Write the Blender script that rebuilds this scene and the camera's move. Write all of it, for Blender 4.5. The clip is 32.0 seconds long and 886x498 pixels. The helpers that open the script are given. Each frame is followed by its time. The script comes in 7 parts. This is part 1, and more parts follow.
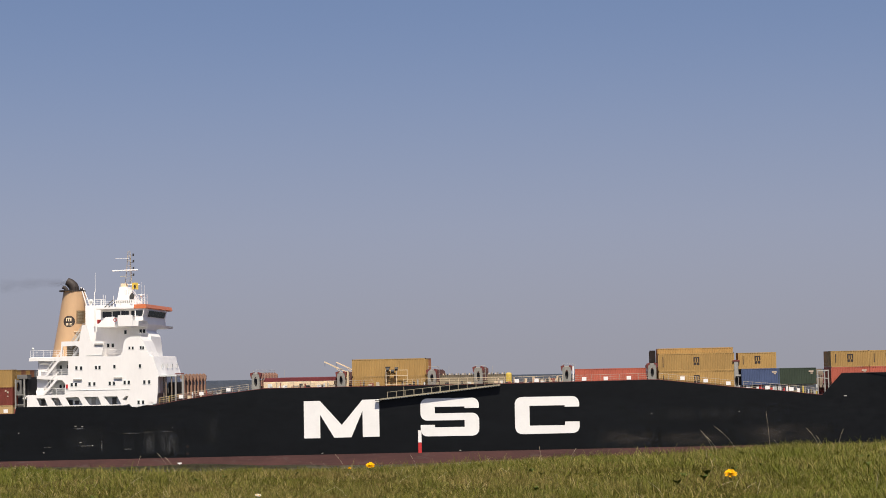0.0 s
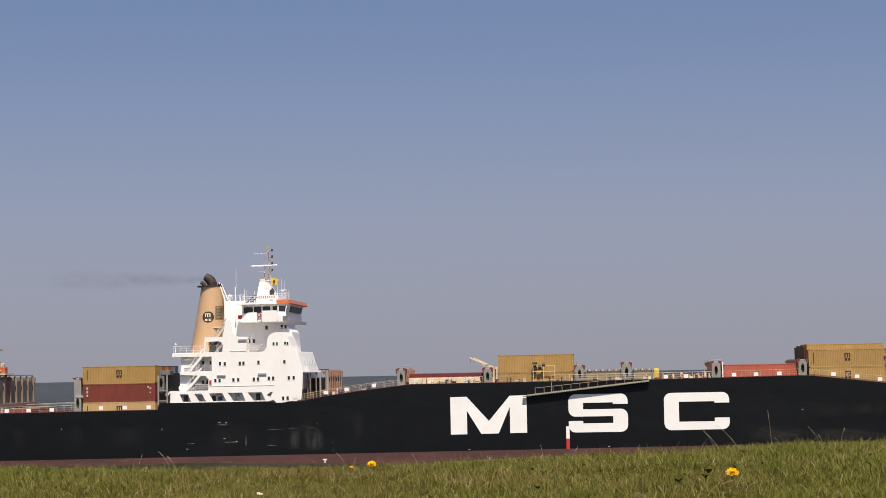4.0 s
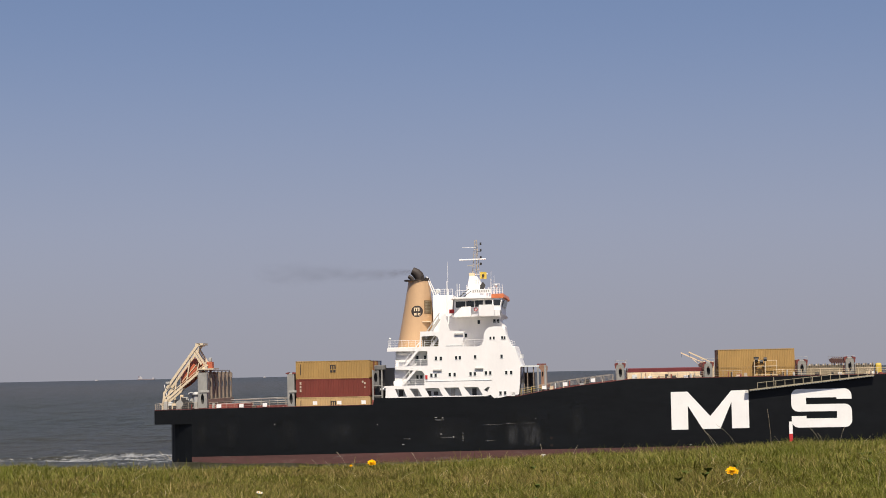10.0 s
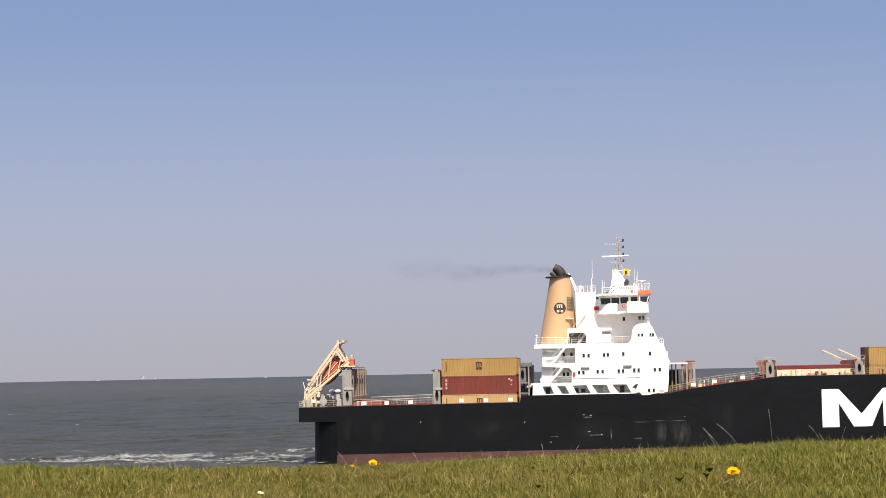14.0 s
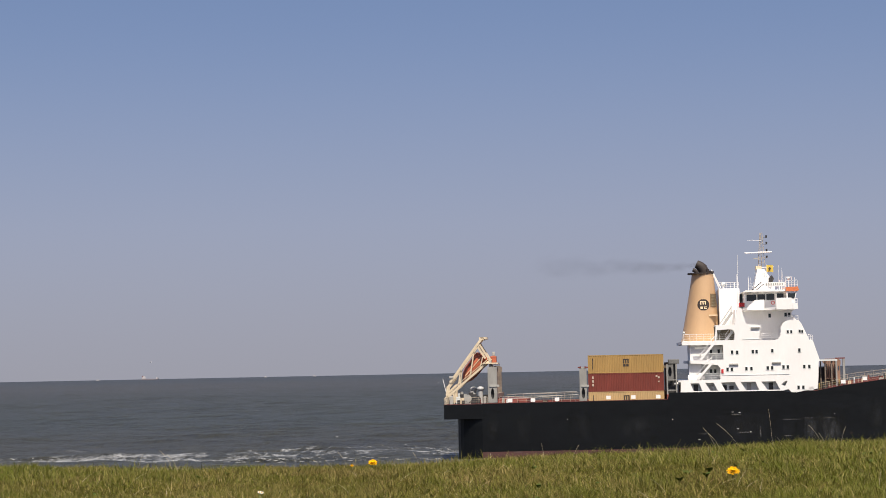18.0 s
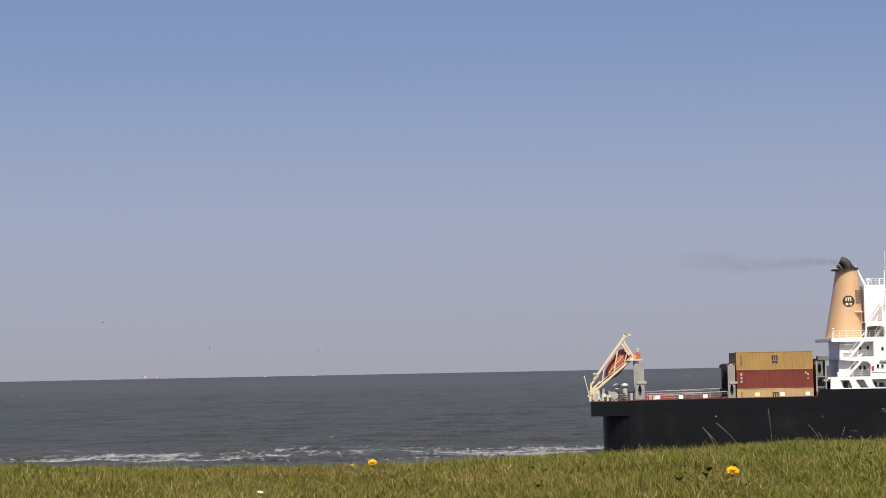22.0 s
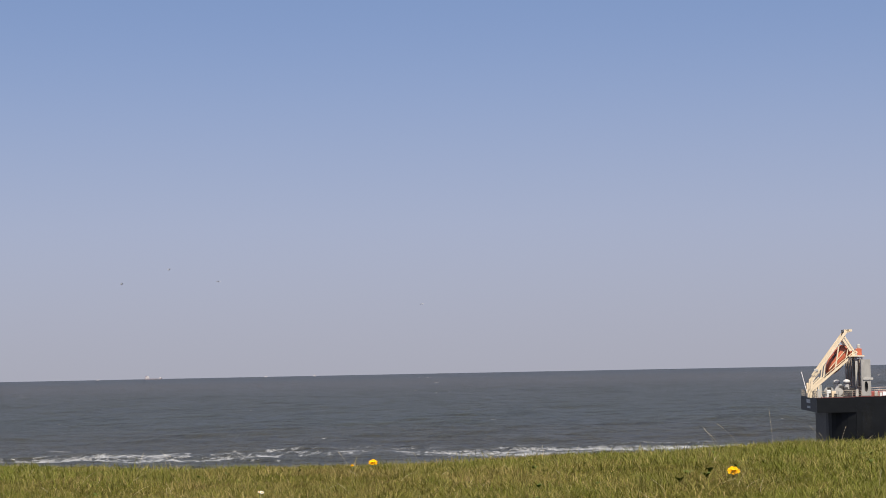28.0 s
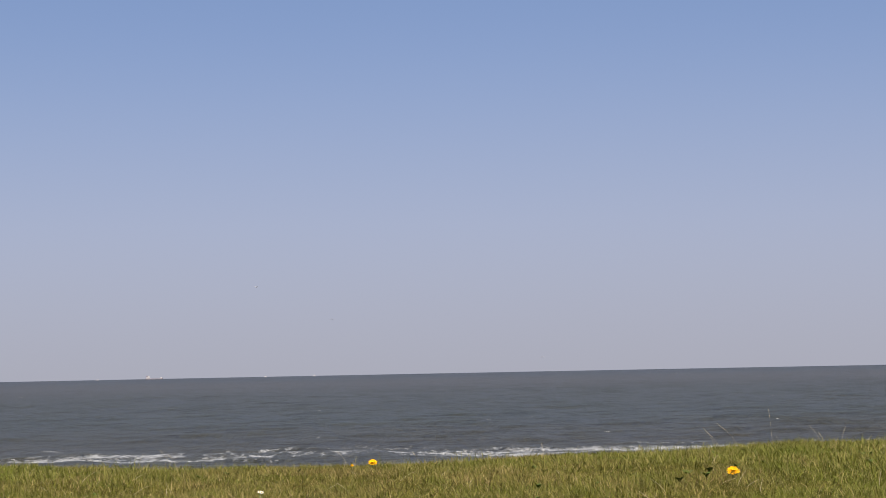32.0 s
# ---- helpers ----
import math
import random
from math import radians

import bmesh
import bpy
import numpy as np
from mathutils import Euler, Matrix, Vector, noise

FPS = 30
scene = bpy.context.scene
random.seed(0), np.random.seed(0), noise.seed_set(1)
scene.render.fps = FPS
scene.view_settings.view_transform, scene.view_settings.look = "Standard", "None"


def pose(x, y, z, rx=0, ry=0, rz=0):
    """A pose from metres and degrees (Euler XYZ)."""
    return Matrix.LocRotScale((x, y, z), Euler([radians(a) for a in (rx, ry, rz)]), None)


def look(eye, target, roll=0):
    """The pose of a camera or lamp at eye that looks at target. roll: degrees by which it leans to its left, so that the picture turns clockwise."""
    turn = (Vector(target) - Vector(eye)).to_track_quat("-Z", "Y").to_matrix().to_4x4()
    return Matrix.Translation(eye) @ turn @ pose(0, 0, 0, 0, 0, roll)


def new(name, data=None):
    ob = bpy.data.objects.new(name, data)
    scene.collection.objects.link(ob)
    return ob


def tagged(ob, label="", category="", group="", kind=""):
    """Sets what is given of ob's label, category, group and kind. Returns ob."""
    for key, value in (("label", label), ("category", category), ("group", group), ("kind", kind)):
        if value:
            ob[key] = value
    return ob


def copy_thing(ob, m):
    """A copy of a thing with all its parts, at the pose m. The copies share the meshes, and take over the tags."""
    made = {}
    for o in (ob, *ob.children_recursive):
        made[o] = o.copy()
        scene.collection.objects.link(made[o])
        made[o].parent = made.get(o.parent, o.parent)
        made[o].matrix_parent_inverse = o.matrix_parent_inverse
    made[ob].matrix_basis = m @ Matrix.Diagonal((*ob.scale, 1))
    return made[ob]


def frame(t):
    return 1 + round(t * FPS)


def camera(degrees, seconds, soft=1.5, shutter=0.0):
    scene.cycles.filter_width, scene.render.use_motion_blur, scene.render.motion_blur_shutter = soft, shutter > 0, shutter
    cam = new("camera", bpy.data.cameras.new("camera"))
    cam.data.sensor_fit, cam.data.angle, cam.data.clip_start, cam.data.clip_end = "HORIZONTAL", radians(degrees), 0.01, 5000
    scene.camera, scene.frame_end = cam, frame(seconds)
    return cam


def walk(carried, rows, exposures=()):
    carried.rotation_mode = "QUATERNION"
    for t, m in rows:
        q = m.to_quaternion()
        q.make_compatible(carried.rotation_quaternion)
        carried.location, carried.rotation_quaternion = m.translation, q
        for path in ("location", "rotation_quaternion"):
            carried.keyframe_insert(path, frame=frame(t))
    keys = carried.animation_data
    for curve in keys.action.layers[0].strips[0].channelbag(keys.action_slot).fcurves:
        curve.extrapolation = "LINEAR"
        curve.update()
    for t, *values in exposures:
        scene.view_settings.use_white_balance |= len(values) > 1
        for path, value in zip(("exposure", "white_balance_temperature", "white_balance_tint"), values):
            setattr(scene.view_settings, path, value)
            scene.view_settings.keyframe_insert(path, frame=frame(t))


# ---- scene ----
# ---------------------------------------------------------------- camera
EYE = Vector((0.0, 0.0, 14.35))
PITCH, LENS = 3.524, 25.97
cam = camera(LENS, 32.0, soft=0.9)


def aim(dx, dy):
    """Pose of the camera on its tripod, nudged by small angles (in 1/3400 rad)."""
    yaw = -dx / 3400.0
    tilt = radians(PITCH) + dy / 3400.0
    way = Vector((math.sin(yaw) * math.cos(tilt), math.cos(yaw) * math.cos(tilt), math.sin(tilt)))
    return look(EYE, EYE + way * 100.0, -1.1275)


NUDGES = [(0, -4.4, 4.9), (0.5, -3.2, 3.0), (1, -2.2, 2.2), (1.3, -2.8, 5.5), (1.5, -3.4, 11), (1.7, -2.6, 6.5), (2, -1.4, 3.0), (2.5, -1.0, 1.0), (3, -1.1, -0.4), (3.5, -1.3, 2.6),
          (5.5, -1.8, 2.0), (6, -1.8, 1.9), (6.5, -1.7, 1.0), (7.5, -0.9, 0.5), (8.5, -1.8, 0.6), (9, -1.0, 1.2), (10, -1.8, 0.6), (10.5, -1.8, 1.9),
          (11, -0.8, 3.2), (11.5, -0.5, 0.4), (12, 0.0, 0.8), (13, -0.5, 0.6), (13.5, -0.2, 1.2), (14.5, 0.4, 0.2), (16.5, 0.1, 0.9),
          (17, 0.3, 1.4), (18, 0, 0.3), (20, 0.3, 0.2), (22, -0.6, -0.4), (23, -0.6, -0.5), (25, 0, 0), (28, 0.6, 0.1), (32, 0.1, 0)]
walk(cam, [(t, aim(dx, dy)) for t, dx, dy in NUDGES],
     exposures=[(0, 0.36, 6680, 10), (6, 0.31, 6680, 10), (9, 0.3, 6730, 10), (10, 0.38, 6740, 10), (11, 0.63, 6810, 10), (12, 0.75, 6880, 10), (13, 0.8, 6880, 10), (14.5, 0.8, 6880, 10), (16.5, 0.43, 6630, 10),
                (19, 0.46, 6630, 10),
                (23, 0.6, 6580, 10), (28, 0.68, 6530, 10), (32, 0.72, 6530, 10)])

# ---------------------------------------------------------------- sky and sun
SUN_EL, SUN_AZ = 60.0, 9.0      # height, and degrees to the right of straight behind the camera
world = bpy.data.worlds.new("sky")
scene.world = world
world.use_nodes = True
nt = world.node_tree
sky = nt.nodes.new("ShaderNodeTexSky")
sky.sky_type = "NISHITA"
sky.sun_disc = False
sky.sun_elevation, sky.sun_rotation = radians(SUN_EL), radians(180 - SUN_AZ)
sky.air_density, sky.dust_density, sky.ozone_density, sky.altitude = 1.0, 1.6, 2.0, 10
nt.nodes["Background"].inputs["Strength"].default_value = 0.075
hs = nt.nodes.new("ShaderNodeHueSaturation")
hs.inputs["Saturation"].default_value = 1.0
# hazy air: the sky low over the sea stays as pale as it is some degrees higher
tc = nt.nodes.new("ShaderNodeTexCoord")
raised = nt.nodes.new("ShaderNodeVectorMath")
raised.operation = "MULTIPLY_ADD"
raised.inputs[1].default_value, raised.inputs[2].default_value = (1, 1, 0.85), (0, 0, 0.13)
nt.links.new(tc.outputs["Generated"], raised.inputs[0])
nt.links.new(raised.outputs[0], sky.inputs["Vector"])
cast = nt.nodes.new("ShaderNodeMix")
cast.data_type, cast.blend_type = "RGBA", "MULTIPLY"
cast.inputs[0].default_value, cast.inputs[7].default_value = 1.0, (1.065, 0.995, 1.08, 1)
nt.links.new(sky.outputs[0], cast.inputs[6])
haze = nt.nodes.new("ShaderNodeMix")
haze.data_type = "RGBA"
veil = nt.nodes.new("ShaderNodeMix")      # the haze greys a little towards the sea
veil.data_type = "RGBA"
veil.inputs[6].default_value, veil.inputs[7].default_value = (3.26, 3.1, 3.46, 1), (3.76, 3.62, 4.17, 1)
rise = nt.nodes.new("ShaderNodeMapRange")
for key, value in (("From Min", -0.005), ("From Max", 0.075)):
    rise.inputs[key].default_value = value
height = nt.nodes.new("ShaderNodeSeparateXYZ")
thin = nt.nodes.new("ShaderNodeMapRange")
thin.interpolation_type = "SMOOTHSTEP"
for key, value in (("From Min", -0.02), ("From Max", 0.205), ("To Min", 0.82), ("To Max", 0.0)):
    thin.inputs[key].default_value = value
nt.links.new(tc.outputs["Generated"], height.inputs[0])
nt.links.new(height.outputs["Z"], thin.inputs["Value"])
nt.links.new(thin.outputs[0], haze.inputs[0])
nt.links.new(height.outputs["Z"], rise.inputs["Value"])
nt.links.new(rise.outputs[0], veil.inputs[0])
nt.links.new(veil.outputs[2], haze.inputs[7])
nt.links.new(cast.outputs[2], haze.inputs[6])
nt.links.new(haze.outputs[2], hs.inputs["Color"])
nt.links.new(hs.outputs[0], nt.nodes["Background"].inputs[0])
sun = new("sun", bpy.data.lights.new("sun", "SUN"))
sun.data.energy, sun.data.angle, sun.data.color = 4.65, radians(0.53), (1.0, 0.92, 0.8)
to_sun = Vector((math.sin(radians(SUN_AZ)) * math.cos(radians(SUN_EL)), -math.cos(radians(SUN_AZ)) * math.cos(radians(SUN_EL)), math.sin(radians(SUN_EL))))
sun.matrix_basis = look((0, 0, 60), Vector((0, 0, 60)) - to_sun)


# ---------------------------------------------------------------- materials
def node(tree, kind, **values):
    n = tree.nodes.new("ShaderNode" + kind)
    for k, v in values.items():
        n.inputs[k.replace("_", " ")].default_value = v
    return n


def paint(name, color, rough=0.5, metal=0.0, vary=0.18, scale=0.6, grain=9.0, stain=None, amount=0.0, stretch=(1, 1, 1), bump=0.02, tell=0.0, spec=0.5):
    """A weathered surface: colour that drifts at a large and a small scale, patches of a stain, fine relief."""
    m = bpy.data.materials.new(name)
    m.use_nodes = True
    t = m.node_tree
    b = t.nodes["Principled BSDF"]
    co = t.nodes.new("ShaderNodeTexCoord")
    mp = node(t, "Mapping", Scale=stretch)
    t.links.new(co.outputs["Object"], mp.inputs["Vector"])
    n1 = node(t, "TexNoise", Scale=scale, Detail=6.0, Roughness=0.6)
    n2 = node(t, "TexNoise", Scale=grain, Detail=4.0, Roughness=0.65)
    for n in (n1, n2):
        t.links.new(mp.outputs[0], n.inputs["Vector"])
    add = t.nodes.new("ShaderNodeMath")
    add.operation = "MULTIPLY_ADD"
    add.inputs[1].default_value = 0.45
    t.links.new(n2.outputs[0], add.inputs[0])
    t.links.new(n1.outputs[0], add.inputs[2])
    ramp = t.nodes.new("ShaderNodeValToRGB")
    dark, light = [c * (1 - vary) for c in color], [min(1, c * (1 + vary)) for c in color]
    ramp.color_ramp.elements[0].position, ramp.color_ramp.elements[1].position = 0.5, 0.95
    ramp.color_ramp.elements[0].color, ramp.color_ramp.elements[1].color = (*dark, 1), (*light, 1)
    t.links.new(add.outputs[0], ramp.inputs[0])
    out = ramp.outputs[0]
    if stain:
        n3 = node(t, "TexNoise", Scale=scale * 2.3, Detail=8.0, Roughness=0.7)
        t.links.new(mp.outputs[0], n3.inputs["Vector"])
        r3 = t.nodes.new("ShaderNodeValToRGB")
        r3.color_ramp.elements[0].position, r3.color_ramp.elements[1].position = 0.72 - 0.3 * amount, 0.82
        t.links.new(n3.outputs[0], r3.inputs[0])
        mx = t.nodes.new("ShaderNodeMix")
        mx.data_type = "RGBA"
        t.links.new(r3.outputs[0], mx.inputs[0])
        t.links.new(out, mx.inputs[6])
        mx.inputs[7].default_value = (*stain, 1)
        out = mx.outputs[2]
    if tell:
        oi = t.nodes.new("ShaderNodeObjectInfo")
        mr = node(t, "MapRange", To_Min=1 - tell, To_Max=1 + tell)
        t.links.new(oi.outputs["Random"], mr.inputs["Value"])
        h = t.nodes.new("ShaderNodeHueSaturation")
        t.links.new(mr.outputs[0], h.inputs["Value"])
        t.links.new(out, h.inputs["Color"])
        out = h.outputs[0]
    t.links.new(out, b.inputs["Base Color"])
    rr = node(t, "MapRange", To_Min=max(0.03, rough - 0.12), To_Max=min(1, rough + 0.12))
    t.links.new(n2.outputs[0], rr.inputs["Value"])
    t.links.new(rr.outputs[0], b.inputs["Roughness"])
    b.inputs["Metallic"].default_value = metal
    b.inputs["Specular IOR Level"].default_value = spec
    if bump:
        bp = node(t, "Bump", Strength=0.5, Distance=bump)
        t.links.new(add.outputs[0], bp.inputs["Height"])
        t.links.new(bp.outputs[0], b.inputs["Normal"])
    return m


HULL = paint("hull_black", (0.0032, 0.0041, 0.005), 0.48, vary=0.4, scale=0.15, grain=1.2, stain=(0.016, 0.017, 0.019), amount=0.1, stretch=(0.5, 1, 1.6), spec=0.24)
BOOT = paint("antifouling_red", (0.078, 0.031, 0.027), 0.7, vary=0.3, scale=0.25, grain=2, stain=(0.13, 0.1, 0.09), amount=0.5, stretch=(0.4, 1, 2))
WHITE = paint("ship_white", (0.84, 0.82, 0.79), 0.45, vary=0.05, scale=0.4, grain=3, stain=(0.55, 0.45, 0.35), amount=0.04, stretch=(1, 1, 0.3))
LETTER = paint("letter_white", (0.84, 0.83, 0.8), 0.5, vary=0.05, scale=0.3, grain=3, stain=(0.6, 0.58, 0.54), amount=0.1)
LOUVRE = paint("louvre_brown", (0.17, 0.115, 0.06), 0.6, vary=0.2, scale=1.5)
BUFF = paint("funnel_buff", (0.5, 0.325, 0.18), 0.45, vary=0.07, scale=0.4, grain=4, stain=(0.4, 0.25, 0.13), amount=0.06, stretch=(1, 1, 0.3))
SOOT = paint("sooty_steel", (0.03, 0.021, 0.017), 0.7, vary=0.4, scale=1.2)
DARK = paint("dark_steel", (0.035, 0.033, 0.032), 0.6, vary=0.3, scale=1.0)
GREY = paint("grey_steel", (0.36, 0.35, 0.32), 0.55, vary=0.12, scale=0.8, grain=5, stain=(0.2, 0.12, 0.08), amount=0.1, stretch=(1, 1, 0.4))
RUST = paint("rusty_guides", (0.215, 0.17, 0.13), 0.75, vary=0.35, scale=1.0, grain=6, stain=(0.11, 0.075, 0.055), amount=0.35)
CREAM = paint("cream_paint", (0.68, 0.54, 0.36), 0.5, vary=0.1, scale=0.8, stain=(0.3, 0.16, 0.08), amount=0.12)
RAILP = paint("rail_paint", (0.42, 0.36, 0.28), 0.55, vary=0.15, scale=0.8, stain=(0.25, 0.13, 0.08), amount=0.15)
EDGERED = paint("worn_red_edge", (0.13, 0.035, 0.03), 0.7, vary=0.3, scale=0.5, stain=(0.06, 0.03, 0.03), amount=0.3)
REDOX = paint("red_oxide_deck", (0.25, 0.06, 0.045), 0.7, vary=0.25, scale=0.5, stain=(0.18, 0.13, 0.11), amount=0.2)
MAROON = paint("maroon_hatch", (0.13, 0.02, 0.022), 0.55, vary=0.2, scale=0.5, stain=(0.2, 0.1, 0.07), amount=0.1)
ORANGE = paint("signal_orange", (0.62, 0.18, 0.07), 0.45, vary=0.1, scale=0.8)
BOAT = paint("lifeboat_orange", (0.4, 0.1, 0.047), 0.55, vary=0.2, scale=0.8, stain=(0.25, 0.09, 0.06), amount=0.3)
RAMP = paint("ramp_cream", (0.64, 0.53, 0.37), 0.5, vary=0.1, scale=0.8, stain=(0.36, 0.2, 0.12), amount=0.14)
OLIVE = paint("olive_drab", (0.24, 0.2, 0.13), 0.65, vary=0.25, scale=0.8, stain=(0.12, 0.08, 0.05), amount=0.2)
YELLOW = paint("plain_yellow", (0.58, 0.42, 0.07), 0.5, vary=0.12, scale=0.8)
REDP = paint("plain_red", (0.5, 0.03, 0.03), 0.5, vary=0.12, scale=0.8)
GLASS = paint("dark_glass", (0.02, 0.024, 0.027), 0.12, vary=0.2, scale=0.6, bump=0.0, spec=0.6)
# greyer copy of the ship's white: shaded recess walls, and fittings really painted grey-white
SHADE = paint("grey_and_shaded_white", (0.62, 0.64, 0.62), 0.5, vary=0.05, scale=0.5)
CT_YELLOW = paint("container_yellow", (0.375, 0.23, 0.075), 0.55, vary=0.12, scale=0.5, grain=5, stain=(0.26, 0.15, 0.06), amount=0.1, tell=0.1, stretch=(1, 1, 0.5))
CT_CREAM = paint("container_cream", (0.47, 0.315, 0.145), 0.55, vary=0.12, scale=0.5, grain=5, stain=(0.3, 0.16, 0.07), amount=0.15, stretch=(1, 1, 0.5))
CT_RED = paint("container_red", (0.18, 0.037, 0.024), 0.55, vary=0.15, scale=0.5, grain=5, stain=(0.14, 0.06, 0.04), amount=0.12, tell=0.12, stretch=(1, 1, 0.5))
CT_CORAL = paint("container_coral", (0.41, 0.1, 0.06), 0.55, vary=0.15, scale=0.5, grain=5, stain=(0.2, 0.07, 0.05), amount=0.12, tell=0.08)
CT_BROWN = paint("container_brown", (0.26, 0.11, 0.055), 0.55, vary=0.15, scale=0.5, grain=5, stain=(0.14, 0.07, 0.04), amount=0.12, tell=0.15)
CT_BLUE = paint("container_blue", (0.055, 0.08, 0.16), 0.55, vary=0.15, scale=0.5, grain=5, stain=(0.1, 0.08, 0.07), amount=0.08, tell=0.1)
CT_GREEN = paint("container_green", (0.034, 0.05, 0.03), 0.55, vary=0.15, scale=0.5, grain=5, stain=(0.08, 0.07, 0.05), amount=0.08, tell=0.1)
CT_GREY = paint("container_grey", (0.2, 0.21, 0.22), 0.55, vary=0.15, scale=0.5, grain=5, stain=(0.14, 0.1, 0.08), amount=0.1, tell=0.1)


# ---------------------------------------------------------------- mesh tools
def finish(name, bm, material, smooth=False):
    bmesh.ops.recalc_face_normals(bm, faces=bm.faces)
    me = bpy.data.meshes.new(name)
    bm.to_mesh(me)
    bm.free()
    for m in (material if isinstance(material, (list, tuple)) else [material]):
        me.materials.append(m)
    if smooth:
        me.polygons.foreach_set("use_smooth", [True] * len(me.polygons))
        me.set_sharp_from_angle(angle=radians(40))
    return me


def part(name, bm, material, parent, label="", smooth=False):
    ob = new(name, finish(name, bm, material, smooth))
    ob.parent = parent
    return tagged(ob, label)


def thing(name, label, category, group="", at=None):
    ob = new(name)
    ob.empty_display_size = 0.5
    if at is not None:
        ob.matrix_basis = at
    return tagged(ob, label, category, group)


def box(bm, x0, x1, y0, y1, z0, z1, mat=0, bevel=0.0):
    g = bmesh.ops.create_cube(bm, size=1.0, matrix=Matrix.Translation(((x0 + x1) / 2, (y0 + y1) / 2, (z0 + z1) / 2)) @ Matrix.Diagonal((abs(x1 - x0), abs(y1 - y0), abs(z1 - z0), 1)))
    faces = {f for v in g["verts"] for f in v.link_faces}
    for f in faces:
        f.material_index = mat
    if bevel:
        bmesh.ops.bevel(bm, geom=list({e for v in g["verts"] for e in v.link_edges}), offset=bevel, segments=2, affect="EDGES", profile=0.6)
    return bm


def rod(bm, a, b, r, sides=6, r2=None):
    a, b = Vector(a), Vector(b)
    d = b - a
    m = Matrix.Translation((a + b) / 2) @ d.to_track_quat("Z", "Y").to_matrix().to_4x4()
    bmesh.ops.create_cone(bm, cap_ends=True, segments=sides, radius1=r, radius2=r if r2 is None else r2, depth=d.length, matrix=m)
    return bm


def bar(bm, a, b, w, h=None):
    """A square bar from a to b."""
    a, b = Vector(a), Vector(b)
    d = b - a
    m = Matrix.Translation((a + b) / 2) @ d.to_track_quat("Z", "Y").to_matrix().to_4x4() @ Matrix.Diagonal((w, h or w, d.length, 1))
    bmesh.ops.create_cube(bm, size=1.0, matrix=m)
    return bm


def prism(bm, pts, y0, y1, holes=()):
    """A plate in the x-z plane from y0 to y1: an outline and holes."""
    edges = []
    for loop in (pts, *holes):
        vs = [bm.verts.new((x, y0, z)) for x, z in loop]
        edges += [bm.edges.new((vs[i], vs[(i + 1) % len(vs)])) for i in range(len(vs))]
    res = bmesh.ops.triangle_fill(bm, use_beauty=True, use_dissolve=False, edges=edges)
    faces = [g for g in res["geom"] if isinstance(g, bmesh.types.BMFace)]
    ext = bmesh.ops.extrude_face_region(bm, geom=faces)
    for v in ext["geom"]:
        if isinstance(v, bmesh.types.BMVert):
            v.co.y = y1
    return bm


def lift(pts, dz=1.6):
    return [(x, z + dz) for x, z in pts]


# ---------------------------------------------------------------- land and sea
SEA_LEVEL = -0.7
GROUND = EYE.z - 0.45


def bank(x, y):
    """Height of the land: the crown of a dyke that falls to the sea beyond its edge."""
    edge = 8.85 + 0.275 * (1 + math.tanh((x - 1.0) * 1.1)) + 0.1 * math.sin(x * 1.3)
    rise = 0.017 * (1 + math.tanh((x - 1.15) * 1.8)) + 0.012 * (1 + math.tanh((x - 1.45) * 3.0))
    z = GROUND + rise + 0.012 * math.sin(x * 2.1 + 0.7 * y) + 0.01 * math.sin(1.7 * y + 0.5 * x)
    over = y - edge
    if over > 0:
        z -= 0.27 * over * over / (over + 0.9)
    return max(z, -6.0)


def spread(fine, step, far, grow=1.35):
    vals, d = [0.0], step
    while vals[-1] < far:
        if vals[-1] >= fine:
            d *= grow
        vals.append(vals[-1] + d)
    return vals


def sheet(name, xs, ys, height, material):
    me = bpy.data.meshes.new(name)
    nx, ny = len(xs), len(ys)
    me.from_pydata([(x, y, height(x, y)) for y in ys for x in xs], [],
                   [(j * nx + i, j * nx + i + 1, (j + 1) * nx + i + 1, (j + 1) * nx + i) for j in range(ny - 1) for i in range(nx - 1)])
    me.materials.append(material)
    me.polygons.foreach_set("use_smooth", [True] * len(me.polygons))
    return new(name, me)


SOIL = paint("turf_soil", (0.055, 0.05, 0.012), 0.95, vary=0.45, scale=3.0, grain=60, stain=(0.1, 0.075, 0.025), amount=0.4, bump=0.01, spec=0.0)
side = spread(3.0, 0.12, 4000)
xs = [-v for v in side[:0:-1]] + side
back = spread(0.5, 0.5, 4000)
ys = [-v for v in back[:0:-1]] + [i * 0.2 for i in range(0, 61)] + [12.5, 13, 14, 16, 18, 21, 25, 30, 36, 44, 52, 60, 70, 84]
ground = tagged(sheet("ground", xs, ys, bank, SOIL), "grassy crown of a sea dyke falling away to the water", "ground", kind="structure")


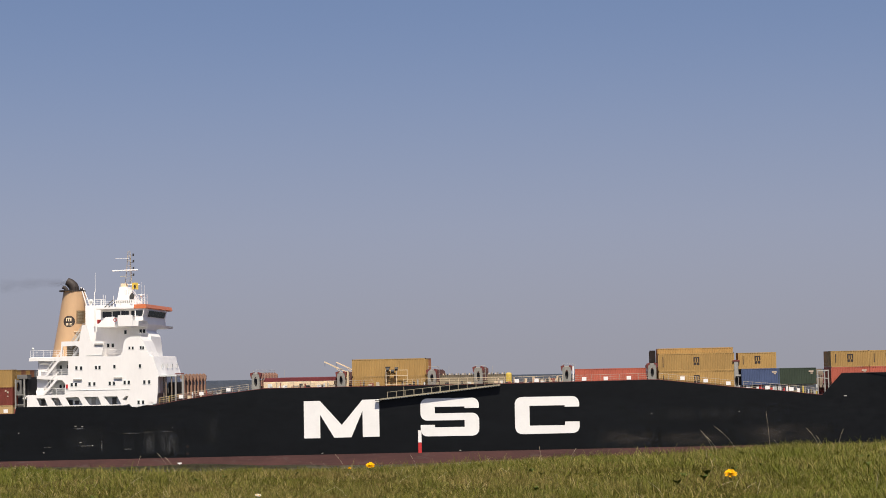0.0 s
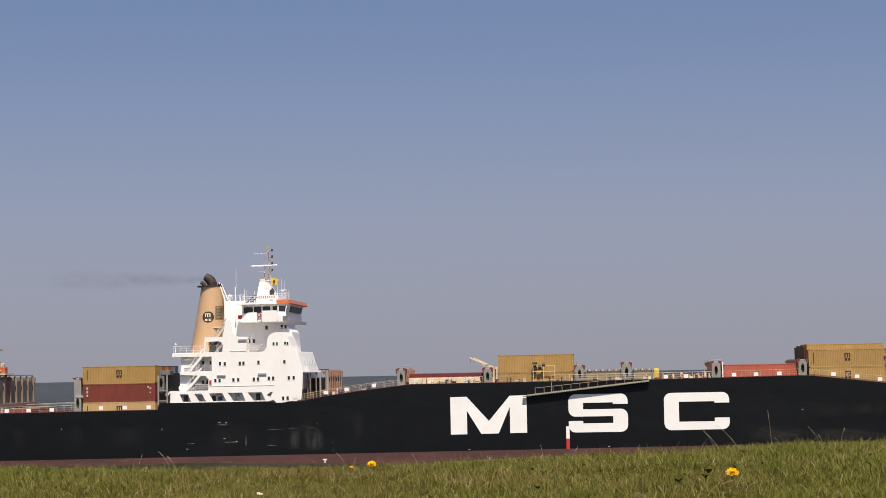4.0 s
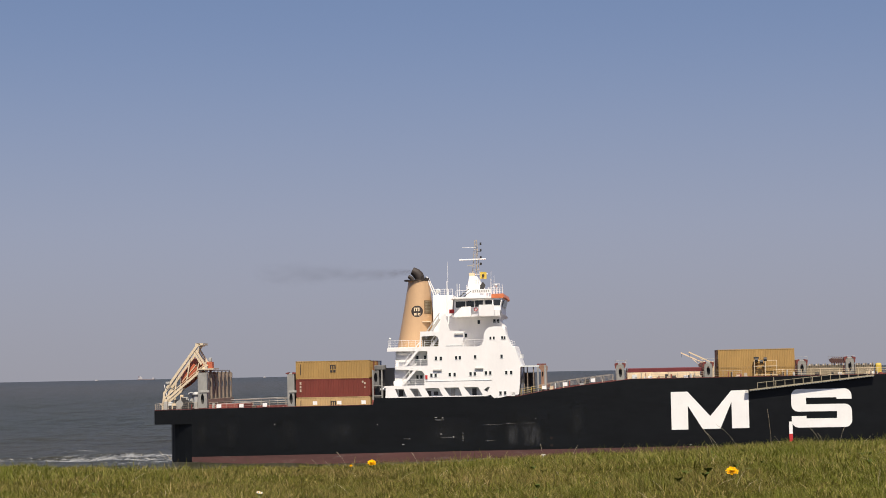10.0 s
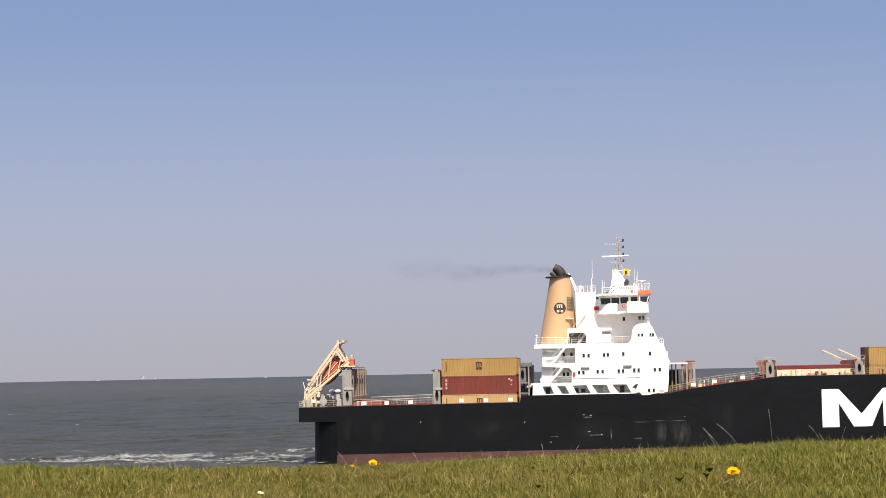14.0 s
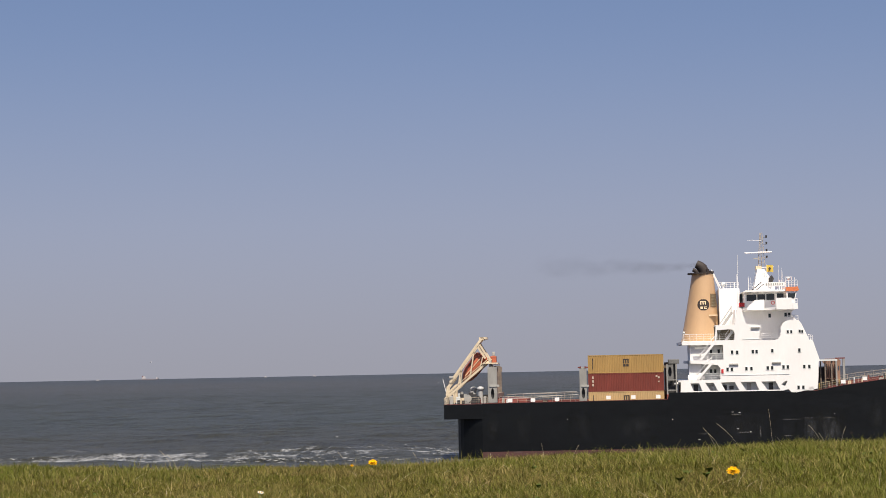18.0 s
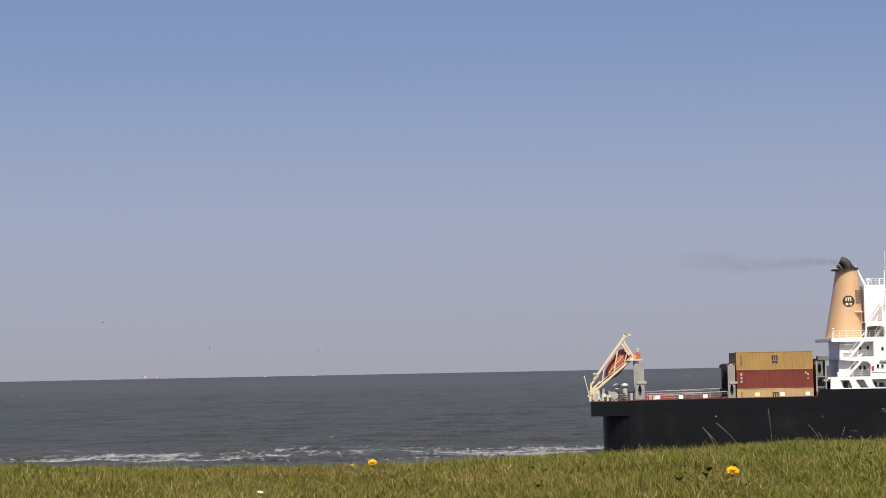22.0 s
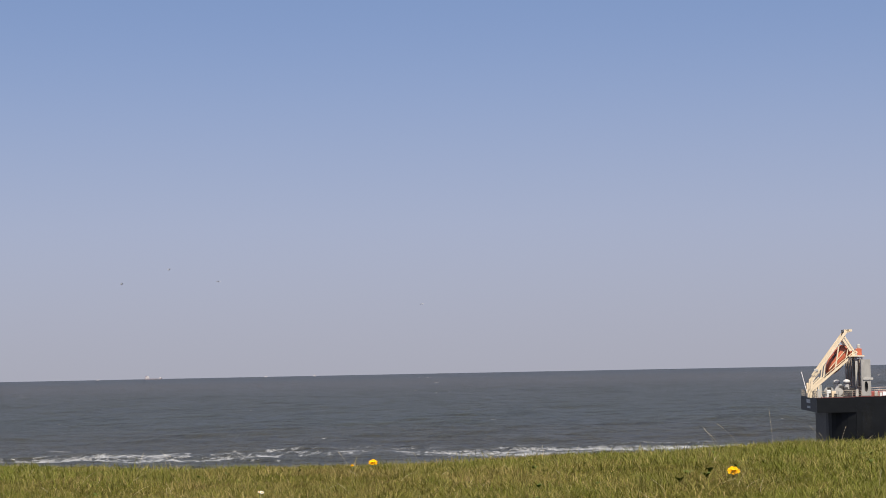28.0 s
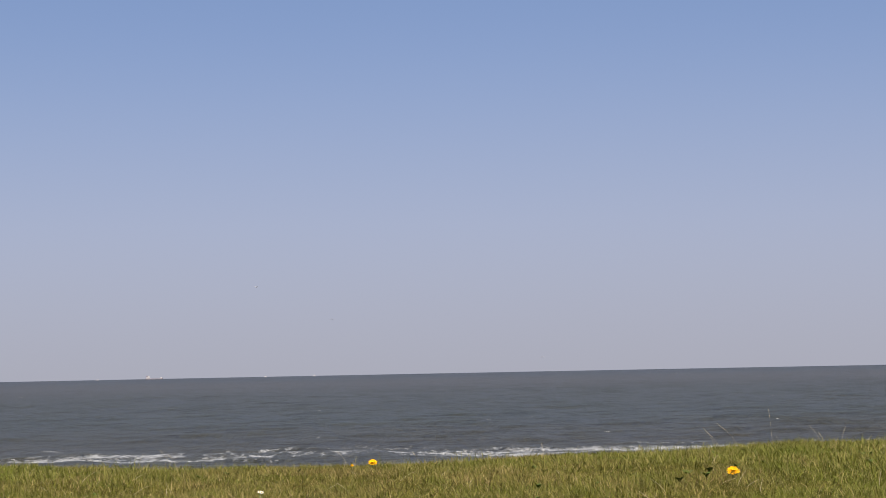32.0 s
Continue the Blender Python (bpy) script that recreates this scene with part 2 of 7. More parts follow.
def sea_material():
    m = bpy.data.materials.new("grey_sea")
    m.use_nodes = True
    t = m.node_tree
    b = t.nodes["Principled BSDF"]
    co = t.nodes.new("ShaderNodeTexCoord")
    big = node(t, "Mapping", Scale=(0.03, 0.06, 1.0))
    mid = node(t, "Mapping", Scale=(0.16, 0.22, 1.0))
    for mp in (big, mid):
        t.links.new(co.outputs["Object"], mp.inputs["Vector"])
    n1 = node(t, "TexNoise", Scale=1.0, Detail=6.0, Roughness=0.62)
    n2 = node(t, "TexNoise", Scale=1.0, Detail=7.0, Roughness=0.62, Distortion=0.6)
    t.links.new(big.outputs[0], n1.inputs["Vector"])
    t.links.new(mid.outputs[0], n2.inputs["Vector"])
    fine = node(t, "Mapping", Scale=(0.85, 0.2, 1.0))
    t.links.new(co.outputs["Object"], fine.inputs["Vector"])
    n3 = node(t, "TexNoise", Scale=1.0, Detail=5.0, Roughness=0.7, Distortion=0.4)
    t.links.new(fine.outputs[0], n3.inputs["Vector"])
    mixn = t.nodes.new("ShaderNodeMath")
    mixn.operation = "MULTIPLY_ADD"
    mixn.inputs[1].default_value = 0.5
    t.links.new(n2.outputs[0], mixn.inputs[0])
    half = node(t, "MapRange", From_Min=0.3, From_Max=0.7, To_Min=0.1, To_Max=0.65)
    t.links.new(n3.outputs[0], half.inputs["Value"])
    calm = node(t, "MapRange", From_Min=0.0, From_Max=1.0, To_Min=-0.05, To_Max=0.4)
    t.links.new(n1.outputs[0], calm.inputs["Value"])
    both = t.nodes.new("ShaderNodeMath")
    t.links.new(half.outputs[0], both.inputs[0])
    t.links.new(calm.outputs[0], both.inputs[1])
    t.links.new(both.outputs[0], mixn.inputs[2])
    ramp = t.nodes.new("ShaderNodeValToRGB")
    ramp.color_ramp.elements[0].position, ramp.color_ramp.elements[1].position = 0.62, 0.88
    ramp.color_ramp.elements[0].color, ramp.color_ramp.elements[1].color = (0.0228, 0.0206, 0.0128, 1), (0.0468, 0.0432, 0.0296, 1)
    t.links.new(mixn.outputs[0], ramp.inputs[0])
    # bands of tone by distance: brown far out, blue-grey in the fairway, brown again before the shore
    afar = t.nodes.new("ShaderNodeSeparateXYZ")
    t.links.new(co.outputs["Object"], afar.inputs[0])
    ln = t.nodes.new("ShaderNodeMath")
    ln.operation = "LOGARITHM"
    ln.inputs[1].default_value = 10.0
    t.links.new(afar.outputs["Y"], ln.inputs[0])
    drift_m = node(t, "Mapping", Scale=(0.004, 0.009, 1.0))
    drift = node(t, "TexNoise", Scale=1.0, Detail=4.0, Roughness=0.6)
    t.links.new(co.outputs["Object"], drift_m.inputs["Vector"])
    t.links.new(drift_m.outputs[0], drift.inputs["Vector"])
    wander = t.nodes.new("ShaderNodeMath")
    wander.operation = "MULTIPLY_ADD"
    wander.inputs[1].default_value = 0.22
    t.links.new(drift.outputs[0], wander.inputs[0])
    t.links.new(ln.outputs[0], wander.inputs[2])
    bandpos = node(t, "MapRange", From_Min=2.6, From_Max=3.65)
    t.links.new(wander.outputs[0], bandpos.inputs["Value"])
    band_tones = t.nodes.new("ShaderNodeValToRGB")
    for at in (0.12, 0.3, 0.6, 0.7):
        band_tones.color_ramp.elements.new(at)
    for e, at, c in zip(band_tones.color_ramp.elements, (0.0, 0.1, 0.26, 0.55, 0.8, 1.0), ((0.96, 1.0, 0.93), (0.9, 0.88, 0.74), (0.86, 0.96, 0.96), (0.95, 0.99, 0.95), (1.1, 1.01, 0.88), (0.8, 0.84, 0.86))):
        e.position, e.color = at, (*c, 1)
    t.links.new(bandpos.outputs[0], band_tones.inputs[0])
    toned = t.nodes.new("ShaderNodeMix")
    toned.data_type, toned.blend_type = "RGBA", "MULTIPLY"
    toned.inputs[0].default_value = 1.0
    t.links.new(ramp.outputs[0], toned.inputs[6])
    t.links.new(band_tones.outputs[0], toned.inputs[7])
    # lacy foam in a belt along the shore
    where = t.nodes.new("ShaderNodeSeparateXYZ")
    t.links.new(co.outputs["Object"], where.inputs[0])
    belt = t.nodes.new("ShaderNodeMath")
    belt.operation = "MULTIPLY_ADD"
    belt.inputs[1].default_value = 0.02
    t.links.new(where.outputs["X"], belt.inputs[0])
    t.links.new(where.outputs["Y"], belt.inputs[2])
    # three wandering crests, one of them strong
    run_m = node(t, "Mapping", Scale=(0.021, 0.004, 1.0), Location=(5.0, 0.0, 0.0))
    run_n = node(t, "TexNoise", Scale=1.0, Detail=5.0, Roughness=0.55)
    t.links.new(co.outputs["Object"], run_m.inputs["Vector"])
    t.links.new(run_m.outputs[0], run_n.inputs["Vector"])
    bent = t.nodes.new("ShaderNodeMath")
    bent.operation = "MULTIPLY_ADD"
    bent.inputs[1].default_value = 34.0
    t.links.new(run_n.outputs[0], bent.inputs[0])
    t.links.new(belt.outputs[0], bent.inputs[2])
    span = None
    for middle, wide, gain in ((349.0, 13.0, 1.0), (338.0, 11.0, 0.85), (370.0, 6.0, 0.55)):
        off = t.nodes.new("ShaderNodeMath")
        off.operation = "SUBTRACT"
        off.inputs[1].default_value = middle + 17.0
        t.links.new(bent.outputs[0], off.inputs[0])
        away = t.nodes.new("ShaderNodeMath")
        away.operation = "ABSOLUTE"
        t.links.new(off.outputs[0], away.inputs[0])
        crest = node(t, "MapRange", From_Min=0.0, From_Max=wide, To_Min=gain, To_Max=0.0)
        t.links.new(away.outputs[0], crest.inputs["Value"])
        if span is None:
            span = crest
        else:
            more = t.nodes.new("ShaderNodeMath")
            more.operation = "MAXIMUM"
            t.links.new(span.outputs[0], more.inputs[0])
            t.links.new(crest.outputs[0], more.inputs[1])
            span = more
    lace_m = node(t, "Mapping", Scale=(0.045, 0.06, 1.0), Location=(3.0, 1.0, 0))
    knit_m = node(t, "Mapping", Scale=(0.5, 0.13, 1.0))
    lace = node(t, "TexNoise", Scale=1.0, Detail=3.0, Roughness=0.6, Distortion=0.8)
    knit = node(t, "TexNoise", Scale=1.0, Detail=5.0, Roughness=0.7, Distortion=1.2)
    for mp, tex in ((lace_m, lace), (knit_m, knit)):
        t.links.new(co.outputs["Object"], mp.inputs["Vector"])
        t.links.new(mp.outputs[0], tex.inputs["Vector"])
    even = node(t, "MapRange", From_Min=0.0, From_Max=1.0, To_Min=0.25, To_Max=0.79)
    t.links.new(lace.outputs[0], even.inputs["Value"])
    total = t.nodes.new("ShaderNodeMath")
    total.operation = "MULTIPLY_ADD"
    total.inputs[1].default_value = 1.3
    t.links.new(knit.outputs[0], total.inputs[0])
    t.links.new(even.outputs[0], total.inputs[2])
    total2 = t.nodes.new("ShaderNodeMath")
    total2.operation = "MULTIPLY_ADD"
    total2.inputs[1].default_value = 0.52
    t.links.new(span.outputs[0], total2.inputs[0])
    t.links.new(total.outputs[0], total2.inputs[2])
    white = node(t, "MapRange", From_Min=1.47, From_Max=1.78, To_Min=0.0, To_Max=0.9)
    t.links.new(total2.outputs[0], white.inputs["Value"])
    foamy = t.nodes.new("ShaderNodeMix")
    foamy.data_type = "RGBA"
    foamy.inputs[7].default_value = (0.38, 0.38, 0.365, 1)
    t.links.new(white.outputs[0], foamy.inputs[0])
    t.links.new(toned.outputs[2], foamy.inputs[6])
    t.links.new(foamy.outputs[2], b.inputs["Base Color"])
    b.inputs["Roughness"].default_value = 0.3
    b.inputs["IOR"].default_value = 1.33
    b.inputs["Specular IOR Level"].default_value = 0.11
    bp = node(t, "Bump", Strength=1.0, Distance=1.0)
    tall = t.nodes.new("ShaderNodeMath")
    tall.operation = "MULTIPLY_ADD"
    tall.inputs[1].default_value = 0.7
    t.links.new(n3.outputs[0], tall.inputs[0])
    t.links.new(n2.outputs[0], tall.inputs[2])
    t.links.new(tall.outputs[0], bp.inputs["Height"])
    t.links.new(bp.outputs[0], b.inputs["Normal"])
    return m


SEA = sea_material()


def sea():
    """A fan of water round the dyke: fine chop in the stretch before the camera, plain beyond."""
    r = np.random.default_rng(4)
    ang = np.concatenate([np.linspace(-100, -17, 36)[:-1], np.linspace(-17, 17, 150), np.linspace(17, 100, 36)[1:]])
    rad = np.concatenate([[50, 80, 120, 160, 190, 215], 230 * np.exp(0.0048 * np.arange(430)), [2000, 2500, 3200, 4000, 4880]])
    a, d = np.meshgrid(np.radians(ang), rad)
    x, y = d * np.sin(a), d * np.cos(a)
    z = np.zeros_like(x)
    for k in range(34):
        wave = 3.2 * (16.0 ** r.random())
        way = radians(200) + r.normal(0, 0.5)
        amp = 0.0034 * wave ** 0.95 * r.uniform(0.5, 1.2)
        ph = r.uniform(0, 6.28)
        w = 2 * np.pi / wave
        z += amp * (np.sin(w * (x * math.sin(way) + y * math.cos(way)) + ph + 0.8 * np.sin(x * 0.021 + k) + 0.7 * np.sin(y * 0.017 + 2 * k)))
    fade = np.clip((d - 200) / 40, 0, 1) * np.clip((2100 - d) / 900, 0, 1) * np.clip((radians(17.2) - np.abs(a)) / 0.05, 0, 1)
    z = z * fade
    rows, cols = x.shape
    me = bpy.data.meshes.new("water")
    me.from_pydata(np.stack([x.ravel(), y.ravel(), z.ravel()], 1).tolist(), [],
                   [(j * cols + i, j * cols + i + 1, (j + 1) * cols + i + 1, (j + 1) * cols + i) for j in range(rows - 1) for i in range(cols - 1)])
    me.materials.append(SEA)
    me.polygons.foreach_set("use_smooth", [True] * len(me.polygons))
    return tagged(new("water", me), "choppy grey-brown sea reaching the horizon", "sea", kind="structure")


water = sea()

# ---------------------------------------------------------------- the ship
HEADING = -4.672
MOVERS = []          # things that travel with the ship, and their place on it


def ship_pose(t):
    s = 5.946 * t - 0.000217 * t * t + 0.0000315 * t ** 3
    a = radians(-HEADING)
    return pose(-83.72 + s * math.cos(a), 320.27 - s * math.sin(a), 0, 0, 0, HEADING)


def aboard(ob, x=0.0, y=0.0, z=0.0, rz=0.0):
    local = pose(x, y, z, 0, 0, rz)
    ob.matrix_basis = ship_pose(0) @ local
    MOVERS.append((ob, local))
    return ob


BEAM = 25.0
TOPS = [(-23.5, 8.25), (-16.0, 8.35), (12.7, 8.5), (13.0, 9.6), (30.9, 9.6), (32.3, 9.3), (36.5, 9.5), (40.3, 10.2), (45.9, 10.95), (51.9, 11.6), (54.7, 11.9),
        (95.0, 11.95), (117.4, 12.15), (119.0, 12.1), (126.4, 11.25), (130.9, 10.7), (138.1, 10.0), (143.9, 9.3), (144.9, 9.2), (148.0, 12.6), (156.0, 12.65),
        (168.0, 13.0), (178.0, 13.5), (184.0, 13.9)]


def top_at(u):
    for (a, za), (b, zb) in zip(TOPS, TOPS[1:]):
        if a <= u <= b:
            return za + (zb - za) * (u - a) / (b - a)
    return TOPS[0][1] if u < 0 else TOPS[-1][1]


def half_beam(u, z):
    """Half breadth of the hull: full amidships, drawn in to the stem."""
    if u < 150:
        return BEAM / 2
    k = min(1.0, (u - 150) / 35.0)
    flare = 0.25 * max(0.0, min(1.0, z / 13.0))
    return BEAM / 2 * max(0.02, 1 - k ** 1.6 * (1 - flare * (1 - k)))


def boot_top(u):
    return 0.5 + (u + 20) * 0.0056


def hull_strip(z0, z1, u_from, material, name, label, rim=False):
    """One belt of the hull's shell with both sides, from height z0 to z1 (functions of u)."""
    bm = bmesh.new()
    us = sorted({u for u, _ in TOPS if u >= u_from} | {u_from} | {u_from + 6.0 * i for i in range(1, 40) if u_from + 6.0 * i < 184})
    rows = []
    for u in us:
        lo, hi = z0(u), z1(u)
        a, b = half_beam(u, lo), half_beam(u, hi)
        c = BEAM / 2
        row = [(u, c - a, lo), (u, c - b, hi)]
        if rim:
            d = max(lo + 0.2, hi - 1.4) if u > -14 else hi - 0.02
            row += [(u, c - b + 0.3, hi), (u, c - b + 0.3, d), (u, c + b - 0.3, d), (u, c + b - 0.3, hi)] if b > 1 else [(u, c, hi)] * 4
        else:
            row += [(u, c, hi)] * 4
        row += [(u, c + b, hi), (u, c + a, lo)]
        rows.append([bm.verts.new(p) for p in row])
    for r, s in zip(rows, rows[1:]):
        for i in range(len(r)):
            j = (i + 1) % len(r)
            f = bm.faces.new((r[i], r[j], s[j], s[i]))
            f.material_index = 1 if rim and i in (2, 3, 4) else 0
    for r in (rows[0], rows[-1]):
        bm.faces.new(r)
    bmesh.ops.remove_doubles(bm, verts=bm.verts, dist=0.001)
    return part(name, bm, material, ship, label)


ship = thing("container_ship", "black-hulled container ship with a white superstructure and buff funnel under way", "ship")
aboard(ship)
hull = hull_strip(boot_top, top_at, -17.3, [HULL, EDGERED], "hull", "black steel hull, scuffed, with white painted marks", rim=True)
hull_strip(lambda u: -5.0, boot_top, -17.3, BOOT, "boot_top", "dull red band of bottom paint at the waterline")
bm = bmesh.new()
box(bm, -23.5, -17.304, 0.0, BEAM, 5.9, 8.25)
counter = part("stern_overhang", bm, HULL, ship, "black overhanging stern deck block")
bm = bmesh.new()
run = [(-17.304, 0.12), (-18.6, 0.5), (-19.6, 0.95), (-20.4, 1.5), (-21.0, 2.2), (-21.4, 3.2), (-21.6, 4.8)]
run += [(u, BEAM - v) for u, v in run[::-1]]
low, high = [bm.verts.new((u, v, -4)) for u, v in run], [bm.verts.new((u, v, 5.896)) for u, v in run]
for i in range(len(run)):
    j = (i + 1) % len(run)
    bm.faces.new((low[i], low[j], high[j], high[i]))
bm.faces.new(low)
bm.faces.new(high)
part("stern_skeg", bm, HULL, ship, "black rounded run of the stern under the overhang")

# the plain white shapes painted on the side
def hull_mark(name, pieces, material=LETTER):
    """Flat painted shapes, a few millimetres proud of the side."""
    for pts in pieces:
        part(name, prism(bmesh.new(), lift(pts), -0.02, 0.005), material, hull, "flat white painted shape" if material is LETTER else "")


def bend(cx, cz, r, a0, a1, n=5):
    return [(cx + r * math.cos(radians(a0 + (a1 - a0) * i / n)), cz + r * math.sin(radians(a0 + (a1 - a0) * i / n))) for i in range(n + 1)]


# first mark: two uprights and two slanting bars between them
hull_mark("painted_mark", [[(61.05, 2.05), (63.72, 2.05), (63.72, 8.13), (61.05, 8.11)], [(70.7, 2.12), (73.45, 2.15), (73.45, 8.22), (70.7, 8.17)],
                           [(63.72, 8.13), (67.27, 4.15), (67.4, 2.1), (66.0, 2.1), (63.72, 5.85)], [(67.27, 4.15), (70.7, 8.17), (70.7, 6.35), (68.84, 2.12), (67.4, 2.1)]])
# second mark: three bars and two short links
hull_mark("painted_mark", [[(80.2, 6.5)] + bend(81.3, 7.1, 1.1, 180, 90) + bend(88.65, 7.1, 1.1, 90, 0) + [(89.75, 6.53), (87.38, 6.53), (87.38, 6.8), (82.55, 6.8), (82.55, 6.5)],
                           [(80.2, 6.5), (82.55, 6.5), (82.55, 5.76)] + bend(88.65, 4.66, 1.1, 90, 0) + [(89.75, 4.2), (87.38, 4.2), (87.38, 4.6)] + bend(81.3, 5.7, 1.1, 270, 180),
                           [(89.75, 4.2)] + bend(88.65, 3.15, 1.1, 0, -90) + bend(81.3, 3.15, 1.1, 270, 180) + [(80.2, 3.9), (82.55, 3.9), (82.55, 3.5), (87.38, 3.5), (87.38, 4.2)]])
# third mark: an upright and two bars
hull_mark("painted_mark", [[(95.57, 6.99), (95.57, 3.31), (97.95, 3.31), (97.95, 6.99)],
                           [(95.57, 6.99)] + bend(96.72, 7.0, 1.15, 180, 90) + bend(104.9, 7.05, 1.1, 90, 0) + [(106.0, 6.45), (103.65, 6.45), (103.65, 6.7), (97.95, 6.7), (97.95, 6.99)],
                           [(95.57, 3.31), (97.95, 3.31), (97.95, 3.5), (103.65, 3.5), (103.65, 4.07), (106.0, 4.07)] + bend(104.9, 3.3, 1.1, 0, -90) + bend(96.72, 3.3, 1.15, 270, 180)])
hull_mark("draught_bar", [[(79.75, 1.1), (80.3, 1.1), (80.3, 3.05), (79.75, 3.05)]])
hull_mark("draught_bar", [[(79.75, -0.6), (80.3, -0.6), (80.3, 1.09), (79.75, 1.09)]], REDP)


# ---------------------------------------------------------------- containers
MARK_DARK = paint("mark_dark", (0.035, 0.025, 0.02), 0.6, vary=0.2)
MARK_PALE = paint("mark_pale", (0.46, 0.37, 0.28), 0.6, vary=0.1)


def corrugated(bm, length, height, width):
    """Ribbed side walls, roof and end of a box container standing at the origin (x along, y across)."""
    def wall(n, at, normal):
        pts = []
        for i in range(n):
            for k, d in ((0.0, 0.0), (0.35, 0.0), (0.5, 0.036), (0.85, 0.036)):
                pts.append(((i + k) / n, d))
        pts.append((1.0, 0.0))
        low = [bm.verts.new(at(s, d, 0.16)) for s, d in pts]
        high = [bm.verts.new(at(s, d, height - 0.12)) for s, d in pts]
        for i in range(len(pts) - 1):
            bm.faces.new((low[i], low[i + 1], high[i + 1], high[i]))
    n = round(length / 0.28)
    e = 0.08
    wall(n, lambda s, d, z: (e + s * (length - 2 * e), 0.045 - d, z), -1)
    wall(n, lambda s, d, z: (e + s * (length - 2 * e), width - 0.045 + d, z), 1)
    wall(9, lambda s, d, z: (0.05 - d, e + s * (width - 2 * e), z), -1)
    box(bm, 0.05, length - 0.05, 0.05, width - 0.05, height - 0.07, height - 0.02)
    box(bm, 0.05, length - 0.05, 0.05, width - 0.05, 0.1, 0.16)
    return bm


def container(length, height, material, label, mark="", group="containers on the ship"):
    width = 2.438
    ob = thing("shipping_container", label, "container", group)
    part("ribbed_wall", corrugated(bmesh.new(), length, height, width), material, ob)
    bm = bmesh.new()
    p = 0.14
    for x in (0, length - p):
        for y in (0, width - p):
            box(bm, x, x + p, y, y + p, 0, height)
    for y in (0, width - 0.09):
        box(bm, 0, length, y, y + 0.09, height - 0.12, height)
        box(bm, 0, length, y, y + 0.09, 0.02, 0.17)
    for x in (0, length - 0.1):
        box(bm, x, x + 0.1, 0, width, height - 0.13, height)
        box(bm, x, x + 0.1, 0, width, 0.02, 0.18)
    part("corner_frame", bm, material, ob)
    for y0 in (0.15, width / 2 + 0.01):
        bm = bmesh.new()
        box(bm, length - 0.07, length - 0.02, y0, y0 + width / 2 - 0.17, 0.19, height - 0.14)
        for k in (0.25, 0.75):
            y = y0 + k * (width / 2 - 0.17)
            rod(bm, (length + 0.0, y, 0.2), (length + 0.0, y, height - 0.15), 0.025)
        part("door_leaf", bm, material, ob)
    if mark == "centre":
        bm = bmesh.new()
        c, z = length / 2, height * 0.62
        for k in (-0.42, -0.05, 0.32):
            box(bm, c + k, c + k + 0.2, -0.012, 0.012, z - 0.28, z + 0.3)
        box(bm, c - 0.42, c + 0.52, -0.012, 0.012, z + 0.31, z + 0.46)
        for k in (-0.4, 0.1):
            box(bm, c + k, c + k + 0.4, -0.012, 0.012, z - 0.78, z - 0.4)
        part("emblem", bm, MARK_DARK, ob, "dark plain emblem shape")
        bm = bmesh.new()
        box(bm, 0.72, 0.84, -0.012, 0.012, 0.7, height - 0.5)
        part("code_bar", bm, MARK_DARK, ob)
    if mark == "ends":
        for k in range(3):
            part("code_bar", box(bmesh.new(), 0.62, 0.9, -0.012, 0.012, height - 0.85 - 0.6 * k, height - 0.45 - 0.6 * k), MARK_PALE, ob)
        for k in range(2):
            part("code_bar", box(bmesh.new(), length - 1.3 + 0.35 * k, length - 1.02 + 0.35 * k, -0.012, 0.012, height - 0.7 - 0.25 * k, height - 0.4 - 0.25 * k), MARK_PALE, ob)
        part("code_bar", box(bmesh.new(), length - 0.95, length - 0.7, -0.012, 0.012, height - 1.55, height - 1.35), MARK_PALE, ob)
    if mark == "corner":
        part("code_bar", box(bmesh.new(), length - 1.2, length - 0.45, -0.012, 0.012, height - 0.7, height - 0.45), MARK_PALE, ob)
        part("code_bar", box(bmesh.new(), length - 0.9, length - 0.55, -0.012, 0.012, height - 0.95, height - 0.78), MARK_PALE, ob)
    ob.matrix_basis = pose(0, 0, -400)
    return ob


MASTERS = {}
USED = set()


def stow(kind, x, y, z):
    """Puts a container of a kind aboard: its lower aft near corner at x, y, z."""
    if kind not in MASTERS:
        length, height, material, label, mark = KINDS[kind]
        MASTERS[kind] = container(length, height, material, label, mark)
    ob = MASTERS[kind]
    if kind in USED:
        ob = copy_thing(ob, pose(0, 0, 0))
    USED.add(kind)
    return aboard(ob, x, y, z)


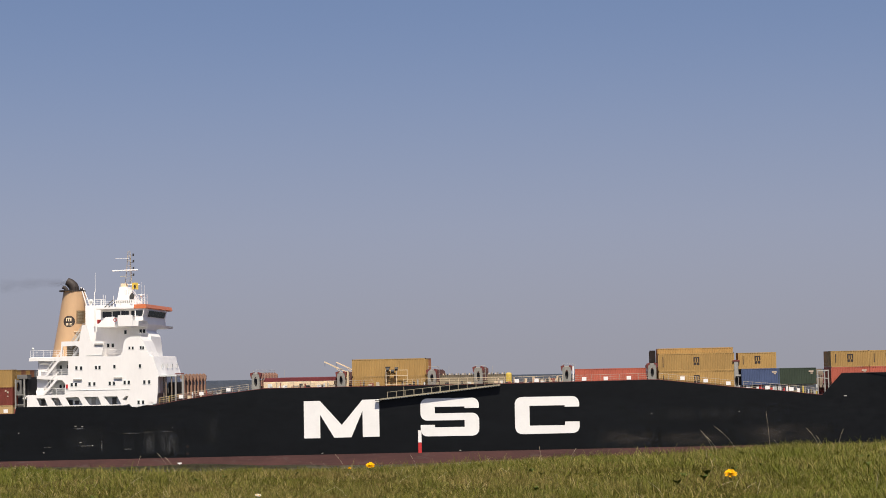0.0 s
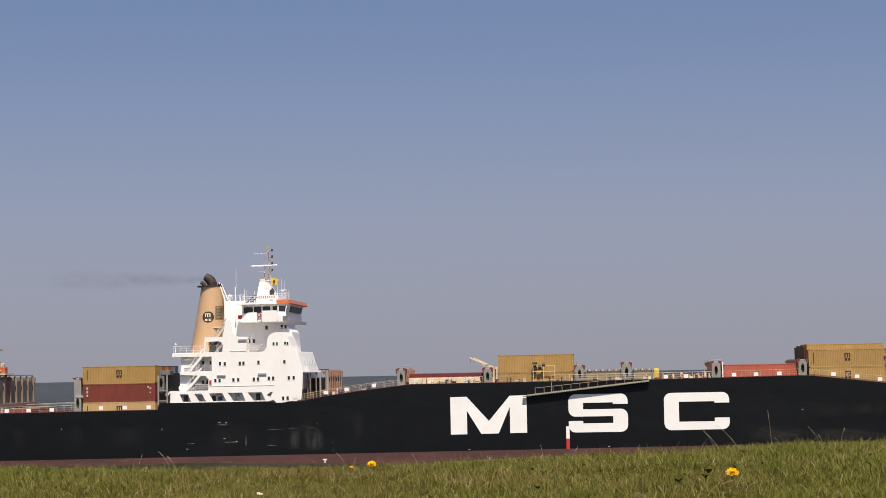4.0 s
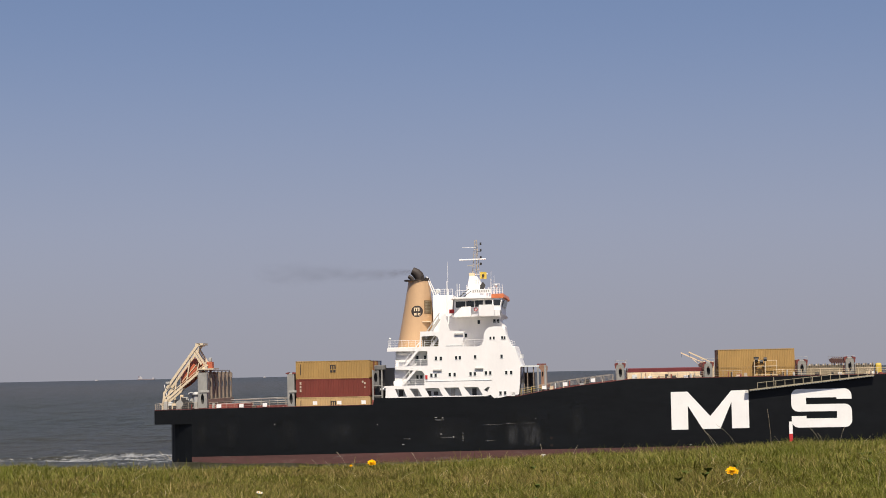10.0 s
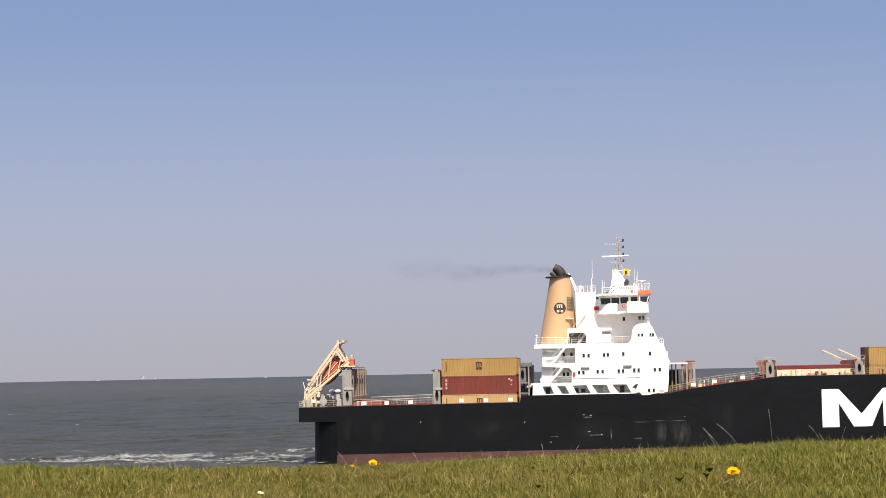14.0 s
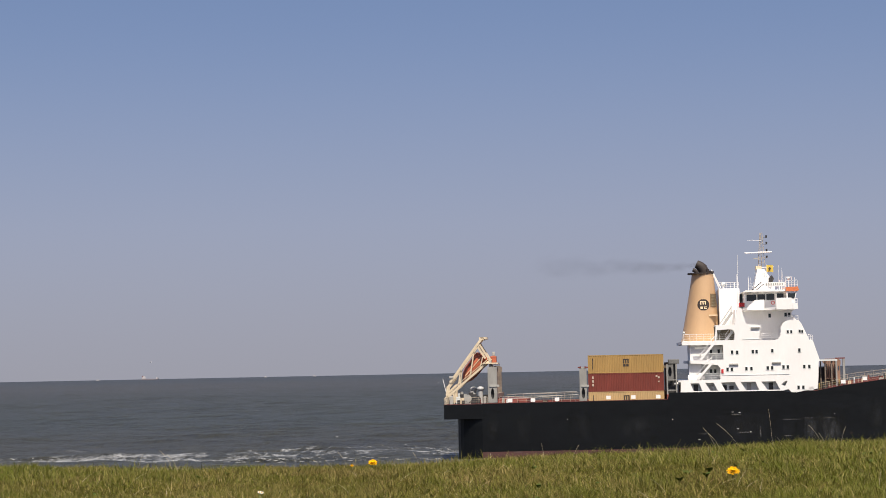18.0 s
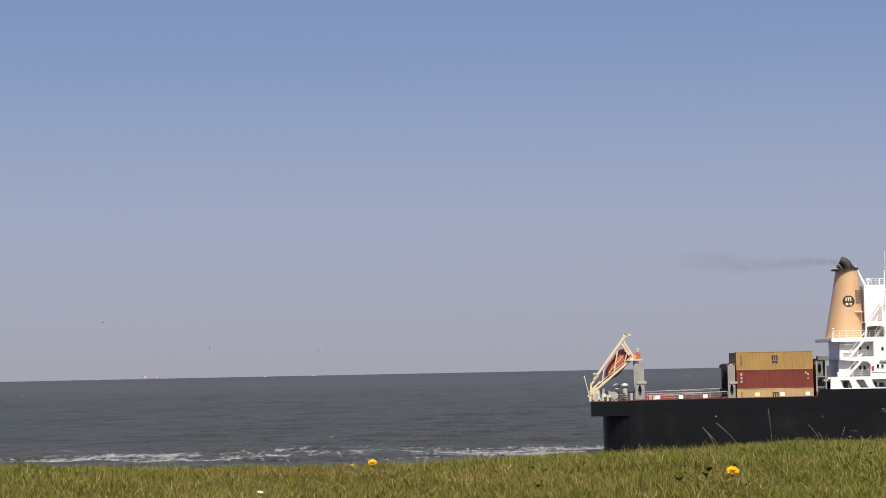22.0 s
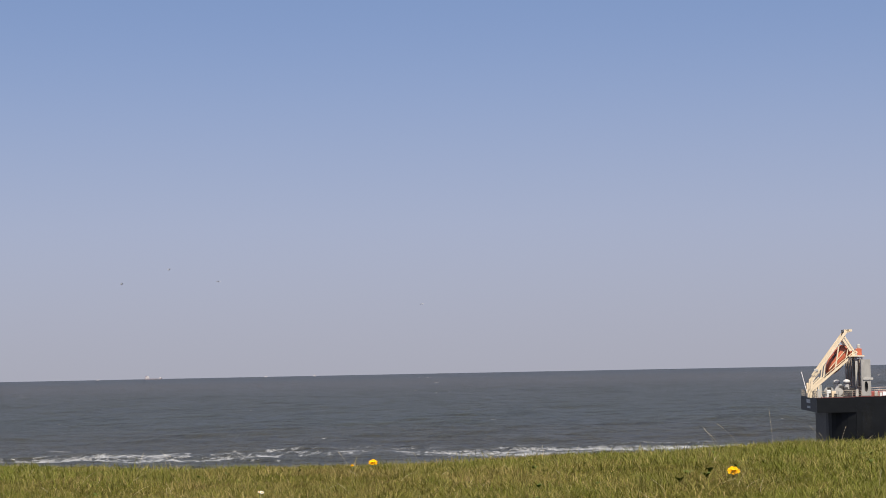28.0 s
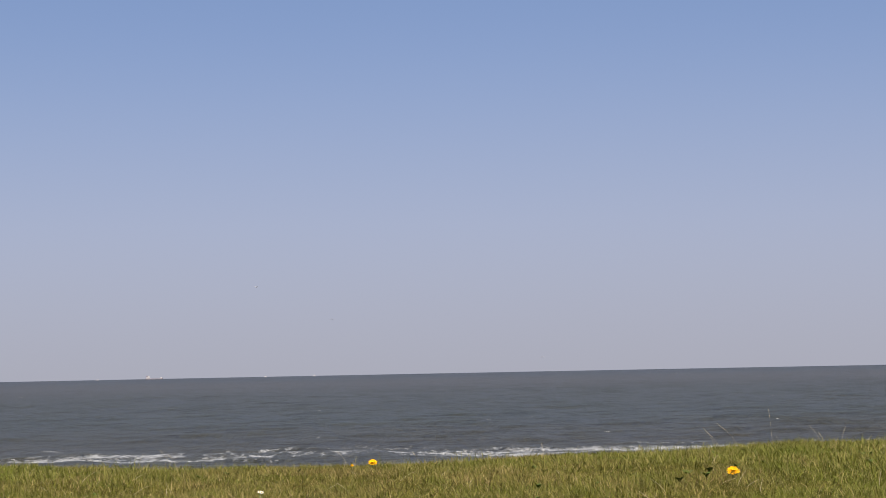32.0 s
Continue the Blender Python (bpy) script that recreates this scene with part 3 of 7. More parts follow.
KINDS = {
    "yellow": (12.19, 2.87, CT_YELLOW, "mustard-yellow forty-foot container with a dark emblem, stacked on deck", "centre"),
    "cream": (12.19, 2.87, CT_CREAM, "faded cream-yellow forty-foot container under a dark red one", "centre"),
    "yellow_plain": (12.19, 2.87, CT_YELLOW, "mustard-yellow ribbed forty-foot container stacked on deck", ""),
    "yellow_tall": (12.19, 2.95, CT_YELLOW, "mustard-yellow high forty-foot container with a dark emblem, topping a stack", "centre"),
    "red": (12.19, 2.95, CT_RED, "dark red forty-foot container with pale code marks, stacked on deck", "ends"),
    "brown": (12.19, 2.87, CT_BROWN, "rust-brown forty-foot container stacked on deck", ""),
    "grey": (12.19, 2.87, CT_GREY, "grey forty-foot container stacked on deck", ""),
    "blue": (12.19, 2.87, CT_BLUE, "dark blue forty-foot container stacked on deck", ""),
    "coral": (11.6, 2.59, CT_CORAL, "faded coral-red forty-foot container low on deck", ""),
    "yellow_short": (6.06, 2.59, CT_YELLOW, "mustard-yellow twenty-foot container with a dark emblem", "centre"),
    "blue_short": (6.06, 2.59, CT_BLUE, "dark blue twenty-foot container under a yellow one", "corner"),
    "green_short": (6.06, 2.59, CT_GREEN, "dark green twenty-foot container on deck", "corner"),
    "red_short": (6.06, 2.59, CT_CORAL, "red twenty-foot container behind the raised bulwark", "corner"),
}
# aft bay: seven across, three high
for i, top in enumerate(["yellow_tall", "yellow_plain", "brown", "yellow_plain", "brown", "grey", "blue"]):
    y = 0.6 + 2.5 * i
    stow("cream" if i == 0 else "brown", 0, y, 7.05)
    stow("red", 0, y, 9.93)
    stow(top, 0, y, 12.89)
# midships
for i in range(4):
    stow("yellow_plain", 68.9, 1.5 + 2.5 * i, 10.62)
    stow("yellow_plain" if i < 2 else "brown", 68.9, 1.5 + 2.5 * i, 13.5)
for i in range(5):
    stow("coral", 105.4, 1.0 + 2.5 * i, 11.5)
for i in range(5):
    stow("yellow", 118.9, 0.6 + 2.5 * i, 10.52 if i == 0 else 11.4)
    stow("yellow" if i == 0 else "yellow_plain", 118.9, 0.6 + 2.5 * i, 13.4 if i == 0 else 14.28)
for i in range(4):
    stow("blue_short", 132.2, 0.8 + 2.5 * i, 11.0)
    stow("green_short", 138.05, 0.8 + 2.5 * i, 11.0) if i < 3 else None
    stow("yellow_short", 131.75, 0.8 + 2.5 * i, 13.6) if i < 2 else None
for i in range(4):
    for k in range(3):
        stow("red_short", 146.5 + 6.1 * k, 0.9 + 2.5 * i, 11.0)
        stow("yellow_short", 146.5 + 6.1 * k, 0.9 + 2.5 * i, 13.6)

# ---------------------------------------------------------------- superstructure (heights w are over a mark on the side; the sea lies at w = -2.3)
def W(w):
    return w + 1.6


def ship_box(name, u0, u1, v0, v1, w0, w1, material, parent=None, label="", bevel=0.0):
    return part(name, box(bmesh.new(), u0, u1, v0, v1, W(w0), W(w1), 0, bevel), material, parent or ship, label)


def ship_prism(name, pts, v0, v1, material, parent=None, label="", holes=()):
    return part(name, prism(bmesh.new(), lift(pts), v0, v1, [lift(h) for h in holes]), material, parent or ship, label)


def oval(u, w, a, b, n=12):
    return [(u + a * math.cos(2 * math.pi * i / n), w + b * math.sin(2 * math.pi * i / n)) for i in range(n)]


def rail(name, path, v, parent=None, material=None, height=1.05, gap=1.5, bars=3, label=""):
    """Posts and wires along a deck edge; path: (u, w) of the deck."""
    bm = bmesh.new()
    for (u0, w0), (u1, w1) in zip(path, path[1:]):
        n = max(1, round(abs(u1 - u0) / gap))
        for k in range(bars):
            h = height * (k + 1) / bars
            rod(bm, (u0, v, W(w0) + h), (u1, v, W(w1) + h), 0.03 if k == bars - 1 else 0.016, 5)
        for i in range(n + 1):
            u, w = u0 + (u1 - u0) * i / n, w0 + (w1 - w0) * i / n
            rod(bm, (u, v, W(w) - 0.05), (u, v, W(w) + height), 0.028, 5)
    return part(name, bm, material or RAILP, parent or ship, label)


def stair(name, u0, w0, u1, w1, v, parent=None, material=None):
    """An inclined ladder with two stringers, treads and handrails."""
    bm = bmesh.new()
    for y in (v, v + 0.7):
        bar(bm, (u0, y, W(w0)), (u1, y, W(w1)), 0.1, 0.38)
        bar(bm, (u0, y, W(w0) + 0.95), (u1, y, W(w1) + 0.95), 0.09)
        for k in (0.05, 0.5, 0.95):
            u, w = u0 + (u1 - u0) * k, w0 + (w1 - w0) * k
            bar(bm, (u, y, W(w)), (u, y, W(w) + 0.95), 0.05)
    n = max(3, round(abs(w1 - w0) / 0.24))
    for i in range(n):
        u, w = u0 + (u1 - u0) * (i + 0.5) / n, w0 + (w1 - w0) * (i + 0.5) / n
        box(bm, u - 0.12, u + 0.12, v, v + 0.7, W(w), W(w) + 0.04)
    return part(name, bm, material or WHITE, parent or ship)


plate = [(14.8, 8.0), (14.9, 9.95), (21.25, 9.95), (21.25, 11.8), (20.8, 12.3), (16.5, 12.6), (16.5, 13.1), (21.8, 13.15), (21.8, 15.5), (15.2, 15.55), (15.2, 16.1), (20.5, 16.1), (20.7, 18.7), (23.7, 18.7),
         (24.0, 20.3), (24.2, 21.3), (24.85, 21.4), (25.15, 20.2), (25.6, 18.75), (27.9, 18.6), (27.5, 16.15), (29.9, 16.1), (30.6, 16.3), (31.0, 16.9), (31.1, 18.2), (31.4, 18.8),
         (31.9, 19.15), (32.6, 19.3), (33.9, 19.3), (34.4, 18.6), (35.5, 16.1), (36.1, 15.9), (37.1, 12.75), (36.9, 12.5), (36.8, 10.0), (36.6, 8.2), (34.3, 7.9), (33.2, 7.6), (32.6, 7.6),
         (32.0, 8.2), (31.2, 8.0)]
slots = [[(16.4, 9.4), (17.8, 9.4), (18.3, 8.15), (16.9, 8.15)], [(18.8, 9.45), (20.1, 9.45), (20.8, 8.15), (19.6, 8.15)], [(21.3, 9.45), (23.5, 9.5), (24.2, 8.15), (21.95, 8.15)],
         [(24.4, 9.5), (26.8, 9.5), (27.35, 8.15), (25.3, 8.15)], [(27.7, 9.5), (30.0, 9.5), (30.7, 8.15), (28.7, 8.15)], [(30.85, 9.0), (31.5, 9.5), (31.9, 9.5), (31.5, 8.7)]]
door = [[(20.9, 17.9), (23.0, 18.0), (23.5, 17.8), (23.7, 17.3), (23.6, 16.25), (20.75, 16.25)]]
near_plate = ship_prism("side_plating", plate, 0.0, 0.3, WHITE, ship, "white side plating with slanted openings", slots + door)
body = ship_prism("deckhouse", [(21.8, 9.85), (21.8, 16.08), (36.0, 16.06), (36.08, 15.88), (37.08, 12.75), (36.88, 12.5), (36.75, 9.85)], 0.3, 17.0, WHITE, ship, "white accommodation block")
# greyer than the plating, so the gallery's shade is partly in its colour
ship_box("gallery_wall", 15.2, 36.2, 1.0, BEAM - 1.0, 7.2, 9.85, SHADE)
ship_box("aft_house", 16.9, 21.79, 6.0, BEAM - 6.0, 9.89, 15.7, WHITE)
ship_box("deck_slab", 16.4, 22.0, 0.3, BEAM - 0.3, 12.6, 13.08, WHITE)
ship_box("deck_slab", 15.3, 22.0, 0.3, BEAM - 0.3, 15.72, 16.18, WHITE)
ship_box("deck_slab", 14.5, 22.0, 0.3, BEAM - 0.3, 9.6, 9.88, WHITE)
ship_prism("deckhouse", [(21.8, 9.85), (21.8, 16.08), (34.5, 16.06), (35.0, 9.85)], 17.01, BEAM - 0.3, WHITE)
ship_prism("bridge_tower", [(24.0, 16.1), (24.3, 21.3), (30.0, 21.3), (30.0, 16.1)], 6.5, 18.0, WHITE, ship, "white tower under the bridge")
ship_prism("bridge_tower", [(29.5, 16.1), (29.5, 21.0), (33.7, 21.0), (33.4, 20.4), (34.2, 19.4), (34.5, 16.1)], 6.45, 14.0, WHITE)
ship_prism("front_house", [(31.3, 16.1), (31.35, 18.2), (31.9, 19.1), (32.6, 19.28), (33.9, 19.28), (34.4, 18.58), (35.4, 16.1)], 0.3, 7.0, WHITE)
ship_box("side_house", 24.0, 27.5, 0.3, 3.0, 16.1, 18.6, WHITE)
ship_box("engine_casing", 21.95, 25.4, 10.3, 19.0, 16.1, 24.95, WHITE, ship, "white casing beside the funnel", 0.12)

# portlights: a pale frame and a dark pane
PORTS = [(23.2, 14.3), (24.0, 14.25), (26.5, 14.3), (27.1, 14.3), (29.6, 14.4), (33.9, 14.4), (22.4, 11.55), (23.1, 11.55), (25.4, 11.6), (26.2, 11.6), (28.8, 11.65),
         (29.5, 11.65), (31.3, 11.75), (32.0, 11.75), (34.6, 11.75), (35.4, 11.75), (33.6, 8.45), (34.35, 8.45), (32.15, 17.4), (32.7, 17.4), (34.05, 17.45), (34.45, 17.4)]
bm = bmesh.new()
a, b = 0.25, 0.36
prism(bm, [(-a, -b), (a, -b), (a, b), (-a, b)], -0.05, 0.02, [[(-a + 0.06, -b + 0.06), (a - 0.06, -b + 0.06), (a - 0.06, b - 0.06), (-a + 0.06, b - 0.06)]])
PORT_FRAME = finish("window_frame", bm, SHADE)
bm = bmesh.new()
box(bm, -a + 0.05, a - 0.05, -0.02, 0.02, -b + 0.05, b - 0.05)
PORT_PANE = finish("pane", bm, GLASS)


def port(u, w, v, parent, size=1.0):
    f = new("window", PORT_FRAME)
    f.parent = parent
    f.location, f.scale = (u, v, W(w)), (size, 1, size)
    p = new("pane", PORT_PANE)
    p.parent = f


for u, w in PORTS:
    port(u, w, -0.004, near_plate, 0.75 if w > 17 else 0.92)
for u, w, v in ((26.9, 18.0, 6.5), (27.7, 18.0, 6.5), (32.5, 20.3, 6.45), (33.1, 20.3, 6.45), (29.9, 20.2, 6.45), (19.95, 14.5, 2.2), (21.2, 14.5, 2.2), (19.9, 11.3, 2.2), (20.55, 11.3, 2.2)):
    port(u, w, v - 0.004, ship, 1.0)
for v in (4.0, 7.6, 11.2, 14.8):
    f = new("window", PORT_FRAME)
    f.parent = body
    f.location, f.rotation_euler = (36.78, v, W(14.4)), (0, 0, radians(90))
    q = new("pane", PORT_PANE)
    q.parent = f
# vents over the portlights, doors and gear in the gallery
for u, w in ((17.9, 15.05), (23.4, 12.35), (30.2, 12.5), (27.0, 18.15)):
    ship_box("awning", u - 0.7, u + 0.7, -0.22, 0.0, w - 0.12, w + 0.12, GREY, near_plate)
ship_box("moulding", 21.4, 32.2, -0.05, 0.0, 10.57, 10.64, SHADE, near_plate)
ship_box("moulding", 24.9, 28.0, -0.05, 0.0, 16.28, 16.35, SHADE, near_plate)
for u, w0, w1, m in ((21.9, 8.2, 9.0, DARK), (23.0, 8.3, 8.9, DARK), (25.8, 8.1, 9.3, GREY), (29.3, 8.1, 9.3, DARK), (19.7, 8.2, 9.1, GREY), (17.3, 8.1, 9.2, DARK)):
    ship_box("gallery_door", u - 0.35, u + 0.35, 0.9, 0.99, w0, w1, m)
ship_box("fire_box", 20.3, 20.6, 3.0, 3.19, 11.0, 11.8, REDP)
ship_box("fire_box", 21.4, 21.75, -0.12, -0.004, 10.95, 11.6, REDP, near_plate)
for u in (16.7, 18.2):
    bm = bmesh.new()
    rod(bm, (u - 0.6, 1.2, W(10.35)), (u + 0.6, 1.2, W(10.35)), 0.38, 12)
    for du in (-0.45, 0.45):
        box(bm, u + du - 0.05, u + du + 0.05, 0.9, 1.5, W(9.88), W(10.2))
    part("liferaft_canister", bm, WHITE, ship, "white liferaft canister in its cradle", True)
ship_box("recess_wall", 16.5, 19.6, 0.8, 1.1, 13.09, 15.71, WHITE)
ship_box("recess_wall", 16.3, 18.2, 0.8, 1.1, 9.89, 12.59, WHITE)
# these two deeper walls carry the alcoves' shade as a greyer white
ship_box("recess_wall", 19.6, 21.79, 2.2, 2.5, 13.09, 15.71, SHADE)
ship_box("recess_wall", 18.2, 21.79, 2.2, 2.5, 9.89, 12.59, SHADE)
stair("ladder", 17.6, 10.0, 20.0, 12.7, 0.02)
stair("ladder", 18.1, 13.1, 20.6, 16.1, 0.02)
stair("ladder", 22.3, 16.2, 24.0, 18.4, 1.2)
stair("ladder", 21.3, 17.6, 23.6, 20.8, 3.2, None, GREY)
ship_box("alcove_wall", 20.62, 24.0, 3.6, 4.2, 16.19, 18.5, OLIVE)
ship_box("alcove_roof", 20.62, 24.0, 0.304, 4.4, 18.52, 18.69, WHITE)
rail("railing", [(15.4, 16.18), (21.0, 16.18)], 0.12, near_plate, WHITE, 1.1, 1.1)
rail("railing", [(16.5, 13.08), (22.0, 13.08)], 0.12, near_plate, WHITE)
rail("railing", [(16.9, 9.9), (21.2, 9.9)], 0.12, near_plate, WHITE)
rail("railing", [(28.0, 16.15), (31.0, 16.15)], 0.12, near_plate, WHITE)
rail("railing", [(21.3, 16.2), (24.3, 16.2)], 0.5, near_plate, WHITE)
rail("railing", [(35.4, 16.1), (36.1, 15.95)], 0.2, near_plate, WHITE, 0.8, 0.35)
rail("railing", [(32.2, 19.24), (33.9, 19.26)], 0.4, near_plate, WHITE, 0.75, 0.5)

# bridge
def plan_slab(name, outline, w0, w1, material, parent, label="", drop=0.0):
    """A deck plate with its outline in plan (u, v); its underside may shrink inwards by drop."""
    bm = bmesh.new()
    cu, cv = sum(u for u, _ in outline) / len(outline), sum(v for _, v in outline) / len(outline)
    low = [bm.verts.new((u + (drop if u < cu else -drop), v + (drop if v < cv else -drop), W(w0))) for u, v in outline]
    high = [bm.verts.new((u, v, W(w1))) for u, v in outline]
    for i in range(len(outline)):
        j = (i + 1) % len(outline)
        bm.faces.new((low[i], low[j], high[j], high[i]))
    bm.faces.new(low)
    bm.faces.new(high)
    return part(name, bm, material, parent, label)


wing = [(25.0, 8.0), (25.9, 3.5), (29.0, 3.4), (30.35, -0.6), (33.85, -0.6)]
plan_slab("bridge_deck", wing + [(u, BEAM - v) for u, v in wing[::-1]], 21.0, 21.42, WHITE, ship, "white bridge deck with open wings", 0.2)
wheelhouse = ship_prism("wheelhouse", [(25.9, 21.43), (25.9, 24.05), (34.15, 24.05), (33.75, 22.6), (33.9, 21.43)], 5.7, 19.3, WHITE, ship, "white wheelhouse with dark windows")
for u0, u1, w0, w1 in ((26.2, 27.75, 22.65, 23.65), (27.95, 29.2, 22.7, 23.7), (29.4, 30.7, 22.75, 23.75), (31.1, 32.2, 22.75, 23.75)):
    ship_box("bridge_window", u0, u1, 5.64, 5.69, w0, w1, GLASS, wheelhouse)
for v in (6.0, 8.0, 10.0, 12.0, 14.0, 16.0):
    ship_prism("bridge_window", [(33.83, 22.7), (33.93, 22.7), (34.23, 23.7), (34.13, 23.7)], v, v + 1.9, GLASS, wheelhouse)
ship_prism("roof_edge", [(32.3, 24.02), (32.3, 24.68), (34.25, 24.74), (34.4, 24.15), (34.2, 24.02)], 2.6, BEAM - 2.6, ORANGE, ship, "orange roof edge of the wheelhouse")
cab = ship_prism("wing_cab", [(32.4, 22.0), (32.4, 24.01), (34.1, 24.01), (33.75, 22.7), (33.8, 22.0)], 2.8, 5.69, WHITE, ship, "white wing control cab")
ship_prism("bridge_window", [(32.6, 22.75), (32.6, 23.7), (33.85, 23.7), (33.65, 22.75)], 2.74, 2.79, GLASS, cab)
ship_prism("wheelhouse_roof", [(25.4, 24.05), (25.9, 24.32), (32.29, 24.32), (32.29, 24.05)], 3.0, 22.0, WHITE)
ship_prism("wing_bulwark", [(26.05, 21.1), (26.05, 21.5), (27.3, 22.7), (28.85, 22.75), (28.85, 21.05)], 3.3, 3.45, WHITE)
ship_prism("wing_bulwark", [(30.4, 21.0), (30.4, 22.85), (32.85, 22.85), (32.9, 21.0)], -0.66, -0.54, WHITE)
ship_prism("wing_bulwark", [(32.95, 21.0), (32.95, 22.0), (33.8, 22.0), (33.85, 21.0)], -0.66, -0.54, WHITE)
rail("railing", [(32.9, 21.42), (33.8, 21.42)], -0.4, ship, WHITE, 1.25, 0.5)
rail("railing", [(24.9, 21.42), (26.4, 21.42)], 7.0, ship, WHITE, 0.95, 0.5)
ship_box("fire_box", 25.0, 26.2, 6.6, 6.9, 21.75, 22.4, REDP)
for u, w in ((29.9, 22.1),):
    bm = bmesh.new()
    for i in range(12):
        a0, a1 = 2 * math.pi * i / 12, 2 * math.pi * (i + 1) / 12
        rod(bm, (u + 0.26 * math.cos(a0), -0.46, W(w) + 0.26 * math.sin(a0)), (u + 0.26 * math.cos(a1), -0.46, W(w) + 0.26 * math.sin(a1)), 0.06, 6)
    part("lifebuoy", bm, REDP, ship, "red ring lifebuoy on the bridge wing")
rail("roof_railing", [(25.3, 24.95), (22.0, 24.95)], 10.5, ship, WHITE, 1.0, 0.7)
rail("roof_railing", [(32.4, 24.7), (34.2, 24.74)], 2.8, ship, WHITE, 1.05, 0.5)
rail("roof_railing", [(26.4, 24.3), (32.2, 24.3)], 3.4, ship, WHITE, 1.05, 1.2)
board = ship_box("name_board", 29.0, 32.2, 3.12, 3.18, 24.85, 25.55, WHITE)
for k in range(8):
    ship_box("plain_bar", 29.2 + 0.36 * k, 29.38 + 0.36 * k, 3.09, 3.115, 25.05, 25.4, GREY, board)
bm = bmesh.new()
bar(bm, (26.9, 4.0, W(24.3)), (28.5, 4.0, W(25.6)), 0.16)
bar(bm, (27.6, 4.0, W(24.3)), (28.9, 4.0, W(25.3)), 0.12)
part("stay", bm, DARK, ship)

# mast
mast = ship_prism("mast_base", [(27.6, 24.3), (31.1, 24.3), (31.1, 25.3), (30.6, 26.2), (29.5, 28.0), (28.3, 28.0)], 9.0, 13.0, WHITE, ship, "white tapered mast base")
bm = bmesh.new()
for u, v in ((28.65, 11.5), (29.85, 11.5), (29.3, 12.4)):
    rod(bm, (u, v, W(28.0)), (u + (29.35 - u) * 0.72, v + (12.4 - v) * 0.3, W(34.2)), 0.06, 6)
for i in range(14):
    z = 28.4 + 0.42 * i
    s = 1.7 - 1.15 * i / 14
    bar(bm, (29.3 - 0.33 * s, 11.5, W(z)), (29.3 + 0.33 * s, 11.5, W(z + (0.42 if i % 2 else 0))), 0.04)
part("mast_lattice", bm, RAILP, mast, "weathered lattice mast")
for a, b, r in (((26.5, 11.3, 30.85), (31.0, 11.3, 30.95), 0.11), ((28.2, 11.4, 28.4), (31.3, 11.4, 28.4), 0.06), ((27.0, 11.4, 33.0), (29.4, 11.4, 32.9), 0.025)):
    part("yard", rod(bmesh.new(), (a[0], a[1], W(a[2])), (b[0], b[1], W(b[2])), r, 6), WHITE, mast)
for w in (30.2, 31.3, 32.5, 33.6):
    bm = bmesh.new()
    bar(bm, (29.6, 11.4, W(w - 0.25)), (30.2, 11.4, W(w - 0.25)), 0.06)
    rod(bm, (30.15, 11.4, W(w - 0.25)), (30.15, 11.4, W(w + 0.15)), 0.15, 8)
    part("mast_lamp", bm, DARK, mast, "dark navigation lamp housing")
ship_box("radar_scanner", 27.9, 28.9, 11.0, 11.3, 29.8, 29.95, GREY, mast)
ship_box("radar_platform", 28.2, 29.1, 10.2, 11.8, 28.0, 28.6, CREAM, mast)
ship_prism("gear_panel", [(30.1, 25.4), (30.6, 25.4), (31.0, 26.4), (30.6, 27.0), (30.1, 26.4)], 8.6, 8.7, DARK, mast)
for k in range(3):
    ship_box("plain_bar", 29.2 + 0.28 * k, 29.32 + 0.28 * k, 8.93, 8.99, 26.7, 27.4, SHADE, mast)
flag = thing("yellow_flag", "yellow square flag with a dark spot, flying from the mast", "flag")
aboard(flag)
bm = bmesh.new()
n = 8
grid = [[bm.verts.new((30.0 + 1.1 * i / n, 10.9 + 0.12 * math.sin(5.5 * i / n), W(27.55 + 1.15 * j / 3 + 0.05 * math.sin(4 * i / n)))) for i in range(n + 1)] for j in range(4)]
for j in range(3):
    for i in range(n):
        bm.faces.new((grid[j][i], grid[j][i + 1], grid[j + 1][i + 1], grid[j + 1][i]))
ext = bmesh.ops.extrude_face_region(bm, geom=list(bm.faces))
for g in ext["geom"]:
    if isinstance(g, bmesh.types.BMVert):
        g.co.y += 0.02
part("cloth", bm, YELLOW, flag)
part("flag_spot", prism(bmesh.new(), lift(oval(30.5, 28.1, 0.2, 0.28)), 10.74, 10.78), SOOT, flag)
part("halyard", rod(bmesh.new(), (29.97, 10.9, W(25.0)), (29.97, 10.9, W(29.0)), 0.02, 5), WHITE, flag)
# whips, posts and lamps on the roofs
for u, v, w0, w1, r in ((24.9, 6, 27.0, 30.3, 0.035), (24.75, 6, 21.4, 27.1, 0.13), (26.5, 5, 24.2, 26.6, 0.07), (26.9, 5, 24.2, 26.5, 0.04), (31.9, 10, 24.3, 28.7, 0.03), (32.4, 10, 24.3, 28.2, 0.03), (33.5, 5, 24.6, 26.4, 0.05),
                        (32.5, 5, 24.6, 26.2, 0.06), (31.9, 6, 24.3, 26.0, 0.07), (34.0, 5, 24.6, 26.4, 0.05), (22.8, 11, 24.95, 25.6, 0.2), (24.6, 11, 24.95, 26.0, 0.1), (31.6, 6, 24.2, 26.0, 0.09), (15.6, 1, 16.1, 17.6, 0.06),
                        (28.0, 6, 24.3, 26.4, 0.05), (32.1, 5, 24.3, 27.3, 0.04)):
    part("antenna", rod(bmesh.new(), (u, v, W(w0)), (u, v, W(w1)), r, 6, r * 0.6), WHITE, ship)
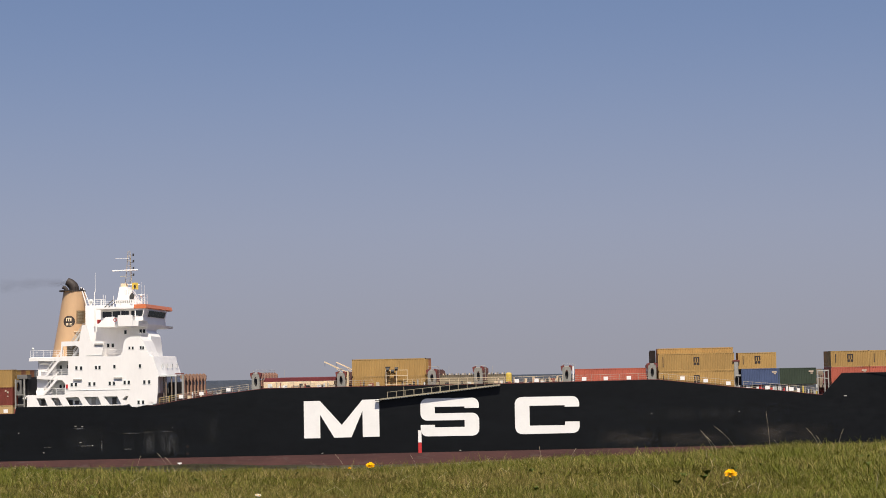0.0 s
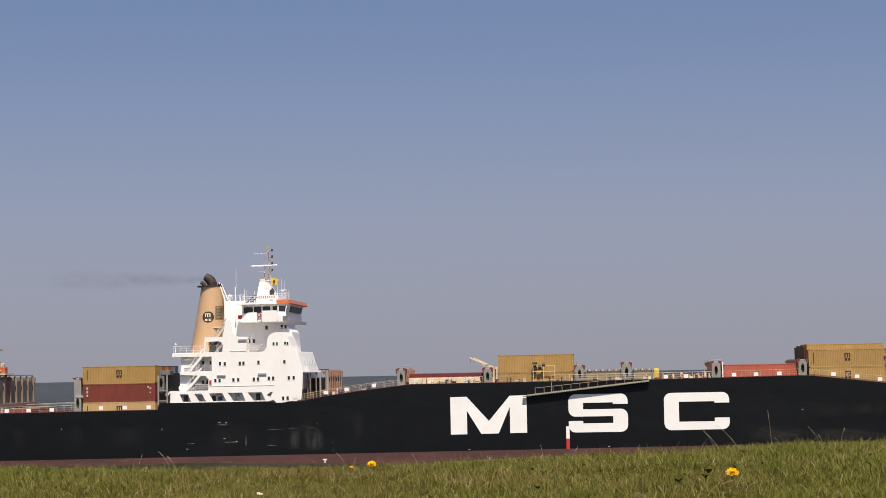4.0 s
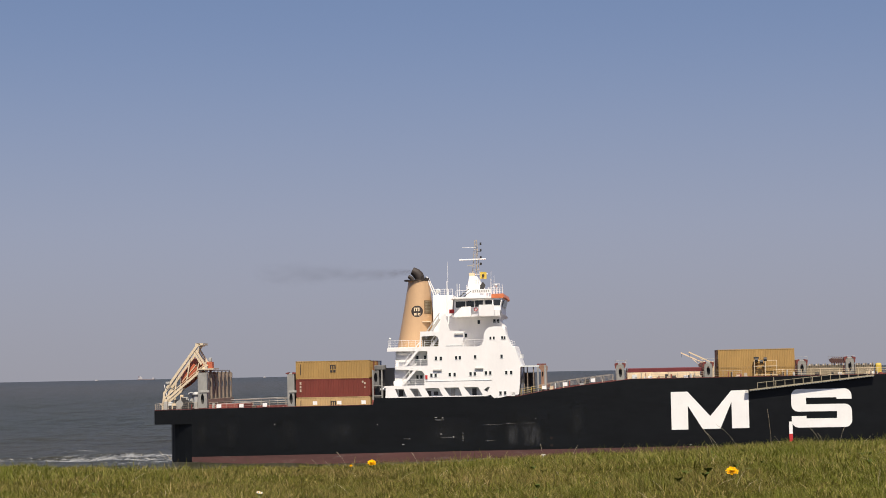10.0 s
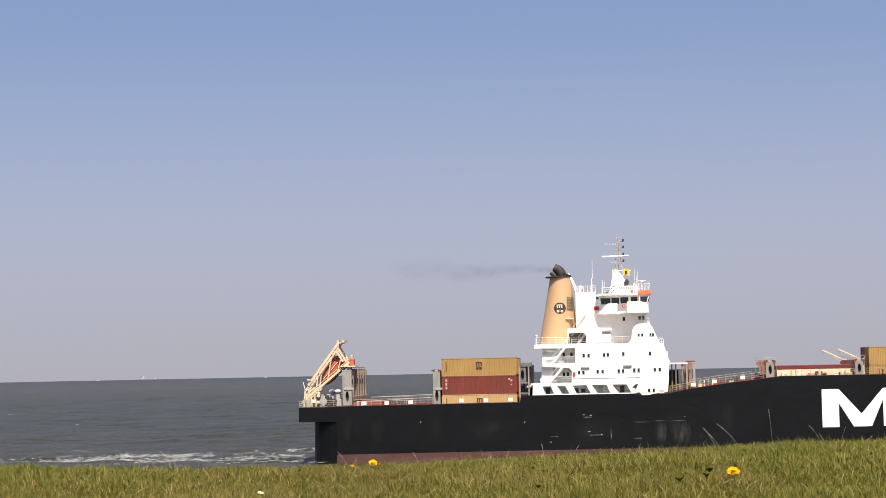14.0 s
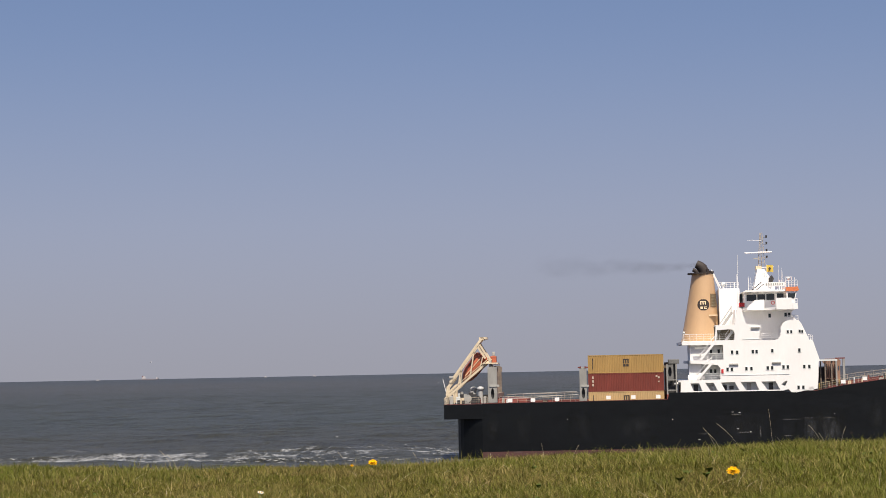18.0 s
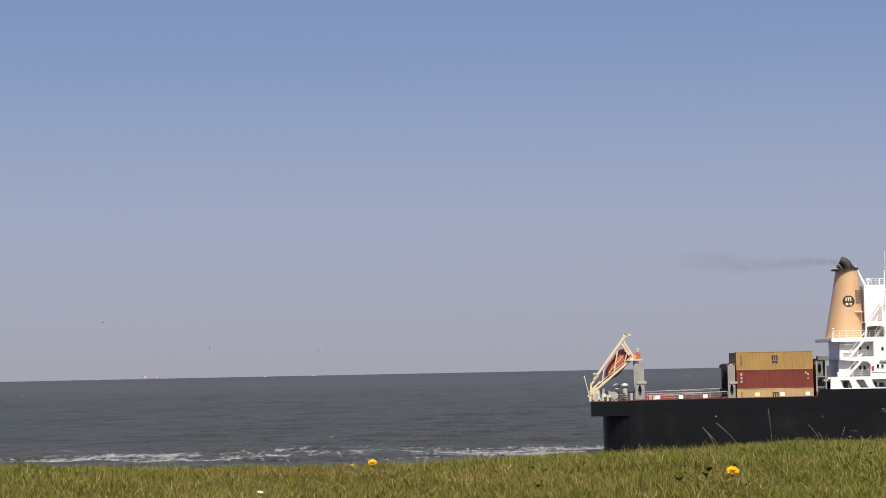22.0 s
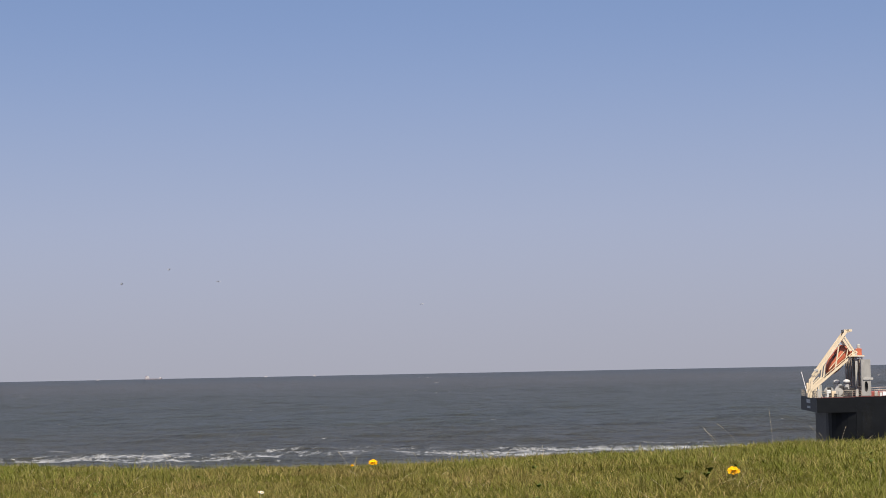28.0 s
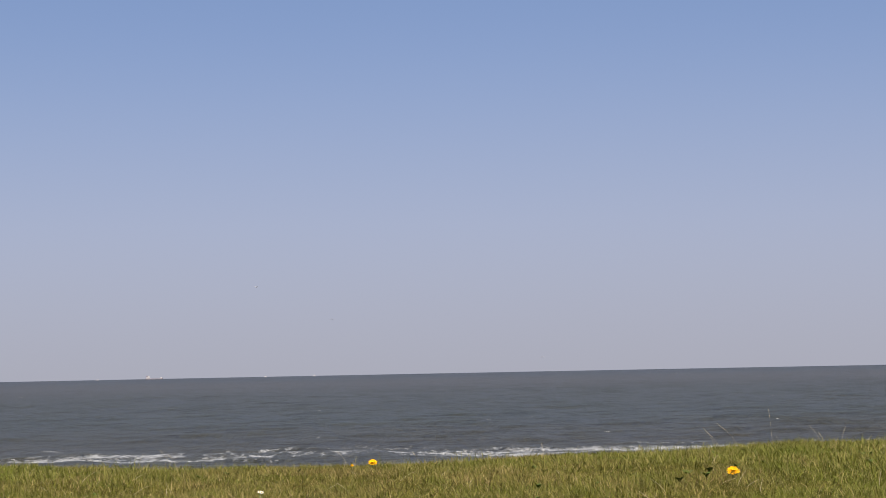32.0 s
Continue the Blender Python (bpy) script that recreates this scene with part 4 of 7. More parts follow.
for u, v, w, r in ((22.8, 11, 25.7, 0.4), (33.0, 5, 26.2, 0.25), (15.6, 1, 17.6, 0.2)):
    bm = bmesh.new()
    bmesh.ops.create_uvsphere(bm, u_segments=12, v_segments=8, radius=r, matrix=Matrix.Translation((u, v, W(w))))
    part("antenna_dome", bm, SHADE, ship, "", True)
bm = bmesh.new()
for a, b in (((32.4, 26.4), (33.6, 26.4)), ((33.0, 24.5), (33.0, 26.4))):
    bar(bm, (a[0], 5.0, W(a[1])), (b[0], 5.0, W(b[1])), 0.09)
part("searchlight", bm, WHITE, ship)

# funnel
def loft(bm, rings, sides=32):
    loops = [[bm.verts.new((cx + rx * math.cos(2 * math.pi * i / sides), cy + ry * math.sin(2 * math.pi * i / sides), W(w))) for i in range(sides)] for cx, cy, rx, ry, w in rings]
    for p, q in zip(loops, loops[1:]):
        for i in range(sides):
            bm.faces.new((p[i], p[(i + 1) % sides], q[(i + 1) % sides], q[i]))
    bm.faces.new(loops[0])
    bm.faces.new(loops[-1])
    return bm


FUNNEL = [(18.85, 12.5, 3.25, 3.4, 16.1), (19.22, 12.5, 2.58, 3.05, 21.5), (19.5, 12.5, 1.8, 2.5, 27.5)]
funnel = part("funnel", loft(bmesh.new(), FUNNEL, 48), BUFF, ship, "tapered buff-yellow funnel with a sooty cap", True)
part("funnel_cap", loft(bmesh.new(), [(19.15, 12.5, 2.2, 2.8, 27.51), (19.15, 12.5, 2.2, 2.8, 27.7)]), SOOT, funnel)


def on_funnel(u, w, proud):
    """A point on the near side of the funnel, so far proud of its plating."""
    for a, b in zip(FUNNEL, FUNNEL[1:]):
        if w <= b[4]:
            break
    f = (w - a[4]) / (b[4] - a[4])
    cx, rx, ry = (a[k] + (b[k] - a[k]) * f for k in (0, 2, 3))
    k = max(-0.985, min(0.985, (u - cx) / rx))
    c = math.sqrt(1 - k * k)
    n = Vector((k / rx, -c / ry, 0)).normalized()
    return Vector((cx + k * rx, 12.5 - ry * c, W(w))) + n * proud


def funnel_patch(name, place, na, nb, proud, material, parent, label=""):
    """A thin plate laid on the curved plating; place(a, b) gives (u, w) for a and b from 0 to 1."""
    bm = bmesh.new()
    front = [[bm.verts.new(on_funnel(*place(i / na, j / nb), proud)) for i in range(na + 1)] for j in range(nb + 1)]
    back = [[bm.verts.new(on_funnel(*place(i / na, j / nb), proud - 0.05)) for i in range(na + 1)] for j in range(nb + 1)]
    for grid in (front, back):
        for j in range(nb):
            for i in range(na):
                bm.faces.new((grid[j][i], grid[j][i + 1], grid[j + 1][i + 1], grid[j + 1][i]))
    ring = [(0, i) for i in range(na)] + [(j, na) for j in range(nb)] + [(nb, i) for i in range(na, 0, -1)] + [(j, 0) for j in range(nb, 0, -1)]
    for (j0, i0), (j1, i1) in zip(ring, ring[1:] + ring[:1]):
        bm.faces.new((front[j0][i0], front[j1][i1], back[j1][i1], back[j0][i0]))
    bmesh.ops.remove_doubles(bm, verts=bm.verts, dist=0.0005)
    return part(name, bm, material, parent, label)


def elbow(bm, path, radii, v, sides=18):
    """A bent pipe through (u, w) places, with an open dark mouth."""
    loops = []
    for k, (u, w) in enumerate(path):
        p, q = path[max(0, k - 1)], path[min(len(path) - 1, k + 1)]
        d = Vector((q[0] - p[0], 0, q[1] - p[1])).normalized()
        n = Vector((-d.z, 0, d.x))
        loops.append([bm.verts.new(Vector((u, v, W(w))) + n * (radii[k] * math.cos(2 * math.pi * i / sides)) + Vector((0, radii[k] * math.sin(2 * math.pi * i / sides), 0))) for i in range(sides)])
    for p, q in zip(loops, loops[1:]):
        for i in range(sides):
            bm.faces.new((p[i], p[(i + 1) % sides], q[(i + 1) % sides], q[i]))
    bm.faces.new(loops[0])
    bm.faces.new(loops[-1])
    return bm


part("exhaust_pipe", elbow(bmesh.new(), [(19.75, 27.6), (19.65, 28.05), (19.45, 28.5), (19.1, 28.85), (18.75, 29.1), (18.45, 29.25)], [0.82, 0.85, 0.85, 0.8, 0.72, 0.66], 11.8), SOOT, funnel, "sooty bent exhaust pipe", True)
part("exhaust_pipe", elbow(bmesh.new(), [(18.5, 27.6), (18.4, 27.9), (18.1, 28.15), (17.8, 28.25)], [0.34, 0.34, 0.32, 0.3], 11.3), SOOT, funnel, "small bent exhaust pipe", True)
for u, v, top in ((20.75, 12.4, 28.1), (21.05, 11.4, 27.95), (20.3, 11.0, 28.25)):
    part("exhaust_pipe", rod(bmesh.new(), (u, v, W(27.6)), (u, v, W(top)), 0.24, 12), SOOT, funnel, "short sooty exhaust stub", True)
EU, EW = 19.33, 22.3


def on_rect(u0, u1, w0, w1):
    return lambda a, b: (u0 + (u1 - u0) * a, w0 + (w1 - w0) * b)


emblem = funnel_patch("emblem_disc", on_rect(EU - 0.3, EU + 0.3, EW - 0.935, EW + 0.935), 2, 1, 0.02, SOOT, funnel, "dark round emblem with pale plain bars")
for k in range(12):      # the rest of the disc, in upright strips
    side = -1 if k < 6 else 1
    turn = [math.asin(0.3 / 0.98) + (math.pi / 2 - math.asin(0.3 / 0.98)) * (k % 6 + d) / 6 for d in (0, 1)]
    a, b = (0.98 * math.sin(q) for q in turn)
    ha, hb = (0.98 * max(0.02, math.cos(q)) for q in turn)
    funnel_patch("emblem_strip", lambda p, q, a=a, b=b, ha=ha, hb=hb, side=side: (EU + side * (a + (b - a) * p), EW + (ha + (hb - ha) * p) * (2 * q - 1)), 2, 1, 0.02, SOOT, emblem)
for x, z, w, h in ((-0.42, 0.27, 0.17, 0.46), (-0.05, 0.27, 0.17, 0.46), (0.32, 0.27, 0.17, 0.46), (-0.05, 0.55, 0.9, 0.13), (-0.3, -0.36, 0.42, 0.13), (-0.3, -0.62, 0.42, 0.13), (0.33, -0.36, 0.42, 0.13), (0.33, -0.62, 0.42, 0.13), (0.2, -0.49, 0.14, 0.38), (-0.3, -0.49, 0.42, 0.12)):
    funnel_patch("plain_bar", on_rect(EU + x - w / 2, EU + x + w / 2, EW + z - h / 2, EW + z + h / 2), 2, 1, 0.05, CREAM, emblem)
louvre = funnel_patch("funnel_louvre", on_rect(20.5, 21.55, 21.95, 24.15), 6, 1, 0.06, LOUVRE, funnel, "brown louvred vent panel")
for k in range(8):
    funnel_patch("slat", on_rect(20.66, 21.4, 22.1 + 0.25 * k, 22.22 + 0.25 * k), 4, 1, 0.1, OLIVE, louvre)
for w in (20.55, 17.35):
    part("funnel_ledge", box(bmesh.new(), 18.8 if w < 18 else 20.2, 20.1 if w < 18 else 21.6, 9.5, 10.6, W(w) - 0.1, W(w) + 0.08), CREAM, funnel)
bm = bmesh.new()
bar(bm, (20.9, 11.5, W(28.2)), (22.1, 10.8, W(24.95)), 0.14)
bar(bm, (21.1, 12.4, W(28.0)), (22.5, 11.6, W(24.95)), 0.12)
part("funnel_stay", bm, WHITE, funnel)

# ---------------------------------------------------------------- deck gear
# near-black base colour that holds the shade on the guides aft of the stack
BLACKISH = paint("shade_black", (0.02, 0.016, 0.015), 0.7, vary=0.3, scale=1.0, stain=(0.05, 0.035, 0.03), amount=0.2, spec=0.2)
PANEL = paint("panel_grey", (0.12, 0.112, 0.098), 0.7, vary=0.3, scale=1.0, stain=(0.09, 0.06, 0.045), amount=0.3)
POSTW = paint("post_white", (0.25, 0.242, 0.215), 0.55, vary=0.15, scale=0.8, grain=5, stain=(0.3, 0.16, 0.1), amount=0.2, stretch=(1, 1, 0.4))
AGED = paint("aged_grey_post", (0.27, 0.262, 0.24), 0.6, vary=0.18, scale=0.8, grain=5, stain=(0.18, 0.1, 0.07), amount=0.2, stretch=(1, 1, 0.4))
SOOTGREY = paint("sooty_grey_steel", (0.15, 0.145, 0.135), 0.6, vary=0.25, scale=0.8, grain=5, stain=(0.1, 0.06, 0.045), amount=0.3, stretch=(1, 1, 0.4))
CAPRED = paint("cap_red", (0.16, 0.035, 0.028), 0.65, vary=0.25, scale=1.0)


def lashing_bridge(u0, u1, w0, w1, posts, first=3.8, step=3.05, rust=True, cap=True, holes=1, end=True, guide=None):
    """A cross-deck frame: pale end post with a slotted opening, and a row of rusty guide posts behind it."""
    mid = (u0 + u1) / 2
    beam = ship_box("lashing_bridge", u0 + 0.1, u1 - 0.1, 1.7, BEAM - 0.6, w0 + 0.12 * (w1 - w0), w0 + 0.24 * (w1 - w0), guide or RUST, ship, "cross-deck lashing frame with pale end post")
    h = w1 - w0
    hole = [oval(mid, w0 + 0.25 * h if holes == 1 and h > 4 else w0 + 0.5 * h, 0.28 if h > 4 else 0.27, min(0.9, 0.31 * h))]
    if holes == 2:
        hole = [oval(mid, w0 + 0.72 * h, 0.32, 0.75), oval(mid, w0 + 0.27 * h, 0.36, 0.95)]
    if end:
        ship_prism("end_post", [(u0, w0), (u1, w0), (u1, w1), (u0, w1)], 0.45, 1.55, AGED if h > 4 else POSTW, beam, "pale grey post", hole)
    if h > 4 and end:
        ship_box("bracket", u0 + 0.25, u1 + 0.35, 0.35, 1.0, w0 + 0.44 * h, w0 + 0.5 * h, GREY, beam)
    if end:
        # dark sheet added behind the opening to stand for the shade inside
        ship_box("shade_backing", u0 + 0.12, u1 - 0.12, 1.0, 1.25, w0, w0 + 0.7 * h, DARK, beam)
    if cap:
        ship_box("post_head", u0 + 0.3, u1 - 0.3, 0.5, 1.6, w1 + 0.01, w1 + 0.16, GREY, beam)
        for a, b, c in ((u0 - 0.25, u0 + 0.3, u0 - 0.1), (u1 + 0.25, u1 - 0.3, u1 + 0.1)):
            ship_prism("head_wedge", [(c, w1 - 0.75), (a, w1 - 0.1), (a, w1 + 0.15), (b, w1 + 0.3), (b, w1 + 0.012), ((c + b) / 2, w1 + 0.012)] if h <= 4 else [(a, w1 + 0.012), (a, w1 + 0.2), (b, w1 + 0.3), (b, w1 + 0.012)],
                       0.4, 1.6, CAPRED, beam, "dark red corner bracket")
    if h > 4 and posts > 4:
        for k in range(posts - 1):
            v = first + step * k + 0.7
            ship_box("guide_panel", mid - 0.08, mid + 0.02, v, v + step - 0.95, w0 + 0.26 * h, w1 - 0.5 - 0.1 * (k % 2), PANEL if not guide else BLACKISH, beam, "dull grey panel between the guides")
    outline = [(mid - 0.25, w0), (mid - 0.25, w1 - 0.75), (mid - 0.6, w1 - 0.45), (mid - 0.6, w1 - 0.1), (mid - 0.1, w1 + 0.2), (mid + 0.35, w1 - 0.15), (mid + 0.35, w1 - 0.8), (mid + 0.25, w1 - 0.95), (mid + 0.25, w0)]
    hs = [oval(mid, w0 + 0.66 * h, 0.13, 0.1 * h)]
    first_post = None
    for k in range(posts):
        v = first + step * k
        if first_post is None:
            p = ship_prism("guide_post", outline, v, v + 0.55, guide or RUST, beam, "rusty container guide post", hs)
            first_post = p.data
            v_first = v
        else:
            p = new("guide_post", first_post)
            p.parent = beam
            p.location.y = v - v_first
            tagged(p, "rusty container guide post")
    return beam


OXBLOOD = paint("oxblood_guides", (0.085, 0.036, 0.03), 0.7, vary=0.3, scale=1.0, grain=6, stain=(0.2, 0.15, 0.11), amount=0.25)
lashing_bridge(-16.3, -14.8, 6.9, 12.7, 7, step=3.4, cap=False)
ship_box("guide_tie", -15.75, -15.55, 3.0, BEAM - 0.6, 12.98, 13.1, RUST)
lashing_bridge(-1.4, -0.25, 6.8, 12.2, 7, guide=BLACKISH)
tower = lashing_bridge(12.65, 14.0, 6.8, 12.4, 6, end=False, cap=False)
ship_prism("end_post", [(12.75, 10.1), (13.75, 10.1), (13.75, 12.5), (12.75, 12.5)], 0.5, 0.7, SOOTGREY, tower, "pale grey plate with a slotted opening", [oval(13.2, 11.35, 0.28, 0.8)])
for u in (12.62, 14.1):
    ship_box("upright", u, u + 0.22, 0.45, 0.75, 6.8, 12.6, AGED, tower)
for w in (9.95, 8.3):
    ship_box("cross_bar", 12.85, 14.09, 0.5, 0.7, w, w + 0.14, AGED, tower)
ship_box("head_box", 13.0, 14.7, 0.5, 3.0, 12.62, 13.35, SOOTGREY, tower, "weathered grey head box", 0.06)
bm = bmesh.new()
for a in range(14):
    a0, a1 = 2 * math.pi * a / 14, 2 * math.pi * (a + 1) / 14
    bar(bm, (14.1 + 0.5 * math.cos(a0), 0.3, W(7.3) + 0.5 * math.sin(a0)), (14.1 + 0.5 * math.cos(a1), 0.3, W(7.3) + 0.5 * math.sin(a1)), 0.12)
part("fairlead_ring", bm, AGED, tower, "round grey steel fairlead")
# dark sheet added behind the frame in place of its inner shade
ship_box("shade_backing", 12.85, 14.05, 1.3, 1.5, 7.0, 12.4, DARK, tower)
lashing_bridge(39.6, 41.2, 8.6, 12.8, 7, first=3.2, step=2.8, end=False, cap=False, guide=paint("brown_guides", (0.26, 0.15, 0.1), 0.7, vary=0.3, stain=(0.25, 0.18, 0.13), amount=0.25))
ship_box("upright", 40.75, 41.1, 0.4, 0.8, 8.6, 12.9, AGED, ship, "pale slim end post")
ship_box("upright", 39.6, 39.85, 0.4, 0.8, 8.5, 12.6, AGED, ship, "pale slim end post")
ship_box("cross_bar", 39.6, 41.1, 0.42, 0.78, 12.91, 13.1, CAPRED, ship, "dull red head bar")
lashing_bridge(52.4, 53.7, 10.1, 12.7, 7, first=2.5, step=2.9, guide=paint("tan_guides", (0.24, 0.13, 0.09), 0.7, vary=0.3, stain=(0.3, 0.22, 0.16), amount=0.3))
lashing_bridge(66.55, 67.85, 10.2, 12.6, 7, first=2.5, step=2.9, guide=OXBLOOD)
lashing_bridge(81.45, 82.8, 10.3, 12.7,  7, step=3.15, guide=OXBLOOD)
lashing_bridge(89.05, 90.4, 10.3, 13.0,  7, step=3.15, guide=OXBLOOD)
lashing_bridge(103.4, 104.8, 10.4, 12.9,  7, step=3.15, guide=OXBLOOD)
lashing_bridge(117.25, 118.55, 10.5, 13.0,  7, step=3.15, guide=OXBLOOD)
for k in range(3):
    ship_box("tall_guide", 117.7, 118.6, 4.6 + 3.1 * k, 4.85 + 3.1 * k, 12.4, 15.1 + 0.2 * (k % 2), BLACKISH, ship, "tall near-black container guide")
ship_box("upright", 105.05, 105.25, 0.5, 0.75, 10.3, 13.0, WHITE, ship, "slim white post")
lashing_bridge(131.05, 131.7, 9.0, 13.2, 4)
lashing_bridge(144.6, 145.8, 8.4, 11.6, 6, end=False, cap=False)

# hatch coamings, covers and the plinths under the stacks
for u0, u1, w in ((-0.1, 12.3, 5.43), (68.8, 81.2, 9.0), (105.3, 117.1, 9.88), (118.8, 131.0, 8.9), (131.8, 144.2, 9.37), (146.4, 165.0, 9.38)):
    ship_box("hatch_plinth", u0, u1, 1.2 if u0 > 140 else 2.2 if u0 == 131.8 else 0.9, BEAM - 4, min(6.0, w - 1.0), w, REDOX)
ship_box("hatch_plinth", 118.9, 131.0, 3.05, 13.2, 8.9, 9.78, GREY)
ship_box("hatch_coaming", 54.2, 65.9, 1.5, BEAM - 1.5, 9.0, 11.35, CREAM, ship, "cream hatch coaming")
for k in range(5):
    ship_box("coaming_stay", 55.4 + 2.2 * k, 56.12 + 2.2 * k, 1.2, 1.5, 9.0, 11.2, CREAM)
for k in range(3):
    cover = thing("hatch_cover", "maroon steel hatch cover lying on its coaming", "hatch cover", "hatch covers")
    aboard(cover)
    part("cover_panel", box(bmesh.new(), 54.3, 66.3, 1.6 + 7.2 * k, 8.7 + 7.2 * k, W(11.37), W(12.0), 0, 0.05), MAROON, cover)
    part("lip", box(bmesh.new(), 54.2, 66.4, 1.5 + 7.2 * k, 1.6 + 7.2 * k, W(11.37), W(11.6)), MAROON, cover)
for k in range(5):
    ship_box("vent_box", 57.5 + 1.9 * k, 58.2 + 1.9 * k, 0.6, 1.1, 10.2, 10.75, [WHITE, CREAM, DARK, WHITE, CREAM][k])
ship_box("deck_house", 83.2, 89.0, 4.0, BEAM - 4, 9.0, 11.9, OLIVE)
ship_box("deck_house", 91.0, 94.0, 4.0, BEAM - 4, 9.0, 11.9, OLIVE)
for k in range(30):
    ship_box("hatch_cleat", 83.3 + 0.36 * k, 83.45 + 0.36 * k, 3.8, 4.3, 11.9, 12.1 + 0.06 * (k % 3), [DARK, CREAM, OLIVE][k % 3])
ship_box("yellow_tank", 94.1, 95.05, 2.5, 3.6, 10.0, 12.15, YELLOW, ship, "bright yellow rounded deck locker", 0.3)
for i in range(6):
    part("vent_pipe", rod(bmesh.new(), (96 + 1.3 * i, 3 + (i % 2), W(9.1)), (96 + 1.3 * i, 3 + (i % 2), W(10.9 + 0.25 * (i % 3))), 0.22, 8), CREAM, ship)
ship_box("red_locker", 98.6, 99.6, 1.5, 2.4, 9.0, 11.1, REDP)
ship_box("deck_locker", 100.6, 102.4, 1.8, 2.8, 9.0, 11.0, CREAM)

GANG = paint("gangway_alloy", (0.34, 0.3, 0.21), 0.5, vary=0.2, scale=0.8, stain=(0.2, 0.16, 0.1), amount=0.2)
# gangway stowed on the side
gang = thing("gangway", "dull olive-grey gangway lashed sloping along the hull", "gangway")
aboard(gang)
ga, gb = Vector((73.6, 0, W(8.2))), Vector((93.3, 0, W(10.2)))
for y in (-0.78, -0.22):
    part("stringer", bar(bmesh.new(), (ga.x, y, ga.z), (gb.x, y, gb.z), 0.07, 0.22), GANG, gang)
    part("handrail", bar(bmesh.new(), (ga.x + 1.3, y, ga.z + 1.15), (gb.x - 0.6, y, gb.z + 0.75), 0.06), GANG, gang)
for k in range(13):
    f = (k + 0.9) / 13.6
    p = ga.lerp(gb, f)
    for y in (-0.78, -0.22):
        part("stanchion", rod(bmesh.new(), (p.x, y, p.z), (p.x, y, p.z + 1.1 - 0.32 * f), 0.03, 5), GANG, gang)
for k in range(46):
    p = ga.lerp(gb, (k + 0.5) / 46)
    part("tread", box(bmesh.new(), p.x - 0.12, p.x + 0.12, -0.76, -0.24, p.z - 0.2, p.z - 0.115), SHADE, gang)
part("floor_panel", bar(bmesh.new(), (ga.x, -0.5, ga.z), (gb.x, -0.5, gb.z), 0.44, 0.06), GANG, gang)
part("end_platform", box(bmesh.new(), 72.9, 73.6, -0.8, -0.2, W(8.0), W(8.1)), DARK, gang)
for k in range(3):
    f = 0.2 + 0.3 * k
    p = ga.lerp(gb, f)
    part("hanger", bar(bmesh.new(), (p.x, -0.08, p.z), (p.x, 0.05, W(top_at(p.x) - 1.6)), 0.08), GANG, gang)

# gangway frame before the yellow stack
bm = bmesh.new()
for u in (74.6, 76.3):
    for v in (0.5, 1.2):
        rod(bm, (u, v, W(9.0)), (u, v, W(13.0)), 0.06, 6)
for w in (10.6, 12.0, 12.9):
    bar(bm, (74.5, 0.5, W(w)), (78.2 if w < 13 else 76.4, 0.5, W(w)), 0.09)
    bar(bm, (74.5, 1.2, W(w)), (76.4, 1.2, W(w)), 0.09)
rod(bm, (78.1, 0.5, W(9.0)), (78.1, 0.5, W(12.9)), 0.05, 6)
part("hoist_frame", bm, CREAM, ship, "cream gangway hoist frame")
bm = bmesh.new()
for u, w in ((74.9, 13.0), (75.7, 12.7), (76.3, 13.1)):
    rod(bm, (u - 0.25, 0.6, W(w)), (u + 0.25, 0.6, W(w)), 0.3, 8)
box(bm, 74.5, 75.3, 0.5, 1.1, W(13.2), W(13.5))
part("hoist_winch", bm, DARK, ship, "dark winch drums")

# provision cranes
for du, v in ((0.0, 2.4), (-2.6, 20.5)):
    crane = part("davit_crane", rod(bmesh.new(), (68.0 + du * 0.2, v, W(9.0)), (68.0 + du * 0.2, v, W(12.9)), 0.28, 10), CREAM, ship, "cream deck crane with its jib lowered aft")
    bm = bmesh.new()
    bar(bm, (68.2 + du * 0.2, v, W(12.6)), (64.2 + du * 0.2, v, W(14.5)), 0.17, 0.2)
    part("jib", bm, CREAM, crane)
    part("jib_ram", bar(bmesh.new(), (68.2 + du * 0.2, v, W(11.6)), (66.0 + du * 0.2, v, W(13.55)), 0.1), CREAM, crane)
    part("crane_hook", rod(bmesh.new(), (64.3 + du * 0.2, v, W(14.4)), (64.3 + du * 0.2, v, W(13.7)), 0.025, 5), DARK, crane)

# rails and red deck edge along the side
rail("railing", [(-23.4, 6.65), (-16.4, 6.75)], 0.15)
rail("railing", [(-14.4, 6.75), (-1.5, 6.85)], 0.15)
rail("railing", [(-14.4, 6.75), (-1.5, 6.85)], BEAM - 0.2)
rail("railing", [(36.8, 8.0), (40.3, 8.6), (45.9, 9.35), (51.9, 10.0)], 0.15)
rail("railing", [(58.0, 10.3), (66.4, 10.3)], 0.15)
rail("railing", [(68.0, 10.3), (72.5, 10.3)], 0.15)
rail("railing", [(77.5, 10.32), (95.5, 10.36)], 0.15, None, CREAM)
rail("railing", [(95.6, 10.36), (103.4, 10.42)], 0.15, None, CREAM)
rail("railing", [(105.0, 10.42), (117.2, 10.55)], 0.15)
rail("railing", [(119.0, 10.5), (126.4, 9.65), (131.0, 9.1)], 0.15)
rail("railing", [(132.4, 8.95), (138.1, 8.4), (143.6, 7.75)], 0.15)
rail("railing", [(40.3, 8.6), (45.9, 9.35), (51.9, 10.0)], BEAM - 0.2)
rail("railing", [(37.0, 8.0), (40.2, 8.55)], 0.6, None, YELLOW)
